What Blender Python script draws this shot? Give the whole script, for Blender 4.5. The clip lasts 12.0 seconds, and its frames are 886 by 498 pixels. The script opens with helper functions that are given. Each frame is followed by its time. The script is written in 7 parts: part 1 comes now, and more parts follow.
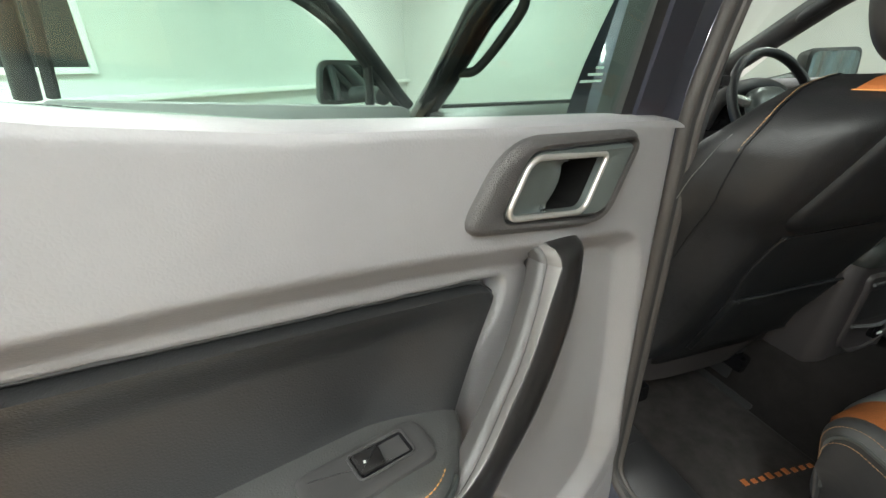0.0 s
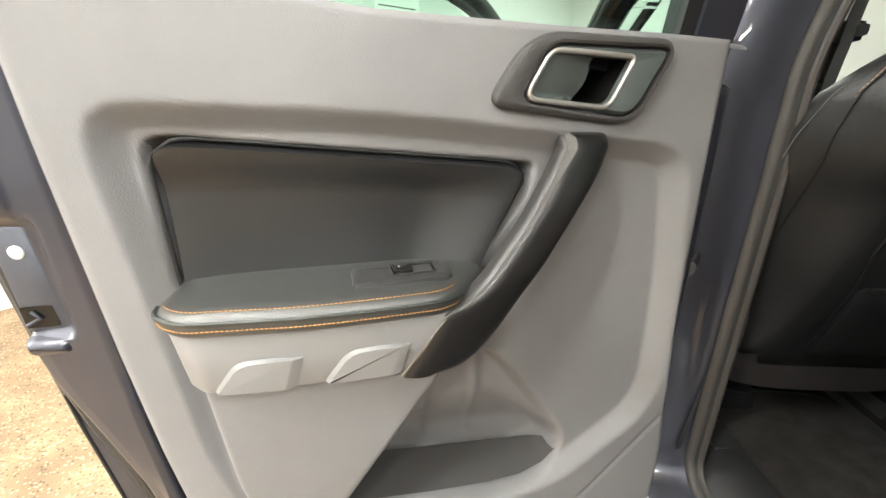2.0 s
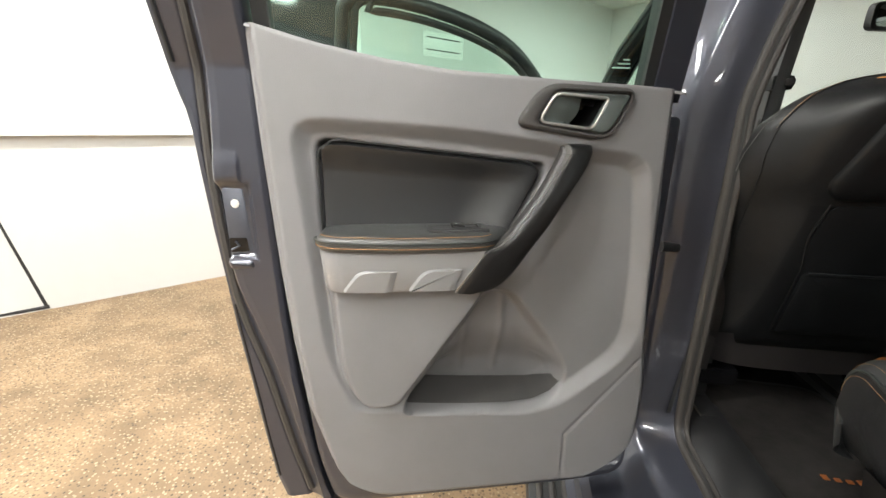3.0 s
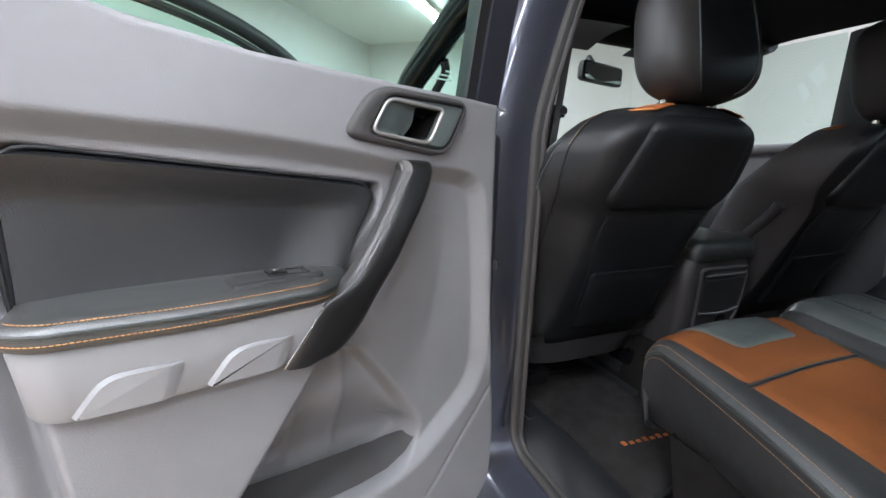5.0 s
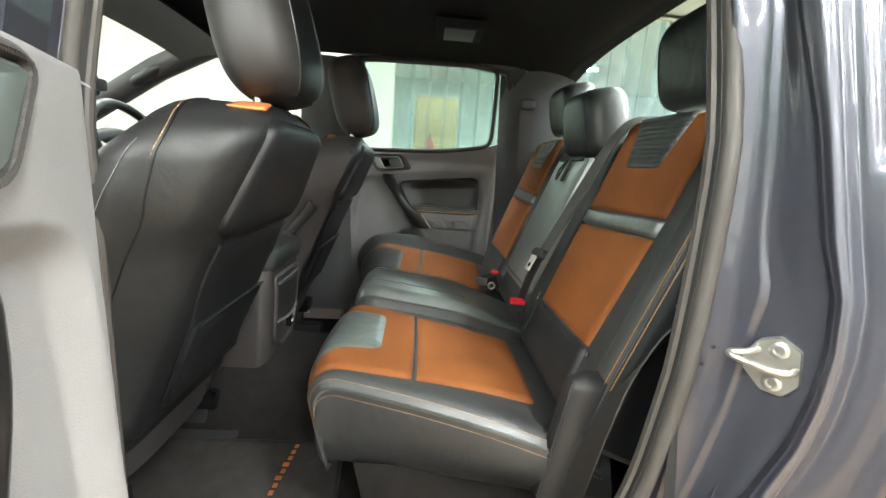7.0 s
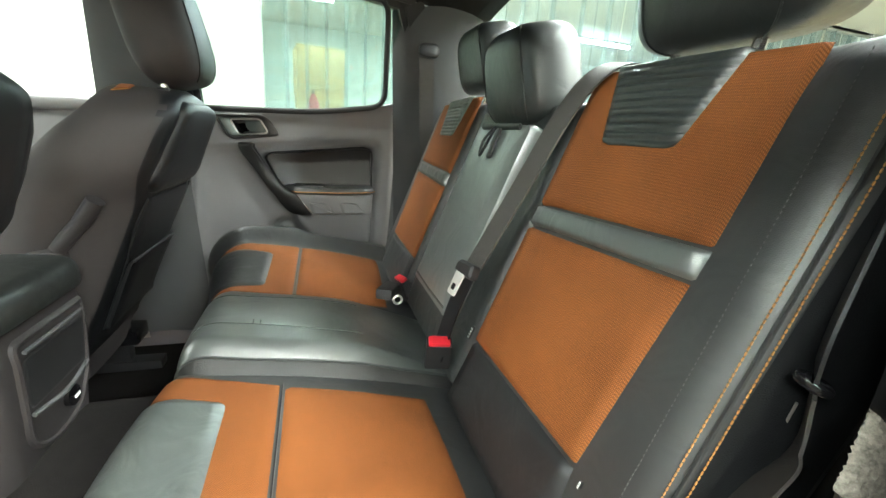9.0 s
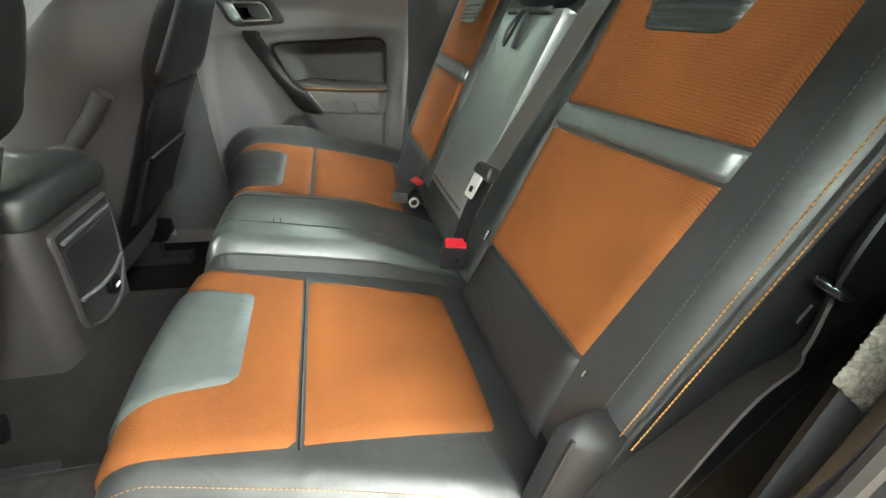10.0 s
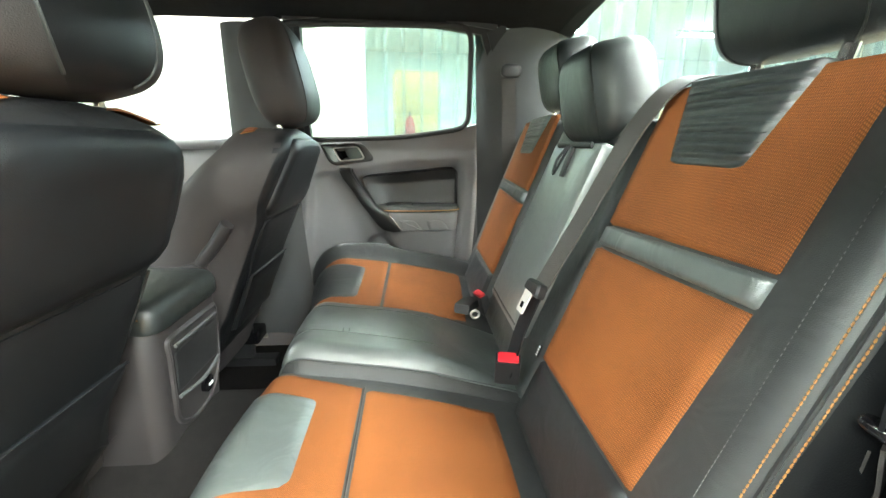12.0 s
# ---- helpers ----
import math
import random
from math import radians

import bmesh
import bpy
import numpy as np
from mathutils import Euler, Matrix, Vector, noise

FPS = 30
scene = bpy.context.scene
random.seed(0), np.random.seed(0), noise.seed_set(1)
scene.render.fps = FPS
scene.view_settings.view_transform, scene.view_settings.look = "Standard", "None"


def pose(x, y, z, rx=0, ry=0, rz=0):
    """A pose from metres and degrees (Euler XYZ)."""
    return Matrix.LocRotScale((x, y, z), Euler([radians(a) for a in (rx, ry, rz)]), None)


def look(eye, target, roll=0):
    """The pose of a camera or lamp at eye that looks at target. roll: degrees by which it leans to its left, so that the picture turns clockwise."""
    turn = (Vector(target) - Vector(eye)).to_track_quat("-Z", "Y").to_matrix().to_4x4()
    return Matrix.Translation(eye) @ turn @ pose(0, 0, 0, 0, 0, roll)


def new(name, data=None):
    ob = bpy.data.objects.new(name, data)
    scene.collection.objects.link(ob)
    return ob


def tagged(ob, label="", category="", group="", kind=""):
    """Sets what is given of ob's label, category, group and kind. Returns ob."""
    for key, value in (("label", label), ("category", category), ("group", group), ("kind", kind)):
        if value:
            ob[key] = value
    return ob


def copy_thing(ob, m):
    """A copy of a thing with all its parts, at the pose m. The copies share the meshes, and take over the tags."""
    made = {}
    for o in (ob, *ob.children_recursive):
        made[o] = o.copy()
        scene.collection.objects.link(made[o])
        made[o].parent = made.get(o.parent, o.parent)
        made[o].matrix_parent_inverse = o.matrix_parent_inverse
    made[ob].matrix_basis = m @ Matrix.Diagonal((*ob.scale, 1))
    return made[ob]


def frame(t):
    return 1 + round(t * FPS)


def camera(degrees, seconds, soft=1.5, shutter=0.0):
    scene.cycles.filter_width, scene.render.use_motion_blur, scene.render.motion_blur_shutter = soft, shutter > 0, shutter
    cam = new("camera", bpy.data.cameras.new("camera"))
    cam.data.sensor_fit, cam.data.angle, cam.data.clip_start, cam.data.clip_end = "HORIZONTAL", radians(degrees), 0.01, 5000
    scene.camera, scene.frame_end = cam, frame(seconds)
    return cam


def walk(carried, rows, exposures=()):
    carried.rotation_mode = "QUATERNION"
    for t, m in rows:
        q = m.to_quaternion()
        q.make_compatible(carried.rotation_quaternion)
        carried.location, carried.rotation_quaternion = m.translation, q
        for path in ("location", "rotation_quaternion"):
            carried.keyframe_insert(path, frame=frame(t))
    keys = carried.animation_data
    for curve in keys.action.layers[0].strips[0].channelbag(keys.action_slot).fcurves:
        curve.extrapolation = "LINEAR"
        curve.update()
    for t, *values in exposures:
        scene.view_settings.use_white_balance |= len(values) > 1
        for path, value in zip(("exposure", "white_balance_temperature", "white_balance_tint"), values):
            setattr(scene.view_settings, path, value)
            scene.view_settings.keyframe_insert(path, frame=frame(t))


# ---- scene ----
cam = camera(94.9, 12.0)
PATH = [
    (0, (-1.1483, -0.0118, 1.4894), (-0.6110, 1.7352, 0.6775), -0.89),
    (0.5, (-1.1297, 0.0378, 1.4592), (-0.6690, 1.7599, 0.5524), -0.37),
    (1, (-1.1216, 0.0370, 1.4477), (-0.7879, 1.7773, 0.5203), -0.44),
    (1.5, (-1.1022, 0.0033, 1.4155), (-1.0174, 1.8164, 0.5754), -1.48),
    (2, (-1.0705, -0.1718, 1.3931), (-1.2070, 1.6876, 0.6693), -0.66),
    (2.5, (-1.0678, -0.3664, 1.3744), (-1.3325, 1.5211, 0.7684), 0.31),
    (2.7, (-1.0657, -0.4219, 1.3759), (-1.3605, 1.4656, 0.7838), 0.47),
    (4.5, (-1.0906, -0.4598, 1.3784), (-1.0200, 1.4835, 0.9107), 1.22),
    (5, (-1.1355, -0.2797, 1.3567), (-0.3952, 1.5259, 0.9186), 1.71),
    (5.5, (-1.1371, -0.1217, 1.3551), (0.2890, 1.2137, 0.9273), 2.54),
    (6, (-1.1568, -0.0127, 1.3751), (0.6791, 0.6694, 0.9698), 3.02),
    (6.5, (-1.1683, 0.0431, 1.3889), (0.7857, 0.2208, 1.0016), 3.50),
    (7, (-1.1250, 0.0673, 1.3887), (0.8344, -0.0472, 1.0044), 4.12),
    (7.2, (-1.0837, 0.0708, 1.3878), (0.8718, -0.1141, 1.0112), 4.14),
    (8.8, (-0.7802, 0.0266, 1.4175), (1.0685, -0.5556, 0.9239), 3.86),
    (9, (-0.7629, 0.0135, 1.4131), (1.0716, -0.5804, 0.8819), 3.97),
    (9.5, (-0.7560, 0.0124, 1.4137), (1.0076, -0.5505, 0.6569), 4.16),
    (10, (-0.7601, 0.0165, 1.4045), (0.9206, -0.4910, 0.4466), 4.66),
    (10.5, (-0.7590, 0.0147, 1.4039), (0.8966, -0.4619, 0.3881), 4.09),
    (11, (-0.7596, 0.0100, 1.4200), (0.9880, -0.4946, 0.5885), 2.55),
    (11.5, (-0.7638, 0.0140, 1.4325), (1.0718, -0.4669, 0.8007), 1.30),
    (12, (-0.8017, -0.0200, 1.4352), (1.1315, -0.1615, 0.9427), 0.68),
]
EXPOSURE = [
    (0, 0.15, 6500, 9), (0.5, 0.0, 6500, 10), (1.5, 0.45, 6700, 12), (2.5, 0.05, 6800, 12), (4.5, -0.45, 5850, 18), (5.0, 0.05, 5850, 17), (5.5, 0.75, 6250, 11),
    (6.5, 1.18, 6500, 9), (9.0, 1.82, 6500, 6), (10.5, 1.80, 6500, 5), (11.0, 1.98, 6500, 4), (12, 2.25, 6400, 5),
]
walk(cam, [(t, look(eye, target, roll)) for t, eye, target, roll in PATH], EXPOSURE)

# ---- world, lights, exposure ----
GROUND = 0.10          # garage floor level
CEIL = 3.08            # garage ceiling level
world = bpy.data.worlds.new("garage_air")
world.use_nodes = True
world.node_tree.nodes["Background"].inputs[0].default_value = (0.9, 1.0, 0.97, 1)
world.node_tree.nodes["Background"].inputs[1].default_value = 0.02
scene.world = world
scene.view_settings.exposure = 0.0

# the garage stands turned to the car: A runs along its long wall, B along the wall with the strip curtain
DA = Vector((0.681, 0.732, 0))
DB = Vector((0.732, -0.681, 0))
CORNER = Vector((0.37, 6.74, 0))


def room(a, b, z):
    """A place in the garage: a metres back along the long wall, b along the curtain wall, from their corner."""
    return CORNER - DA * a + DB * b + Vector((0, 0, z))


# ---- materials ----
def base_mat(name, colour, rough=0.5, metal=0.0, spec=0.5):
    m = bpy.data.materials.new(name)
    m.use_nodes = True
    p = m.node_tree.nodes["Principled BSDF"]
    p.inputs["Base Color"].default_value = (*colour, 1)
    p.inputs["Roughness"].default_value = rough
    p.inputs["Metallic"].default_value = metal
    p.inputs["Specular IOR Level"].default_value = spec
    return m, m.node_tree.nodes, m.node_tree.links, p


def surface(name, colour, rough=0.5, metal=0.0, vary=0.12, vary_size=6.0, grain=0.0, grain_size=900.0, grain_kind="noise",
            rough_vary=0.08, spec=0.5, stretch=(1, 1, 1), coat=0.0, coat_rough=0.06, ripple=0.0, ripple_size=16.0):
    """Colour that wanders a little at a large scale, gloss that wanders with it, and a fine relief."""
    m, nodes, links, p = base_mat(name, colour, rough, metal, spec)
    tc = nodes.new("ShaderNodeTexCoord")
    mp = nodes.new("ShaderNodeMapping")
    mp.inputs["Scale"].default_value = stretch
    links.new(tc.outputs["Object"], mp.inputs["Vector"])
    n1 = nodes.new("ShaderNodeTexNoise")
    n1.inputs["Scale"].default_value = vary_size
    n1.inputs["Detail"].default_value = 6
    n1.inputs["Roughness"].default_value = 0.65
    links.new(mp.outputs["Vector"], n1.inputs["Vector"])
    ramp = nodes.new("ShaderNodeMapRange")
    ramp.inputs["From Min"].default_value = 0.3
    ramp.inputs["From Max"].default_value = 0.7
    ramp.inputs["To Min"].default_value = 1 - vary
    ramp.inputs["To Max"].default_value = 1 + vary
    links.new(n1.outputs["Fac"], ramp.inputs["Value"])
    mul = nodes.new("ShaderNodeVectorMath")
    mul.operation = "SCALE"
    mul.inputs[0].default_value = colour
    links.new(ramp.outputs["Result"], mul.inputs["Scale"])
    links.new(mul.outputs["Vector"], p.inputs["Base Color"])
    rr = nodes.new("ShaderNodeMapRange")
    rr.inputs["To Min"].default_value = max(0.03, rough - rough_vary)
    rr.inputs["To Max"].default_value = min(1.0, rough + rough_vary)
    links.new(n1.outputs["Fac"], rr.inputs["Value"])
    links.new(rr.outputs["Result"], p.inputs["Roughness"])
    if coat:
        p.inputs["Coat Weight"].default_value = coat
        p.inputs["Coat Roughness"].default_value = coat_rough
    if grain:
        if grain_kind == "voronoi":
            g = nodes.new("ShaderNodeTexVoronoi")
            g.feature = "DISTANCE_TO_EDGE"
            out = g.outputs["Distance"]
        else:
            g = nodes.new("ShaderNodeTexNoise")
            g.inputs["Detail"].default_value = 3
            out = g.outputs["Fac"]
        g.inputs["Scale"].default_value = grain_size
        links.new(mp.outputs["Vector"], g.inputs["Vector"])
        bump = nodes.new("ShaderNodeBump")
        bump.inputs["Strength"].default_value = grain
        bump.inputs["Distance"].default_value = 0.001
        links.new(out, bump.inputs["Height"])
        links.new(bump.outputs["Normal"], p.inputs["Normal"])
        if ripple:
            n2 = nodes.new("ShaderNodeTexNoise")
            n2.inputs["Scale"].default_value = ripple_size
            n2.inputs["Detail"].default_value = 2
            n2.inputs["Distortion"].default_value = 1.2
            links.new(mp.outputs["Vector"], n2.inputs["Vector"])
            b2 = nodes.new("ShaderNodeBump")
            b2.inputs["Strength"].default_value = ripple
            b2.inputs["Distance"].default_value = 0.01
            links.new(n2.outputs["Fac"], b2.inputs["Height"])
            links.new(b2.outputs["Normal"], bump.inputs["Normal"])
    return m


def weave_mat(name, light, dark, size):
    """A coarse woven cloth: two crossed wave bands, threads lighter than the gaps."""
    m, nodes, links, p = base_mat(name, light, 0.75, 0.0, 0.25)
    tc = nodes.new("ShaderNodeTexCoord")
    waves = []
    for turn in (40, -40):
        mp = nodes.new("ShaderNodeMapping")
        mp.inputs["Rotation"].default_value = (0.0, radians(20), radians(turn))
        links.new(tc.outputs["Object"], mp.inputs["Vector"])
        w = nodes.new("ShaderNodeTexWave")
        w.wave_type, w.bands_direction = "BANDS", "X"
        w.inputs["Scale"].default_value = size
        w.inputs["Distortion"].default_value = 0.4
        w.inputs["Detail"].default_value = 0
        links.new(mp.outputs["Vector"], w.inputs["Vector"])
        waves.append(w)
    both = nodes.new("ShaderNodeMath")
    both.operation = "MULTIPLY"
    links.new(waves[0].outputs["Fac"], both.inputs[0])
    links.new(waves[1].outputs["Fac"], both.inputs[1])
    n1 = nodes.new("ShaderNodeTexNoise")
    n1.inputs["Scale"].default_value = 9
    n1.inputs["Detail"].default_value = 5
    links.new(tc.outputs["Object"], n1.inputs["Vector"])
    add = nodes.new("ShaderNodeMath")
    add.operation = "MULTIPLY_ADD"
    add.inputs[1].default_value = 0.5
    links.new(n1.outputs["Fac"], add.inputs[0])
    links.new(both.outputs[0], add.inputs[2])
    ramp = nodes.new("ShaderNodeValToRGB")
    ramp.color_ramp.elements[0].position, ramp.color_ramp.elements[0].color = 0.15, (*dark, 1)
    ramp.color_ramp.elements[1].position, ramp.color_ramp.elements[1].color = 0.75, (*light, 1)
    links.new(add.outputs[0], ramp.inputs["Fac"])
    links.new(ramp.outputs["Color"], p.inputs["Base Color"])
    bump = nodes.new("ShaderNodeBump")
    bump.inputs["Strength"].default_value = 0.5
    bump.inputs["Distance"].default_value = 0.0008
    links.new(both.outputs[0], bump.inputs["Height"])
    links.new(bump.outputs["Normal"], p.inputs["Normal"])
    return m


def pane_mat(name, tint, gloss=1.0):
    """Clear sheet: light passes straight through with a tint, and mirrors by Fresnel."""
    m = bpy.data.materials.new(name)
    m.use_nodes = True
    nodes, links = m.node_tree.nodes, m.node_tree.links
    nodes.remove(nodes["Principled BSDF"])
    tr = nodes.new("ShaderNodeBsdfTransparent")
    tr.inputs[0].default_value = (*tint, 1)
    gl = nodes.new("ShaderNodeBsdfGlossy")
    gl.inputs["Roughness"].default_value = 0.015
    lw = nodes.new("ShaderNodeLayerWeight")
    lw.inputs["Blend"].default_value = 0.5
    pw = nodes.new("ShaderNodeMath")
    pw.operation = "POWER"
    pw.inputs[1].default_value = 4.5
    mx = nodes.new("ShaderNodeMixShader")
    sc = nodes.new("ShaderNodeMath")
    sc.operation = "MULTIPLY_ADD"
    sc.inputs[1].default_value = 0.85 * gloss
    sc.inputs[2].default_value = 0.045 * gloss
    links.new(lw.outputs["Facing"], pw.inputs[0])
    links.new(pw.outputs[0], sc.inputs[0])
    links.new(sc.outputs[0], mx.inputs[0])
    links.new(tr.outputs[0], mx.inputs[1])
    links.new(gl.outputs[0], mx.inputs[2])
    links.new(mx.outputs[0], nodes["Material Output"].inputs[0])
    return m


def strip_mat(name):
    """Milky plastic strip: part clear, part scattering."""
    m = bpy.data.materials.new(name)
    m.use_nodes = True
    nodes, links = m.node_tree.nodes, m.node_tree.links
    p = nodes["Principled BSDF"]
    p.inputs["Base Color"].default_value = (0.34, 0.44, 0.48, 1)
    p.inputs["Roughness"].default_value = 0.18
    tr = nodes.new("ShaderNodeBsdfTransparent")
    tr.inputs[0].default_value = (0.70, 0.80, 0.83, 1)
    mx = nodes.new("ShaderNodeMixShader")
    tc = nodes.new("ShaderNodeTexCoord")
    n1 = nodes.new("ShaderNodeTexNoise")
    n1.inputs["Scale"].default_value = 3
    links.new(tc.outputs["Object"], n1.inputs["Vector"])
    rr = nodes.new("ShaderNodeMapRange")
    rr.inputs["To Min"].default_value = 0.10
    rr.inputs["To Max"].default_value = 0.34
    links.new(n1.outputs["Fac"], rr.inputs["Value"])
    links.new(rr.outputs["Result"], mx.inputs[0])
    links.new(tr.outputs[0], mx.inputs[1])
    links.new(p.outputs[0], mx.inputs[2])
    links.new(mx.outputs[0], nodes["Material Output"].inputs[0])
    return m


def glow_mat(name, colour, strength):
    m, nodes, links, p = base_mat(name, (0.8, 0.8, 0.8), 0.6)
    p.inputs["Emission Color"].default_value = (*colour, 1)
    p.inputs["Emission Strength"].default_value = strength
    return m


def ground_mat(name):
    """Worn exposed-aggregate concrete: tan cement, dark and pale chips, brown stains."""
    m, nodes, links, p = base_mat(name, (0.4, 0.3, 0.2), 0.6)
    tc = nodes.new("ShaderNodeTexCoord")
    big = nodes.new("ShaderNodeTexNoise")
    big.inputs["Scale"].default_value = 4.5
    big.inputs["Detail"].default_value = 6
    links.new(tc.outputs["Object"], big.inputs["Vector"])
    base = nodes.new("ShaderNodeValToRGB")
    base.color_ramp.elements[0].position, base.color_ramp.elements[0].color = 0.30, (0.17, 0.112, 0.062, 1)
    base.color_ramp.elements[1].position, base.color_ramp.elements[1].color = 0.62, (0.33, 0.222, 0.128, 1)
    links.new(big.outputs["Fac"], base.inputs["Fac"])
    vor = nodes.new("ShaderNodeTexVoronoi")
    vor.inputs["Scale"].default_value = 85
    links.new(tc.outputs["Object"], vor.inputs["Vector"])
    size = nodes.new("ShaderNodeMapRange")
    size.inputs["From Min"].default_value = 0.36
    size.inputs["From Max"].default_value = 0.44
    size.inputs["To Min"].default_value = 1
    size.inputs["To Max"].default_value = 0
    links.new(vor.outputs["Distance"], size.inputs["Value"])
    sep = nodes.new("ShaderNodeSeparateColor")
    links.new(vor.outputs["Color"], sep.inputs[0])
    chip = nodes.new("ShaderNodeValToRGB")
    chip.color_ramp.interpolation = "CONSTANT"
    chip.color_ramp.elements[0].color = (0.095, 0.066, 0.040, 1)
    chip.color_ramp.elements[1].position, chip.color_ramp.elements[1].color = 0.22, (0.22, 0.150, 0.088, 1)
    e = chip.color_ramp.elements.new(0.72)
    e.color = (0.44, 0.34, 0.225, 1)
    links.new(sep.outputs[0], chip.inputs["Fac"])
    mix = nodes.new("ShaderNodeMix")
    mix.data_type = "RGBA"
    links.new(size.outputs["Result"], mix.inputs[0])
    links.new(base.outputs["Color"], mix.inputs[6])
    links.new(chip.outputs["Color"], mix.inputs[7])
    links.new(mix.outputs[2], p.inputs["Base Color"])
    bump = nodes.new("ShaderNodeBump")
    bump.inputs["Strength"].default_value = 0.3
    bump.inputs["Distance"].default_value = 0.002
    links.new(size.outputs["Result"], bump.inputs["Height"])
    links.new(bump.outputs["Normal"], p.inputs["Normal"])
    return m


TRIM = surface("grey_grained_trim", (0.216, 0.211, 0.218), 0.46, 0, 0.06, 5, 0.25, 360, "voronoi", spec=0.45)
TRIM_SMOOTH = surface("grey_satin_plastic", (0.245, 0.240, 0.244), 0.36, 0, 0.05, 5, 0.05, 900, spec=0.5)
BOLSTER = surface("matt_black_bolster_leather", (0.032, 0.0335, 0.034), 0.47, 0, 0.2, 5, 0.16, 560, "voronoi", 0.10, 0.85, ripple=0.3)
BEZEL = surface("dark_grey_ribbed_plastic", (0.056, 0.053, 0.052), 0.46, 0, 0.06, 8, 0.8, 560, "voronoi")
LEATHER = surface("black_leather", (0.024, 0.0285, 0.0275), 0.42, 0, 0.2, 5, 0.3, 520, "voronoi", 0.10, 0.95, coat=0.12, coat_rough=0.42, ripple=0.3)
# the next two are black leather with window sheen put into a paler base
LEATHER_SHEEN = surface("black_leather_pale_sheen", (0.062, 0.070, 0.067), 0.36, 0, 0.3, 6, 0.3, 520, "voronoi", 0.1, 1.0, coat=0.95, coat_rough=0.30, ripple=0.45, ripple_size=11)
ARMREST_SHEEN = surface("black_leather_green_sheen", (0.105, 0.118, 0.113), 0.38, 0, 0.25, 6, 0.3, 520, "voronoi", 0.1, 1.0, coat=0.95, coat_rough=0.33, ripple=0.3)
PAD = surface("brown_black_padded_vinyl", (0.0165, 0.017, 0.0178), 0.40, 0, 0.12, 5, 0.36, 420, "voronoi", 0.08, 0.62, coat=0.08, coat_rough=0.38)
LEATHER_SOFT = surface("black_soft_leather", (0.024, 0.028, 0.027), 0.40, 0, 0.15, 5, 0.35, 420, "voronoi", 0.08, 0.8, coat=0.2, coat_rough=0.38, ripple=0.2)
# paler than LEATHER: sheen from the doorway is put into the base
PATCH = surface("grey_sheen_leather", (0.088, 0.10, 0.096), 0.32, 0, 0.1, 6, 0.25, 520, "voronoi", 0.06, 1.0, coat=0.6, coat_rough=0.25, ripple=0.4)
ARM = surface("dark_armrest_vinyl", (0.040, 0.041, 0.040), 0.42, 0, 0.1, 6, 0.35, 420, "voronoi", 0.06, 0.9, coat=0.3, coat_rough=0.4)
PLATE = surface("grey_switch_plate_plastic", (0.042, 0.041, 0.041), 0.36, 0, 0.06, 8, 0.1, 900)
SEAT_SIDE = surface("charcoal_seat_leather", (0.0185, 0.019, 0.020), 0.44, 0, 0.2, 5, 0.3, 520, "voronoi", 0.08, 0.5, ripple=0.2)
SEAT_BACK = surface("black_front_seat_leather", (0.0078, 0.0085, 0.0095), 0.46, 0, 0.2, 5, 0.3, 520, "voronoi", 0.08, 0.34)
CUP_GREY = surface("satin_grey_metallic_plastic", (0.125, 0.145, 0.138), 0.30, 0.45, 0.06, 12)
HOLLOW = surface("matt_black_hollow", (0.006, 0.006, 0.006), 0.9, 0, 0.1, 12, spec=0.1)
VINYL = surface("black_seat_back_vinyl", (0.011, 0.0115, 0.013), 0.5, 0, 0.15, 5, 0.2, 600, "voronoi", 0.08, 0.3)
GRIP_FOOT = surface("dark_grey_handle_foot", (0.040, 0.038, 0.037), 0.42, 0, 0.06, 8, 0.1, 700)
FLANK = surface("grey_satin_flank", (0.135, 0.129, 0.124), 0.36, 0.2, 0.06, 8, 0.05, 900, spec=0.5)
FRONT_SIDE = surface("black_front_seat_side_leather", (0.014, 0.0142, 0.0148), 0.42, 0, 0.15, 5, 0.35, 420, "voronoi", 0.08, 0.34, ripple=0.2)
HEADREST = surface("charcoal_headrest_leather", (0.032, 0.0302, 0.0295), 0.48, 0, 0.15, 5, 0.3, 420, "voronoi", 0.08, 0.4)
# FRONT_SIDE again, paler and warmer: light on the driver's seat is in the colour
LIT_SEAT_SIDE = surface("lit_seat_side_leather", (0.048, 0.0425, 0.042), 0.6, 0, 0.12, 6, 0.4, 420, "voronoi", 0.08, 0.35)
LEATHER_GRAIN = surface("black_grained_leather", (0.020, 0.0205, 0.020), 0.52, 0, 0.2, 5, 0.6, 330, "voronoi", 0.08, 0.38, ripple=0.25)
GRAB = surface("brown_grey_polymer", (0.015, 0.0142, 0.014), 0.31, 0, 0.08, 8, 0.06, 900, spec=0.45)
ORANGE = weave_mat("orange_woven_cloth", (0.345, 0.114, 0.029), (0.10, 0.030, 0.0075), 215)
ORANGE_HIDE = surface("orange_leather", (0.33, 0.10, 0.026), 0.5, 0, 0.1, 6, 0.2, 600, "voronoi")
THREAD = surface("orange_thread", (0.52, 0.245, 0.075), 0.6, 0, 0.1, 40)
THREAD_TAN = surface("tan_thread", (0.36, 0.205, 0.10), 0.6, 0, 0.1, 40)
THREAD_GREY = surface("grey_thread", (0.12, 0.12, 0.118), 0.6, 0, 0.1, 40)
PAINT = surface("dark_blue_metallic_paint", (0.060, 0.063, 0.083), 0.34, 0.48, 0.02, 3, 0, 0, coat=0.85, rough_vary=0.0, coat_rough=0.03)
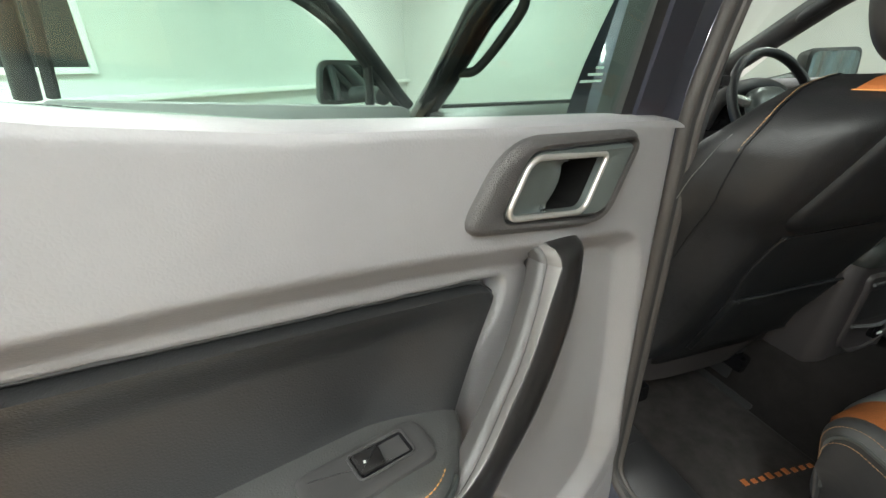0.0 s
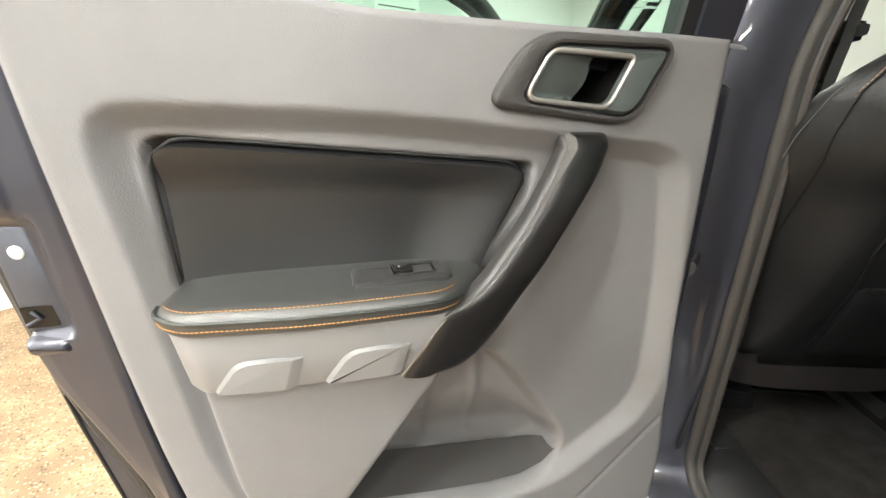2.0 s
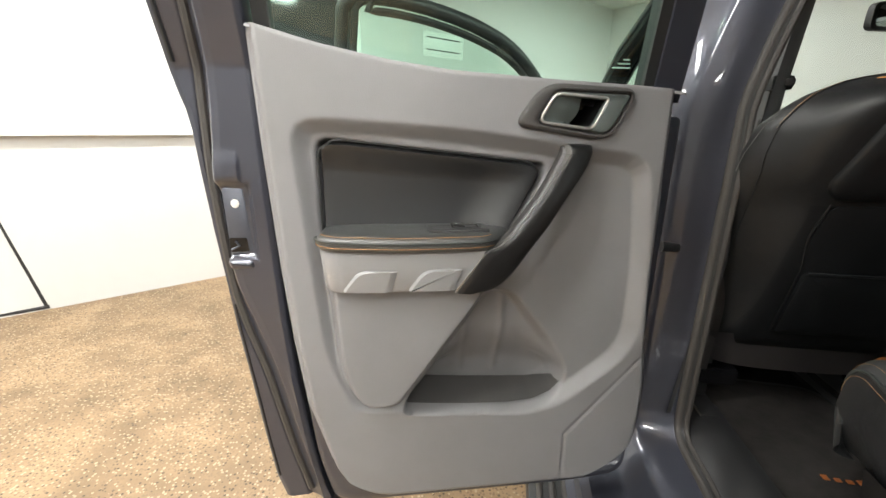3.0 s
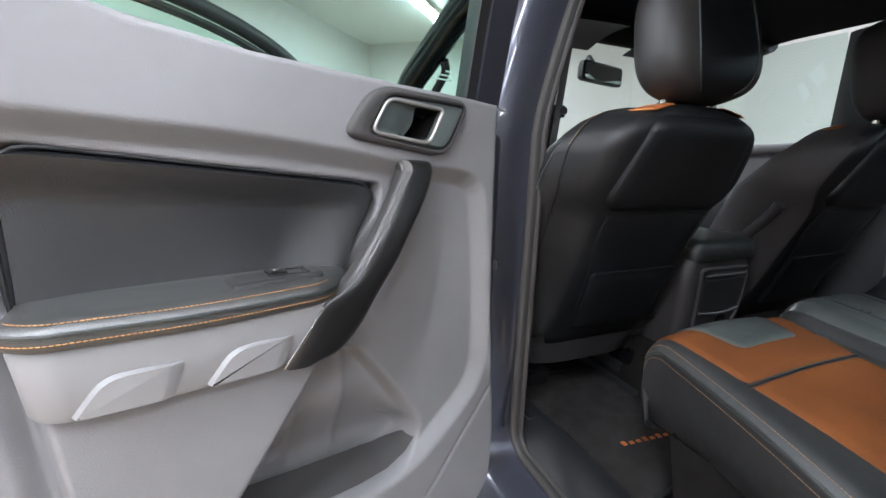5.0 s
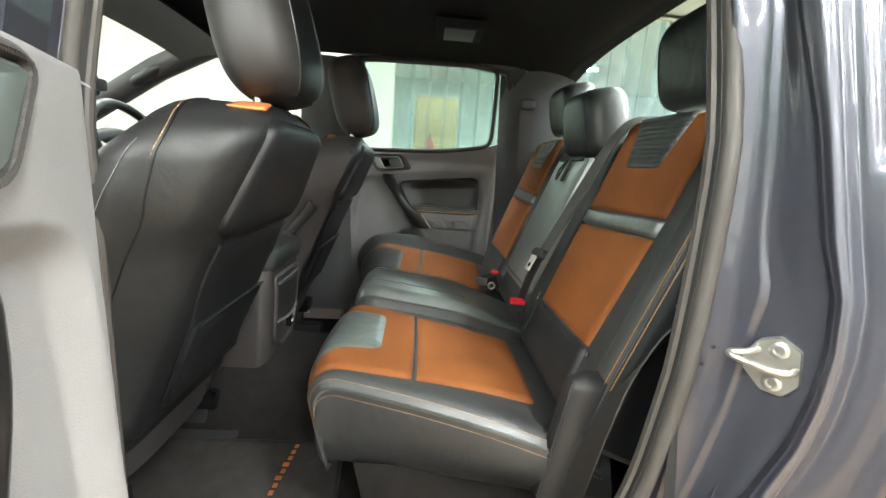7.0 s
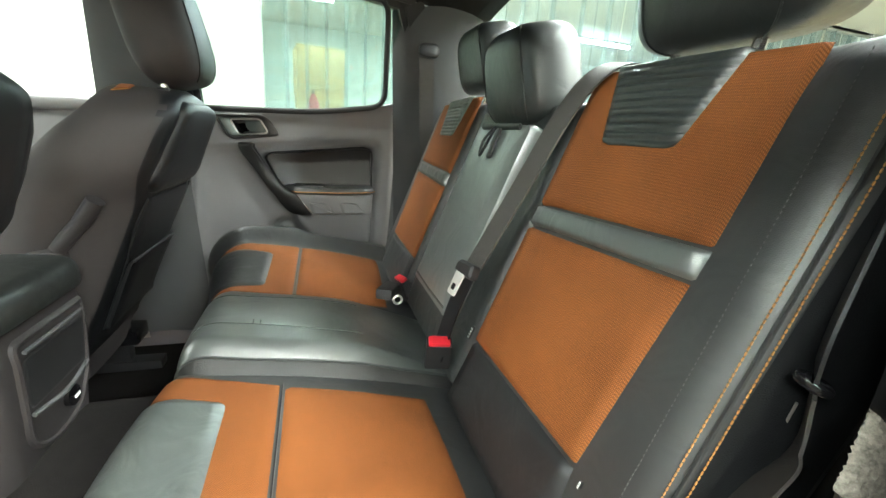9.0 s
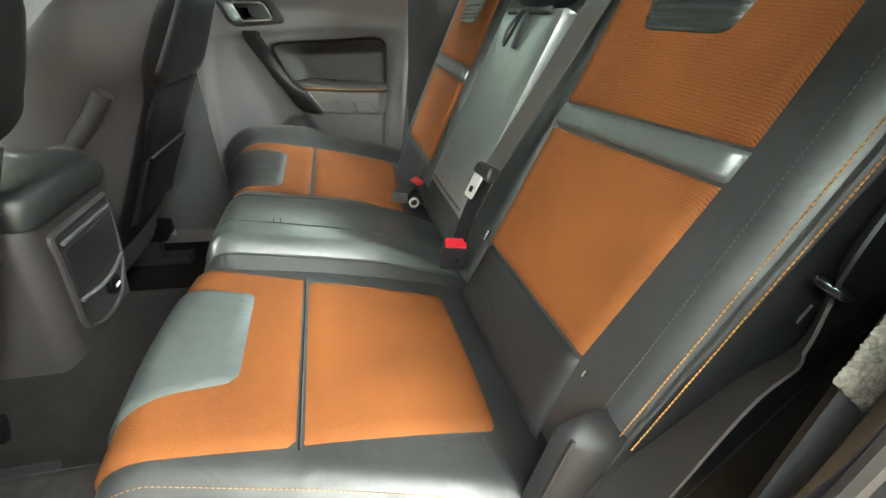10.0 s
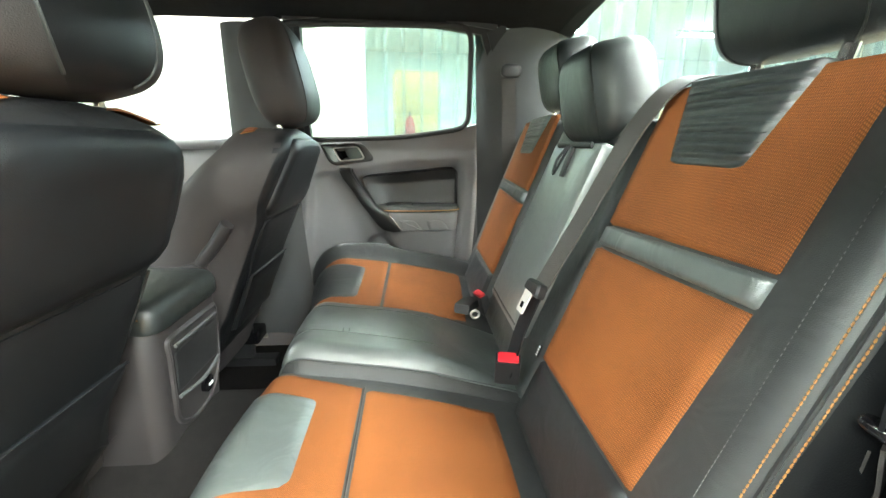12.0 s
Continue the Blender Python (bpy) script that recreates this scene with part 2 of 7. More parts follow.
RUBBER = surface("grey_brown_rubber_seal", (0.047, 0.042, 0.039), 0.6, 0, 0.1, 12, 0.2, 700)
BLACK_RUBBER = surface("black_rubber", (0.015, 0.015, 0.015), 0.6, 0, 0.1, 12)
BLACK_PLASTIC = surface("black_plastic", (0.02, 0.02, 0.021), 0.45, 0, 0.1, 12, 0.2, 800, "voronoi")
GLOSS_BLACK = surface("gloss_black_plastic", (0.006, 0.006, 0.007), 0.12, 0, 0.1, 12)
SILVER = surface("satin_silver_metal", (0.72, 0.69, 0.64), 0.24, 0.95, 0.05, 20)
RIM = surface("satin_silver_lever_plastic", (0.52, 0.51, 0.48), 0.40, 0.75, 0.05, 20)
ZINC_DULL = surface("dull_painted_latch_steel", (0.10, 0.106, 0.13), 0.4, 0.5, 0.1, 30)
ZINC = surface("bright_zinc_plate", (0.78, 0.78, 0.75), 0.42, 0.35, 0.05, 40)
STEEL = surface("galvanised_steel", (0.55, 0.54, 0.50), 0.32, 0.9, 0.15, 30)
CARPET = surface("charcoal_carpet", (0.012, 0.0108, 0.0104), 0.95, 0, 0.3, 30, 0.9, 500, spec=0.1)
MAT_PILE = surface("black_floor_mat_pile", (0.033, 0.0302, 0.029), 0.95, 0, 0.3, 22, 0.9, 420, spec=0.1)
GREY_CONSOLE = surface("warm_grey_console_plastic", (0.031, 0.0278, 0.0285), 0.5, 0, 0.06, 6, 0.25, 500, "voronoi")
HEADLINER = surface("black_headliner_cloth", (0.014, 0.014, 0.015), 0.95, 0, 0.2, 25, 0.6, 700, spec=0.1)
PILLAR_TRIM = surface("grey_pillar_trim", (0.085, 0.087, 0.089), 0.6, 0, 0.06, 6, 0.3, 500, "voronoi", spec=0.3)
BELT = surface("grey_belt_webbing", (0.068, 0.062, 0.057), 0.6, 0, 0.1, 30, 0.6, 500, stretch=(1, 1, 6))
BELT_DARK = surface("brown_black_belt_webbing", (0.042, 0.037, 0.034), 0.55, 0, 0.1, 30, 0.6, 500, stretch=(1, 1, 6))
RED = surface("red_plastic", (0.58, 0.022, 0.035), 0.35, 0, 0.05, 20)
WHITE = surface("white_wall_paint", (0.62, 0.62, 0.605), 0.6, 0, 0.03, 1.2, 0.1, 60)
WHITE_GLOSS = surface("white_gloss_trim", (0.84, 0.84, 0.82), 0.35, 0, 0.03, 3)
CEILING_PAINT = surface("pale_ceiling_paint", (0.74, 0.76, 0.74), 0.7, 0, 0.03, 1.2)
DARK_PANEL = surface("dark_grey_glazed_panel", (0.035, 0.035, 0.037), 0.12, 0, 0.1, 3)
GRIT = ground_mat("exposed_aggregate_concrete")
WINDOW = pane_mat("green_tinted_window_glass", (0.80, 0.93, 0.87))
FAR_GLASS = pane_mat("pale_tinted_window_glass", (0.62, 0.71, 0.66))
REAR_GLASS = pane_mat("teal_tinted_rear_glass", (0.70, 0.85, 0.83))
CLEAR = pane_mat("clear_window_glass", (0.86, 0.95, 0.91))
STRIP = strip_mat("milky_plastic_strip")
TUBE = glow_mat("lit_tube", (0.95, 1.0, 0.96), 30)
LABEL_WHITE = surface("white_print", (0.75, 0.78, 0.76), 0.6, 0, 0.05, 30)
CARD = surface("tan_cardboard", (0.55, 0.36, 0.16), 0.8, 0, 0.1, 4)
MIRROR = base_mat("mirror_silver", (0.9, 0.92, 0.93), 0.02, 1.0)[0]
FELT = surface("grey_felt_lining", (0.25, 0.228, 0.195), 0.95, 0, 0.5, 220, 1.0, 260, spec=0.1)
SCREEN = glow_mat("lit_dash_screen", (0.25, 0.55, 1.0), 1.2)


# ---- mesh helpers ----
def ease(x):
    x = np.clip(x, 0, 1)
    return x * x * (3 - 2 * x)


def solid(name, verts, faces, material, parent=None, label="", smooth=True, sharp=40):
    """One mesh object from vertices and faces, normals made consistent, edges past the angle kept sharp."""
    me = bpy.data.meshes.new(name)
    me.from_pydata([tuple(v) for v in verts], [], faces)
    bm = bmesh.new()
    bm.from_mesh(me)
    bmesh.ops.remove_doubles(bm, verts=bm.verts, dist=1e-5)
    bmesh.ops.recalc_face_normals(bm, faces=bm.faces)
    for f in bm.faces:
        f.smooth = smooth
    if smooth:
        for e in bm.edges:
            if len(e.link_faces) == 2 and e.calc_face_angle(0) > radians(sharp):
                e.smooth = False
    bm.to_mesh(me)
    bm.free()
    me.materials.append(material)
    ob = new(name, me)
    if parent is not None:
        ob.parent = parent
        if parent.parent is None:
            ob.matrix_parent_inverse = parent.matrix_basis.inverted()
    if label:
        ob["label"] = label
    return ob


def thing(name, at, label, category, group="", kind=""):
    ob = new(name)
    ob.empty_display_size = 0.05
    ob.location = at
    return tagged(ob, label, category, group, kind)


def rounded(points, r, n=5):
    """A polygon with its corners rounded by r (or by each corner's own radius)."""
    out = []
    k = len(points)
    for i in range(k):
        a, b, c = (Vector(points[(i + j) % k]).to_2d() for j in (-1, 0, 1))
        rr = r[i] if isinstance(r, (list, tuple)) else r
        p, q = a - b, c - b
        d = min(rr, 0.45 * p.length, 0.45 * q.length)
        s, e = b + p.normalized() * d, b + q.normalized() * d
        for j in range(n):
            t = j / (n - 1)
            out.append(s * (1 - t) ** 2 + b * 2 * t * (1 - t) + e * t * t)
    return out


def inset(loop, d):
    """The polygon moved inwards by d."""
    k = len(loop)
    area = sum(loop[i].x * loop[(i + 1) % k].y - loop[(i + 1) % k].x * loop[i].y for i in range(k))
    s = 1 if area > 0 else -1
    out = []
    for i in range(k):
        t = loop[(i + 1) % k] - loop[i - 1]
        t = t.normalized() if t.length > 1e-9 else Vector((1, 0))
        out.append(loop[i] + Vector((-t.y, t.x)) * d * s)
    return out


def loft(name, loops, material, parent=None, label="", cap0=True, cap1=True, closed=True, sharp=40):
    """Skin a row of loops of equal length."""
    n = len(loops[0])
    verts = [v for lp in loops for v in lp]
    faces = []
    for i in range(len(loops) - 1):
        for j in range(n if closed else n - 1):
            a, b = i * n + j, i * n + (j + 1) % n
            faces.append((a, b, b + n, a + n))
    if cap0:
        faces.append(tuple(range(n)))
    if cap1:
        faces.append(tuple(range((len(loops) - 1) * n, len(loops) * n)))
    return solid(name, verts, faces, material, parent, label, sharp=sharp)


def slab(name, loop, place, levels, material, parent=None, label="", cap0=True, cap1=True, sharp=40):
    """A 2D loop raised through (inset, height) levels; place(a, b, h) puts it in the world. Wide insets draw in towards the middle."""
    mid = sum(loop, Vector((0, 0))) / len(loop)
    span = min((p - mid).length for p in loop)
    loops = []
    for d, h in levels:
        near = inset(loop, min(d, 0.008))
        k = max(0, d - 0.008) / max(span, 0.02)
        loops.append([(p.lerp(mid, min(0.9, k)), h) for p in near])
    rows = [[place(p.x, p.y, h) for p, h in lp] for lp in loops]
    if cap1 and levels[-1][0] > 0.012:
        h = levels[-1][1]
        for k in (0.35, 0.7, 0.999):
            rows.append([place(*p.lerp(mid, k), h) for p, _ in loops[-1]])
    return loft(name, rows, material, parent, label, cap0, cap1, sharp=sharp)


def sheet(name, fn, nu, nv, material, parent=None, label="", sharp=60):
    """A grid of fn(s, t), s and t from 0 to 1."""
    verts = [fn(i / nu, j / nv) for j in range(nv + 1) for i in range(nu + 1)]
    w = nu + 1
    faces = [(j * w + i, j * w + i + 1, (j + 1) * w + i + 1, (j + 1) * w + i) for j in range(nv) for i in range(nu)]
    return solid(name, verts, faces, material, parent, label, sharp=sharp)


def tube(name, path, r, material, parent=None, label="", n=10, closed=False, flat=1.0, aim=None):
    """A round (or flattened) bar along a path."""
    path = [Vector(p) for p in path]
    loops, k = [], len(path)
    side = None
    for i, p in enumerate(path):
        a = path[i - 1] if i or closed else path[0]
        b = path[(i + 1) % k] if closed or i < k - 1 else path[-1]
        t = (b - a).normalized()
        if aim is not None:
            s = Vector(aim).cross(t)
        else:
            ref = side if side is not None else (Vector((0, 0, 1)) if abs(t.z) < 0.9 else Vector((1, 0, 0)))
            s = ref - t * ref.dot(t)
        s.normalize()
        side = s
        w = t.cross(s)
        rr = r[i] if isinstance(r, (list, tuple)) else r
        loops.append([p + s * math.cos(2 * math.pi * j / n) * rr + w * math.sin(2 * math.pi * j / n) * rr * flat for j in range(n)])
    if closed:
        loops.append(loops[0])
    return loft(name, loops, material, parent, label, not closed, not closed)


def curve(points, n=24):
    """Smooth points through a few (Catmull-Rom)."""
    p = [Vector(q) for q in points]
    p = [p[0] * 2 - p[1]] + p + [p[-1] * 2 - p[-2]]
    out = []
    for i in range(n + 1):
        x = i / n * (len(p) - 3)
        k = min(int(x), len(p) - 4)
        t = x - k
        a, b, c, d = p[k:k + 4]
        out.append(0.5 * ((2 * b) + (c - a) * t + (2 * a - 5 * b + 4 * c - d) * t * t + (3 * b - a - 3 * c + d) * t ** 3))
    return out


def box(name, lo, hi, material, parent=None, label="", bevel=0.004, turn=None):
    """A box with softened edges. turn: a pose in which the box stands."""
    bm = bmesh.new()
    size = Vector(hi) - Vector(lo)
    mid = (Vector(hi) + Vector(lo)) / 2
    bmesh.ops.create_cube(bm, size=1)
    bmesh.ops.scale(bm, vec=size, verts=bm.verts)
    bmesh.ops.translate(bm, vec=mid, verts=bm.verts)
    if bevel:
        bmesh.ops.bevel(bm, geom=bm.edges[:], offset=min(bevel, 0.45 * min(size)), segments=2, affect="EDGES", profile=0.7)
    if turn is not None:
        bmesh.ops.transform(bm, matrix=turn, verts=bm.verts)
    verts = [v.co.copy() for v in bm.verts]
    bm.verts.index_update()
    faces = [[v.index for v in f.verts] for f in bm.faces]
    bm.free()
    return solid(name, verts, faces, material, parent, label, sharp=30)


def pillow(name, mid, half, power, material, parent=None, label="", turn=None, taper=0.0, nu=36, nv=22, arc=(0, 1)):
    """A padded block: a superellipsoid, narrowed upwards by taper. arc: the share of the way round that is built."""
    def sgn(v, e):
        return math.copysign(abs(v) ** e, v)
    e = 2 / power

    def at(s, t):
        th, ph = 2 * math.pi * (arc[0] + (arc[1] - arc[0]) * s), math.pi * (t - 0.5)
        x, y, z = sgn(math.cos(ph), e) * sgn(math.cos(th), e), sgn(math.cos(ph), e) * sgn(math.sin(th), e), sgn(math.sin(ph), e)
        v = Vector((x * half[0] * (1 - taper * (z * 0.5 + 0.5)), y * half[1], z * half[2]))
        return Vector(mid) + (turn @ v if turn is not None else v)
    return sheet(name, at, nu, nv, material, parent, label, sharp=80)


def pillow_line(mid, half, power, turn, taper, across, n=30, out=1.004):
    """A seam over a padded block, from its foot to its top, at a share of its width, on the side of -y."""
    e = 2 / power
    th = -math.acos(abs(across) ** (1 / e))
    pts = []
    for t in np.linspace(0.12, 0.93, n):
        ph = math.pi * (t - 0.5)
        c, z = abs(math.cos(ph)) ** e, math.copysign(abs(math.sin(ph)) ** e, math.sin(ph))
        x, y = c * abs(math.cos(th)) ** e * math.copysign(1, across), -c * abs(math.sin(th)) ** e
        pts.append(Vector(mid) + turn @ Vector((x * half[0] * (1 - taper * (z * 0.5 + 0.5)) * out, y * half[1] * out, z * half[2] * out)))
    return pts


def stitches(name, path, length, gap, r, material, parent, lift=(0, 0, 0)):
    """A run of small thread stitches along a path, as one mesh."""
    pts = [Vector(p) + Vector(lift) for p in path]
    run = [0.0]
    for a, b in zip(pts, pts[1:]):
        run.append(run[-1] + (b - a).length)
    verts, faces = [], []

    def at(s):
        for i in range(len(run) - 1):
            if s <= run[i + 1]:
                f = (s - run[i]) / max(1e-9, run[i + 1] - run[i])
                return pts[i].lerp(pts[i + 1], f)
        return pts[-1]
    s = 0.0
    while s + length < run[-1]:
        a, b = at(s), at(s + length)
        t = (b - a).normalized()
        u = t.orthogonal().normalized()
        w = t.cross(u)
        k = len(verts)
        for q, rr in ((a, 0.5 * r), (a.lerp(b, 0.25), r), (a.lerp(b, 0.75), r), (b, 0.5 * r)):
            for c in range(5):
                g = 2 * math.pi * c / 5
                verts.append(q + u * rr * math.cos(g) + w * rr * math.sin(g))
        for ring in range(3):
            for c in range(5):
                faces.append((k + ring * 5 + c, k + ring * 5 + (c + 1) % 5, k + ring * 5 + 5 + (c + 1) % 5, k + ring * 5 + 5 + c))
        s += length + gap
    return tagged(solid(name, verts, faces, material, parent), kind="stuff")

# ---- garage ----
LONG = 15.0
ground = solid("ground", [(-60, -60, GROUND), (60, -60, GROUND), (60, 60, GROUND), (-60, 60, GROUND)], [(0, 1, 2, 3)], GRIT)
tagged(ground, "tan worn exposed-aggregate concrete garage floor", "floor", kind="structure")


def wall(name, p, q, z0, z1, material, label, thick=0.2, parent=None):
    """An upright wall slab from p to q, its thickness on the left of that way."""
    p, q = Vector(p).to_2d(), Vector(q).to_2d()
    n = (q - p).orthogonal().normalized() * thick
    c = [p, q, q + n, p + n]
    v = [(*a, z) for z in (z0, z1) for a in c]
    f = [(0, 1, 2, 3), (4, 5, 6, 7), (0, 1, 5, 4), (1, 2, 6, 5), (2, 3, 7, 6), (3, 0, 4, 7)]
    ob = solid(name, v, f, material, parent, smooth=False)
    return tagged(ob, label, "wall", kind="structure") if parent is None else ob


PX = 3.25                      # the partition with the strip curtain runs along the truck
CURT0, CURT1 = 0.43, -7.0      # the curtain's opening along it
HALL = 7.0                     # depth of the hall behind the curtain
JOIN = Vector((PX, CORNER.y - (PX - CORNER.x) * 0.681 / 0.732, 0))     # where the partition meets the front wall
wall("wall_long", room(LONG, 0, 0), room(-0.2, 0, 0), GROUND, CEIL, WHITE, "plain white painted long garage wall")
wall("wall_front", room(0, 0, 0), JOIN, GROUND, CEIL, WHITE, "plain white painted garage wall ahead of the truck")
wall("wall_partition", JOIN, (PX, CURT0), GROUND, CEIL, WHITE, "plain white painted garage wall beside a strip curtain")
wall("wall_partition_end", (PX, CURT1), (PX, -11.0), GROUND, CEIL, WHITE, "white wall past the strip curtain")
wall("wall_back", (PX, -11.0), room(LONG, 3.0, 0), GROUND, CEIL, WHITE, "white painted garage wall behind the truck")
wall("wall_rear", room(LONG, 3.0, 0), room(LONG, 0, 0), GROUND, CEIL, WHITE, "white painted end wall of the garage")
wall("hall_wall", (PX + HALL, 4.0), (PX + HALL, -12.0), GROUND, CEIL + 0.6, WHITE, "white far wall of the hall behind the curtain")
wall("hall_wall_side", (PX + 0.2, 4.0), (PX + HALL, 4.0), GROUND, CEIL + 0.6, WHITE, "white side wall of the hall")
wall("hall_wall_end", (PX + HALL, -12.0), (PX + 0.2, -12.0), GROUND, CEIL + 0.6, WHITE, "white end wall of the hall")
wall("hall_lintel", (PX, CURT0), (PX, CURT1), CEIL, CEIL + 0.6, WHITE, "white wall above the strip curtain")
c = [Vector((PX + 0.2, 8.0, CEIL)), Vector((PX + 0.2, -14.0, CEIL)), Vector((-13.0, -14.0, CEIL)), Vector((-13.0, 8.0, CEIL))]
ceil = solid("ceiling", c + [v + Vector((0, 0, .15)) for v in c], [(0, 1, 2, 3), (4, 5, 6, 7), (0, 1, 5, 4), (1, 2, 6, 5), (2, 3, 7, 6), (3, 0, 4, 7)], CEILING_PAINT, smooth=False)
tagged(ceil, "flat pale painted garage ceiling", "ceiling", kind="structure")
c = [Vector((PX + a, b, CEIL + 0.6)) for a, b in ((0.1, 4.2), (0.1, -12.2), (HALL + 0.2, -12.2), (HALL + 0.2, 4.2))]
tagged(solid("hall_ceiling", c + [v + Vector((0, 0, .15)) for v in c], [(0, 1, 2, 3), (4, 5, 6, 7), (0, 1, 5, 4), (1, 2, 6, 5), (2, 3, 7, 6), (3, 0, 4, 7)],
             CEILING_PAINT, smooth=False), "pale ceiling of the hall behind", "ceiling", kind="structure")

# white ledge along the long wall
WALL_TURN = Matrix.Translation(CORNER) @ Matrix(((DA.x, DB.x, 0, 0), (DA.y, DB.y, 0, 0), (0, 0, 1, 0), (0, 0, 0, 1)))
ledge = box("wall_ledge", (-LONG, 0.002, 1.30), (0, 0.07, 1.345), WHITE_GLOSS, bevel=0.008, turn=WALL_TURN)
tagged(ledge, "white glossy dado ledge along the garage wall", "trim", kind="structure")

# dark glazed panel on the long wall
pan = thing("wall_window", WALL_TURN @ Vector((-5.0, 0, 1.5)), "dark glazed window with a white frame in the garage wall", "window")
box("window_glass", (-5.72, 0.003, 1.53), (-4.28, 0.022, 2.45), DARK_PANEL, pan, bevel=0.003, turn=WALL_TURN)
for lo, hi in (((-5.76, 0.003, 1.49), (-5.72, 0.035, 2.49)), ((-4.28, 0.003, 1.49), (-4.24, 0.035, 2.49)),
               ((-5.72, 0.003, 1.49), (-4.28, 0.035, 1.53)), ((-5.72, 0.003, 2.45), (-4.28, 0.035, 2.49))):
    box("window_frame", lo, hi, WHITE_GLOSS, pan, bevel=0.004, turn=WALL_TURN)

# small notice on the long wall
note = thing("wall_notice", WALL_TURN @ Vector((-3.2, 0, 2.2)), "small pale notice with two grey lines on the garage wall", "sign")
box("notice_board", (-3.5, 0.002, 2.10), (-2.95, 0.008, 2.34), WHITE_GLOSS, note, bevel=0.002, turn=WALL_TURN)
for z in (2.16, 2.28):
    box("notice_line", (-3.46, 0.008, z), (-3.0, 0.010, z + 0.012), BLACK_PLASTIC, note, bevel=0, turn=WALL_TURN)

# thin black stand by the wall
st = thing("floor_stand", (-4.3, 1.72, GROUND), "thin black metal stand leaning by the white wall", "stand")
tube("stand_leg", [(-4.27, 1.76, GROUND + .02), (-4.37, 1.66, 0.95)], 0.012, BLACK_PLASTIC, st)
tube("stand_foot", [(-4.26, 1.77, GROUND + .02), (-4.60, 1.42, GROUND + .02)], 0.014, BLACK_PLASTIC, st)

# ceiling lamps: long tubes in white housings
LAMPS = [(1.6, 1.6), (3.4, 4.6), (5.0, 1.4), (5.0, 6.2), (6.6, 1.4), (6.3, 5.2), (7.4, 3.5), (8.4, 2.3), (8.4, 4.6), (7.6, 6.6), (10.4, 1.4), (10.4, 4.0), (10.4, 7.0), (13.0, 3.0)]
LAMP_POWER = 54


def ceiling_lamp(m):
    lamp = new("ceiling_lamp")
    tagged(lamp, "white ceiling batten with a lit white tube", "lamp", "tube lamps on the ceiling")
    lamp.matrix_basis = Matrix.Translation((0, 0, CEIL))
    box("housing", (-0.78, -0.07, CEIL - 0.05), (0.78, 0.07, CEIL - 0.002), WHITE_GLOSS, lamp, bevel=0.01)
    for y in (-0.035, 0.035):
        tube("lamp_tube", [(-0.74, y, CEIL - 0.075), (0.74, y, CEIL - 0.075)], 0.019, TUBE, lamp, n=12)
    for x in (-0.76, 0.76):
        box("end_cap", (x - 0.02, -0.065, CEIL - 0.10), (x + 0.02, 0.065, CEIL - 0.05), WHITE_GLOSS, lamp, bevel=0.006)
    lamp.matrix_basis = m
    return lamp


yaw = math.atan2(DA.y, DA.x)
first = None
for a, b in LAMPS:
    m = Matrix.Translation(room(a, b, CEIL)) @ Matrix.Rotation(yaw, 4, "Z")
    if first is None:
        first = ceiling_lamp(m)
    else:
        copy_thing(first, m)
    li = bpy.data.lights.new("tube_light", "AREA")
    li.shape, li.size, li.size_y = "RECTANGLE", 1.5, 0.16
    li.energy, li.color = LAMP_POWER * (0.7 if room(a, b, 0).x > 0.9 else 1.0), (0.96, 1.0, 0.97)
    ob = new("tube_light", li)
    ob.matrix_world = Matrix.Translation(room(a, b, CEIL - 0.11)) @ Matrix.Rotation(yaw, 4, "Z")
for a, b in ((1.6, 1.5), (1.6, -1.2), (1.6, -4.0), (4.4, 0.4), (4.4, -2.6), (4.4, -6.0)):
    m = Matrix.Translation((PX + a, b, CEIL + 0.6)) @ Matrix.Rotation(math.pi / 2, 4, "Z")
    copy_thing(first, m)
    li = bpy.data.lights.new("hall_light", "AREA")
    li.shape, li.size, li.size_y = "RECTANGLE", 1.5, 0.16
    li.energy, li.color = 55, (0.92, 1.0, 1.0)
    ob = new("hall_light", li)
    ob.matrix_world = Matrix.Translation((PX + a, b, CEIL + 0.48)) @ Matrix.Rotation(math.pi / 2, 4, "Z")

# strip curtain
cur = thing("strip_curtain", (PX, CURT0, GROUND), "milky blue hanging plastic strip curtain over the hall opening", "curtain")
b = CURT0 - 0.01
k = 0
while b > CURT1 + 0.1:
    w = 0.20
    d = 0.03 if k % 2 else 0.07
    def strip_at(s, t, b=b, w=w, d=d, k=k):
        return Vector((PX + d + 0.03 * math.sin(math.pi * s) + 0.008 * math.sin(7 * t + 1.7 * k), b - w * s, GROUND + 0.05 + t * (CEIL - GROUND - 0.08)))
    sheet("strip", strip_at, 8, 6, STRIP, cur)
    b -= w * 0.84
    k += 1
tube("curtain_rail", [(PX + 0.05, CURT0, CEIL - 0.03), (PX + 0.05, CURT1, CEIL - 0.03)], 0.025, STEEL, cur)

# things in the hall behind the curtain
for a, b, s, h in ((2.4, -0.05, 0.62, 2.35), (2.6, -3.4, 0.9, 1.9)):
    t = thing("cardboard_stack", (PX + a, b, GROUND), "tall stack of tan cardboard boxes in the hall", "box", "boxes in the hall")
    for j in range(4):
        tm = Matrix.Translation((PX + a, b, GROUND + j * h / 4)) @ Matrix.Rotation(0.04 * j, 4, "Z")
        box("carton", (-s / 2, -s / 2, 0.002), (s / 2, s / 2, h / 4), CARD, t, bevel=0.01, turn=tm)
p = Vector((PX + 1.0, 0.02, GROUND))
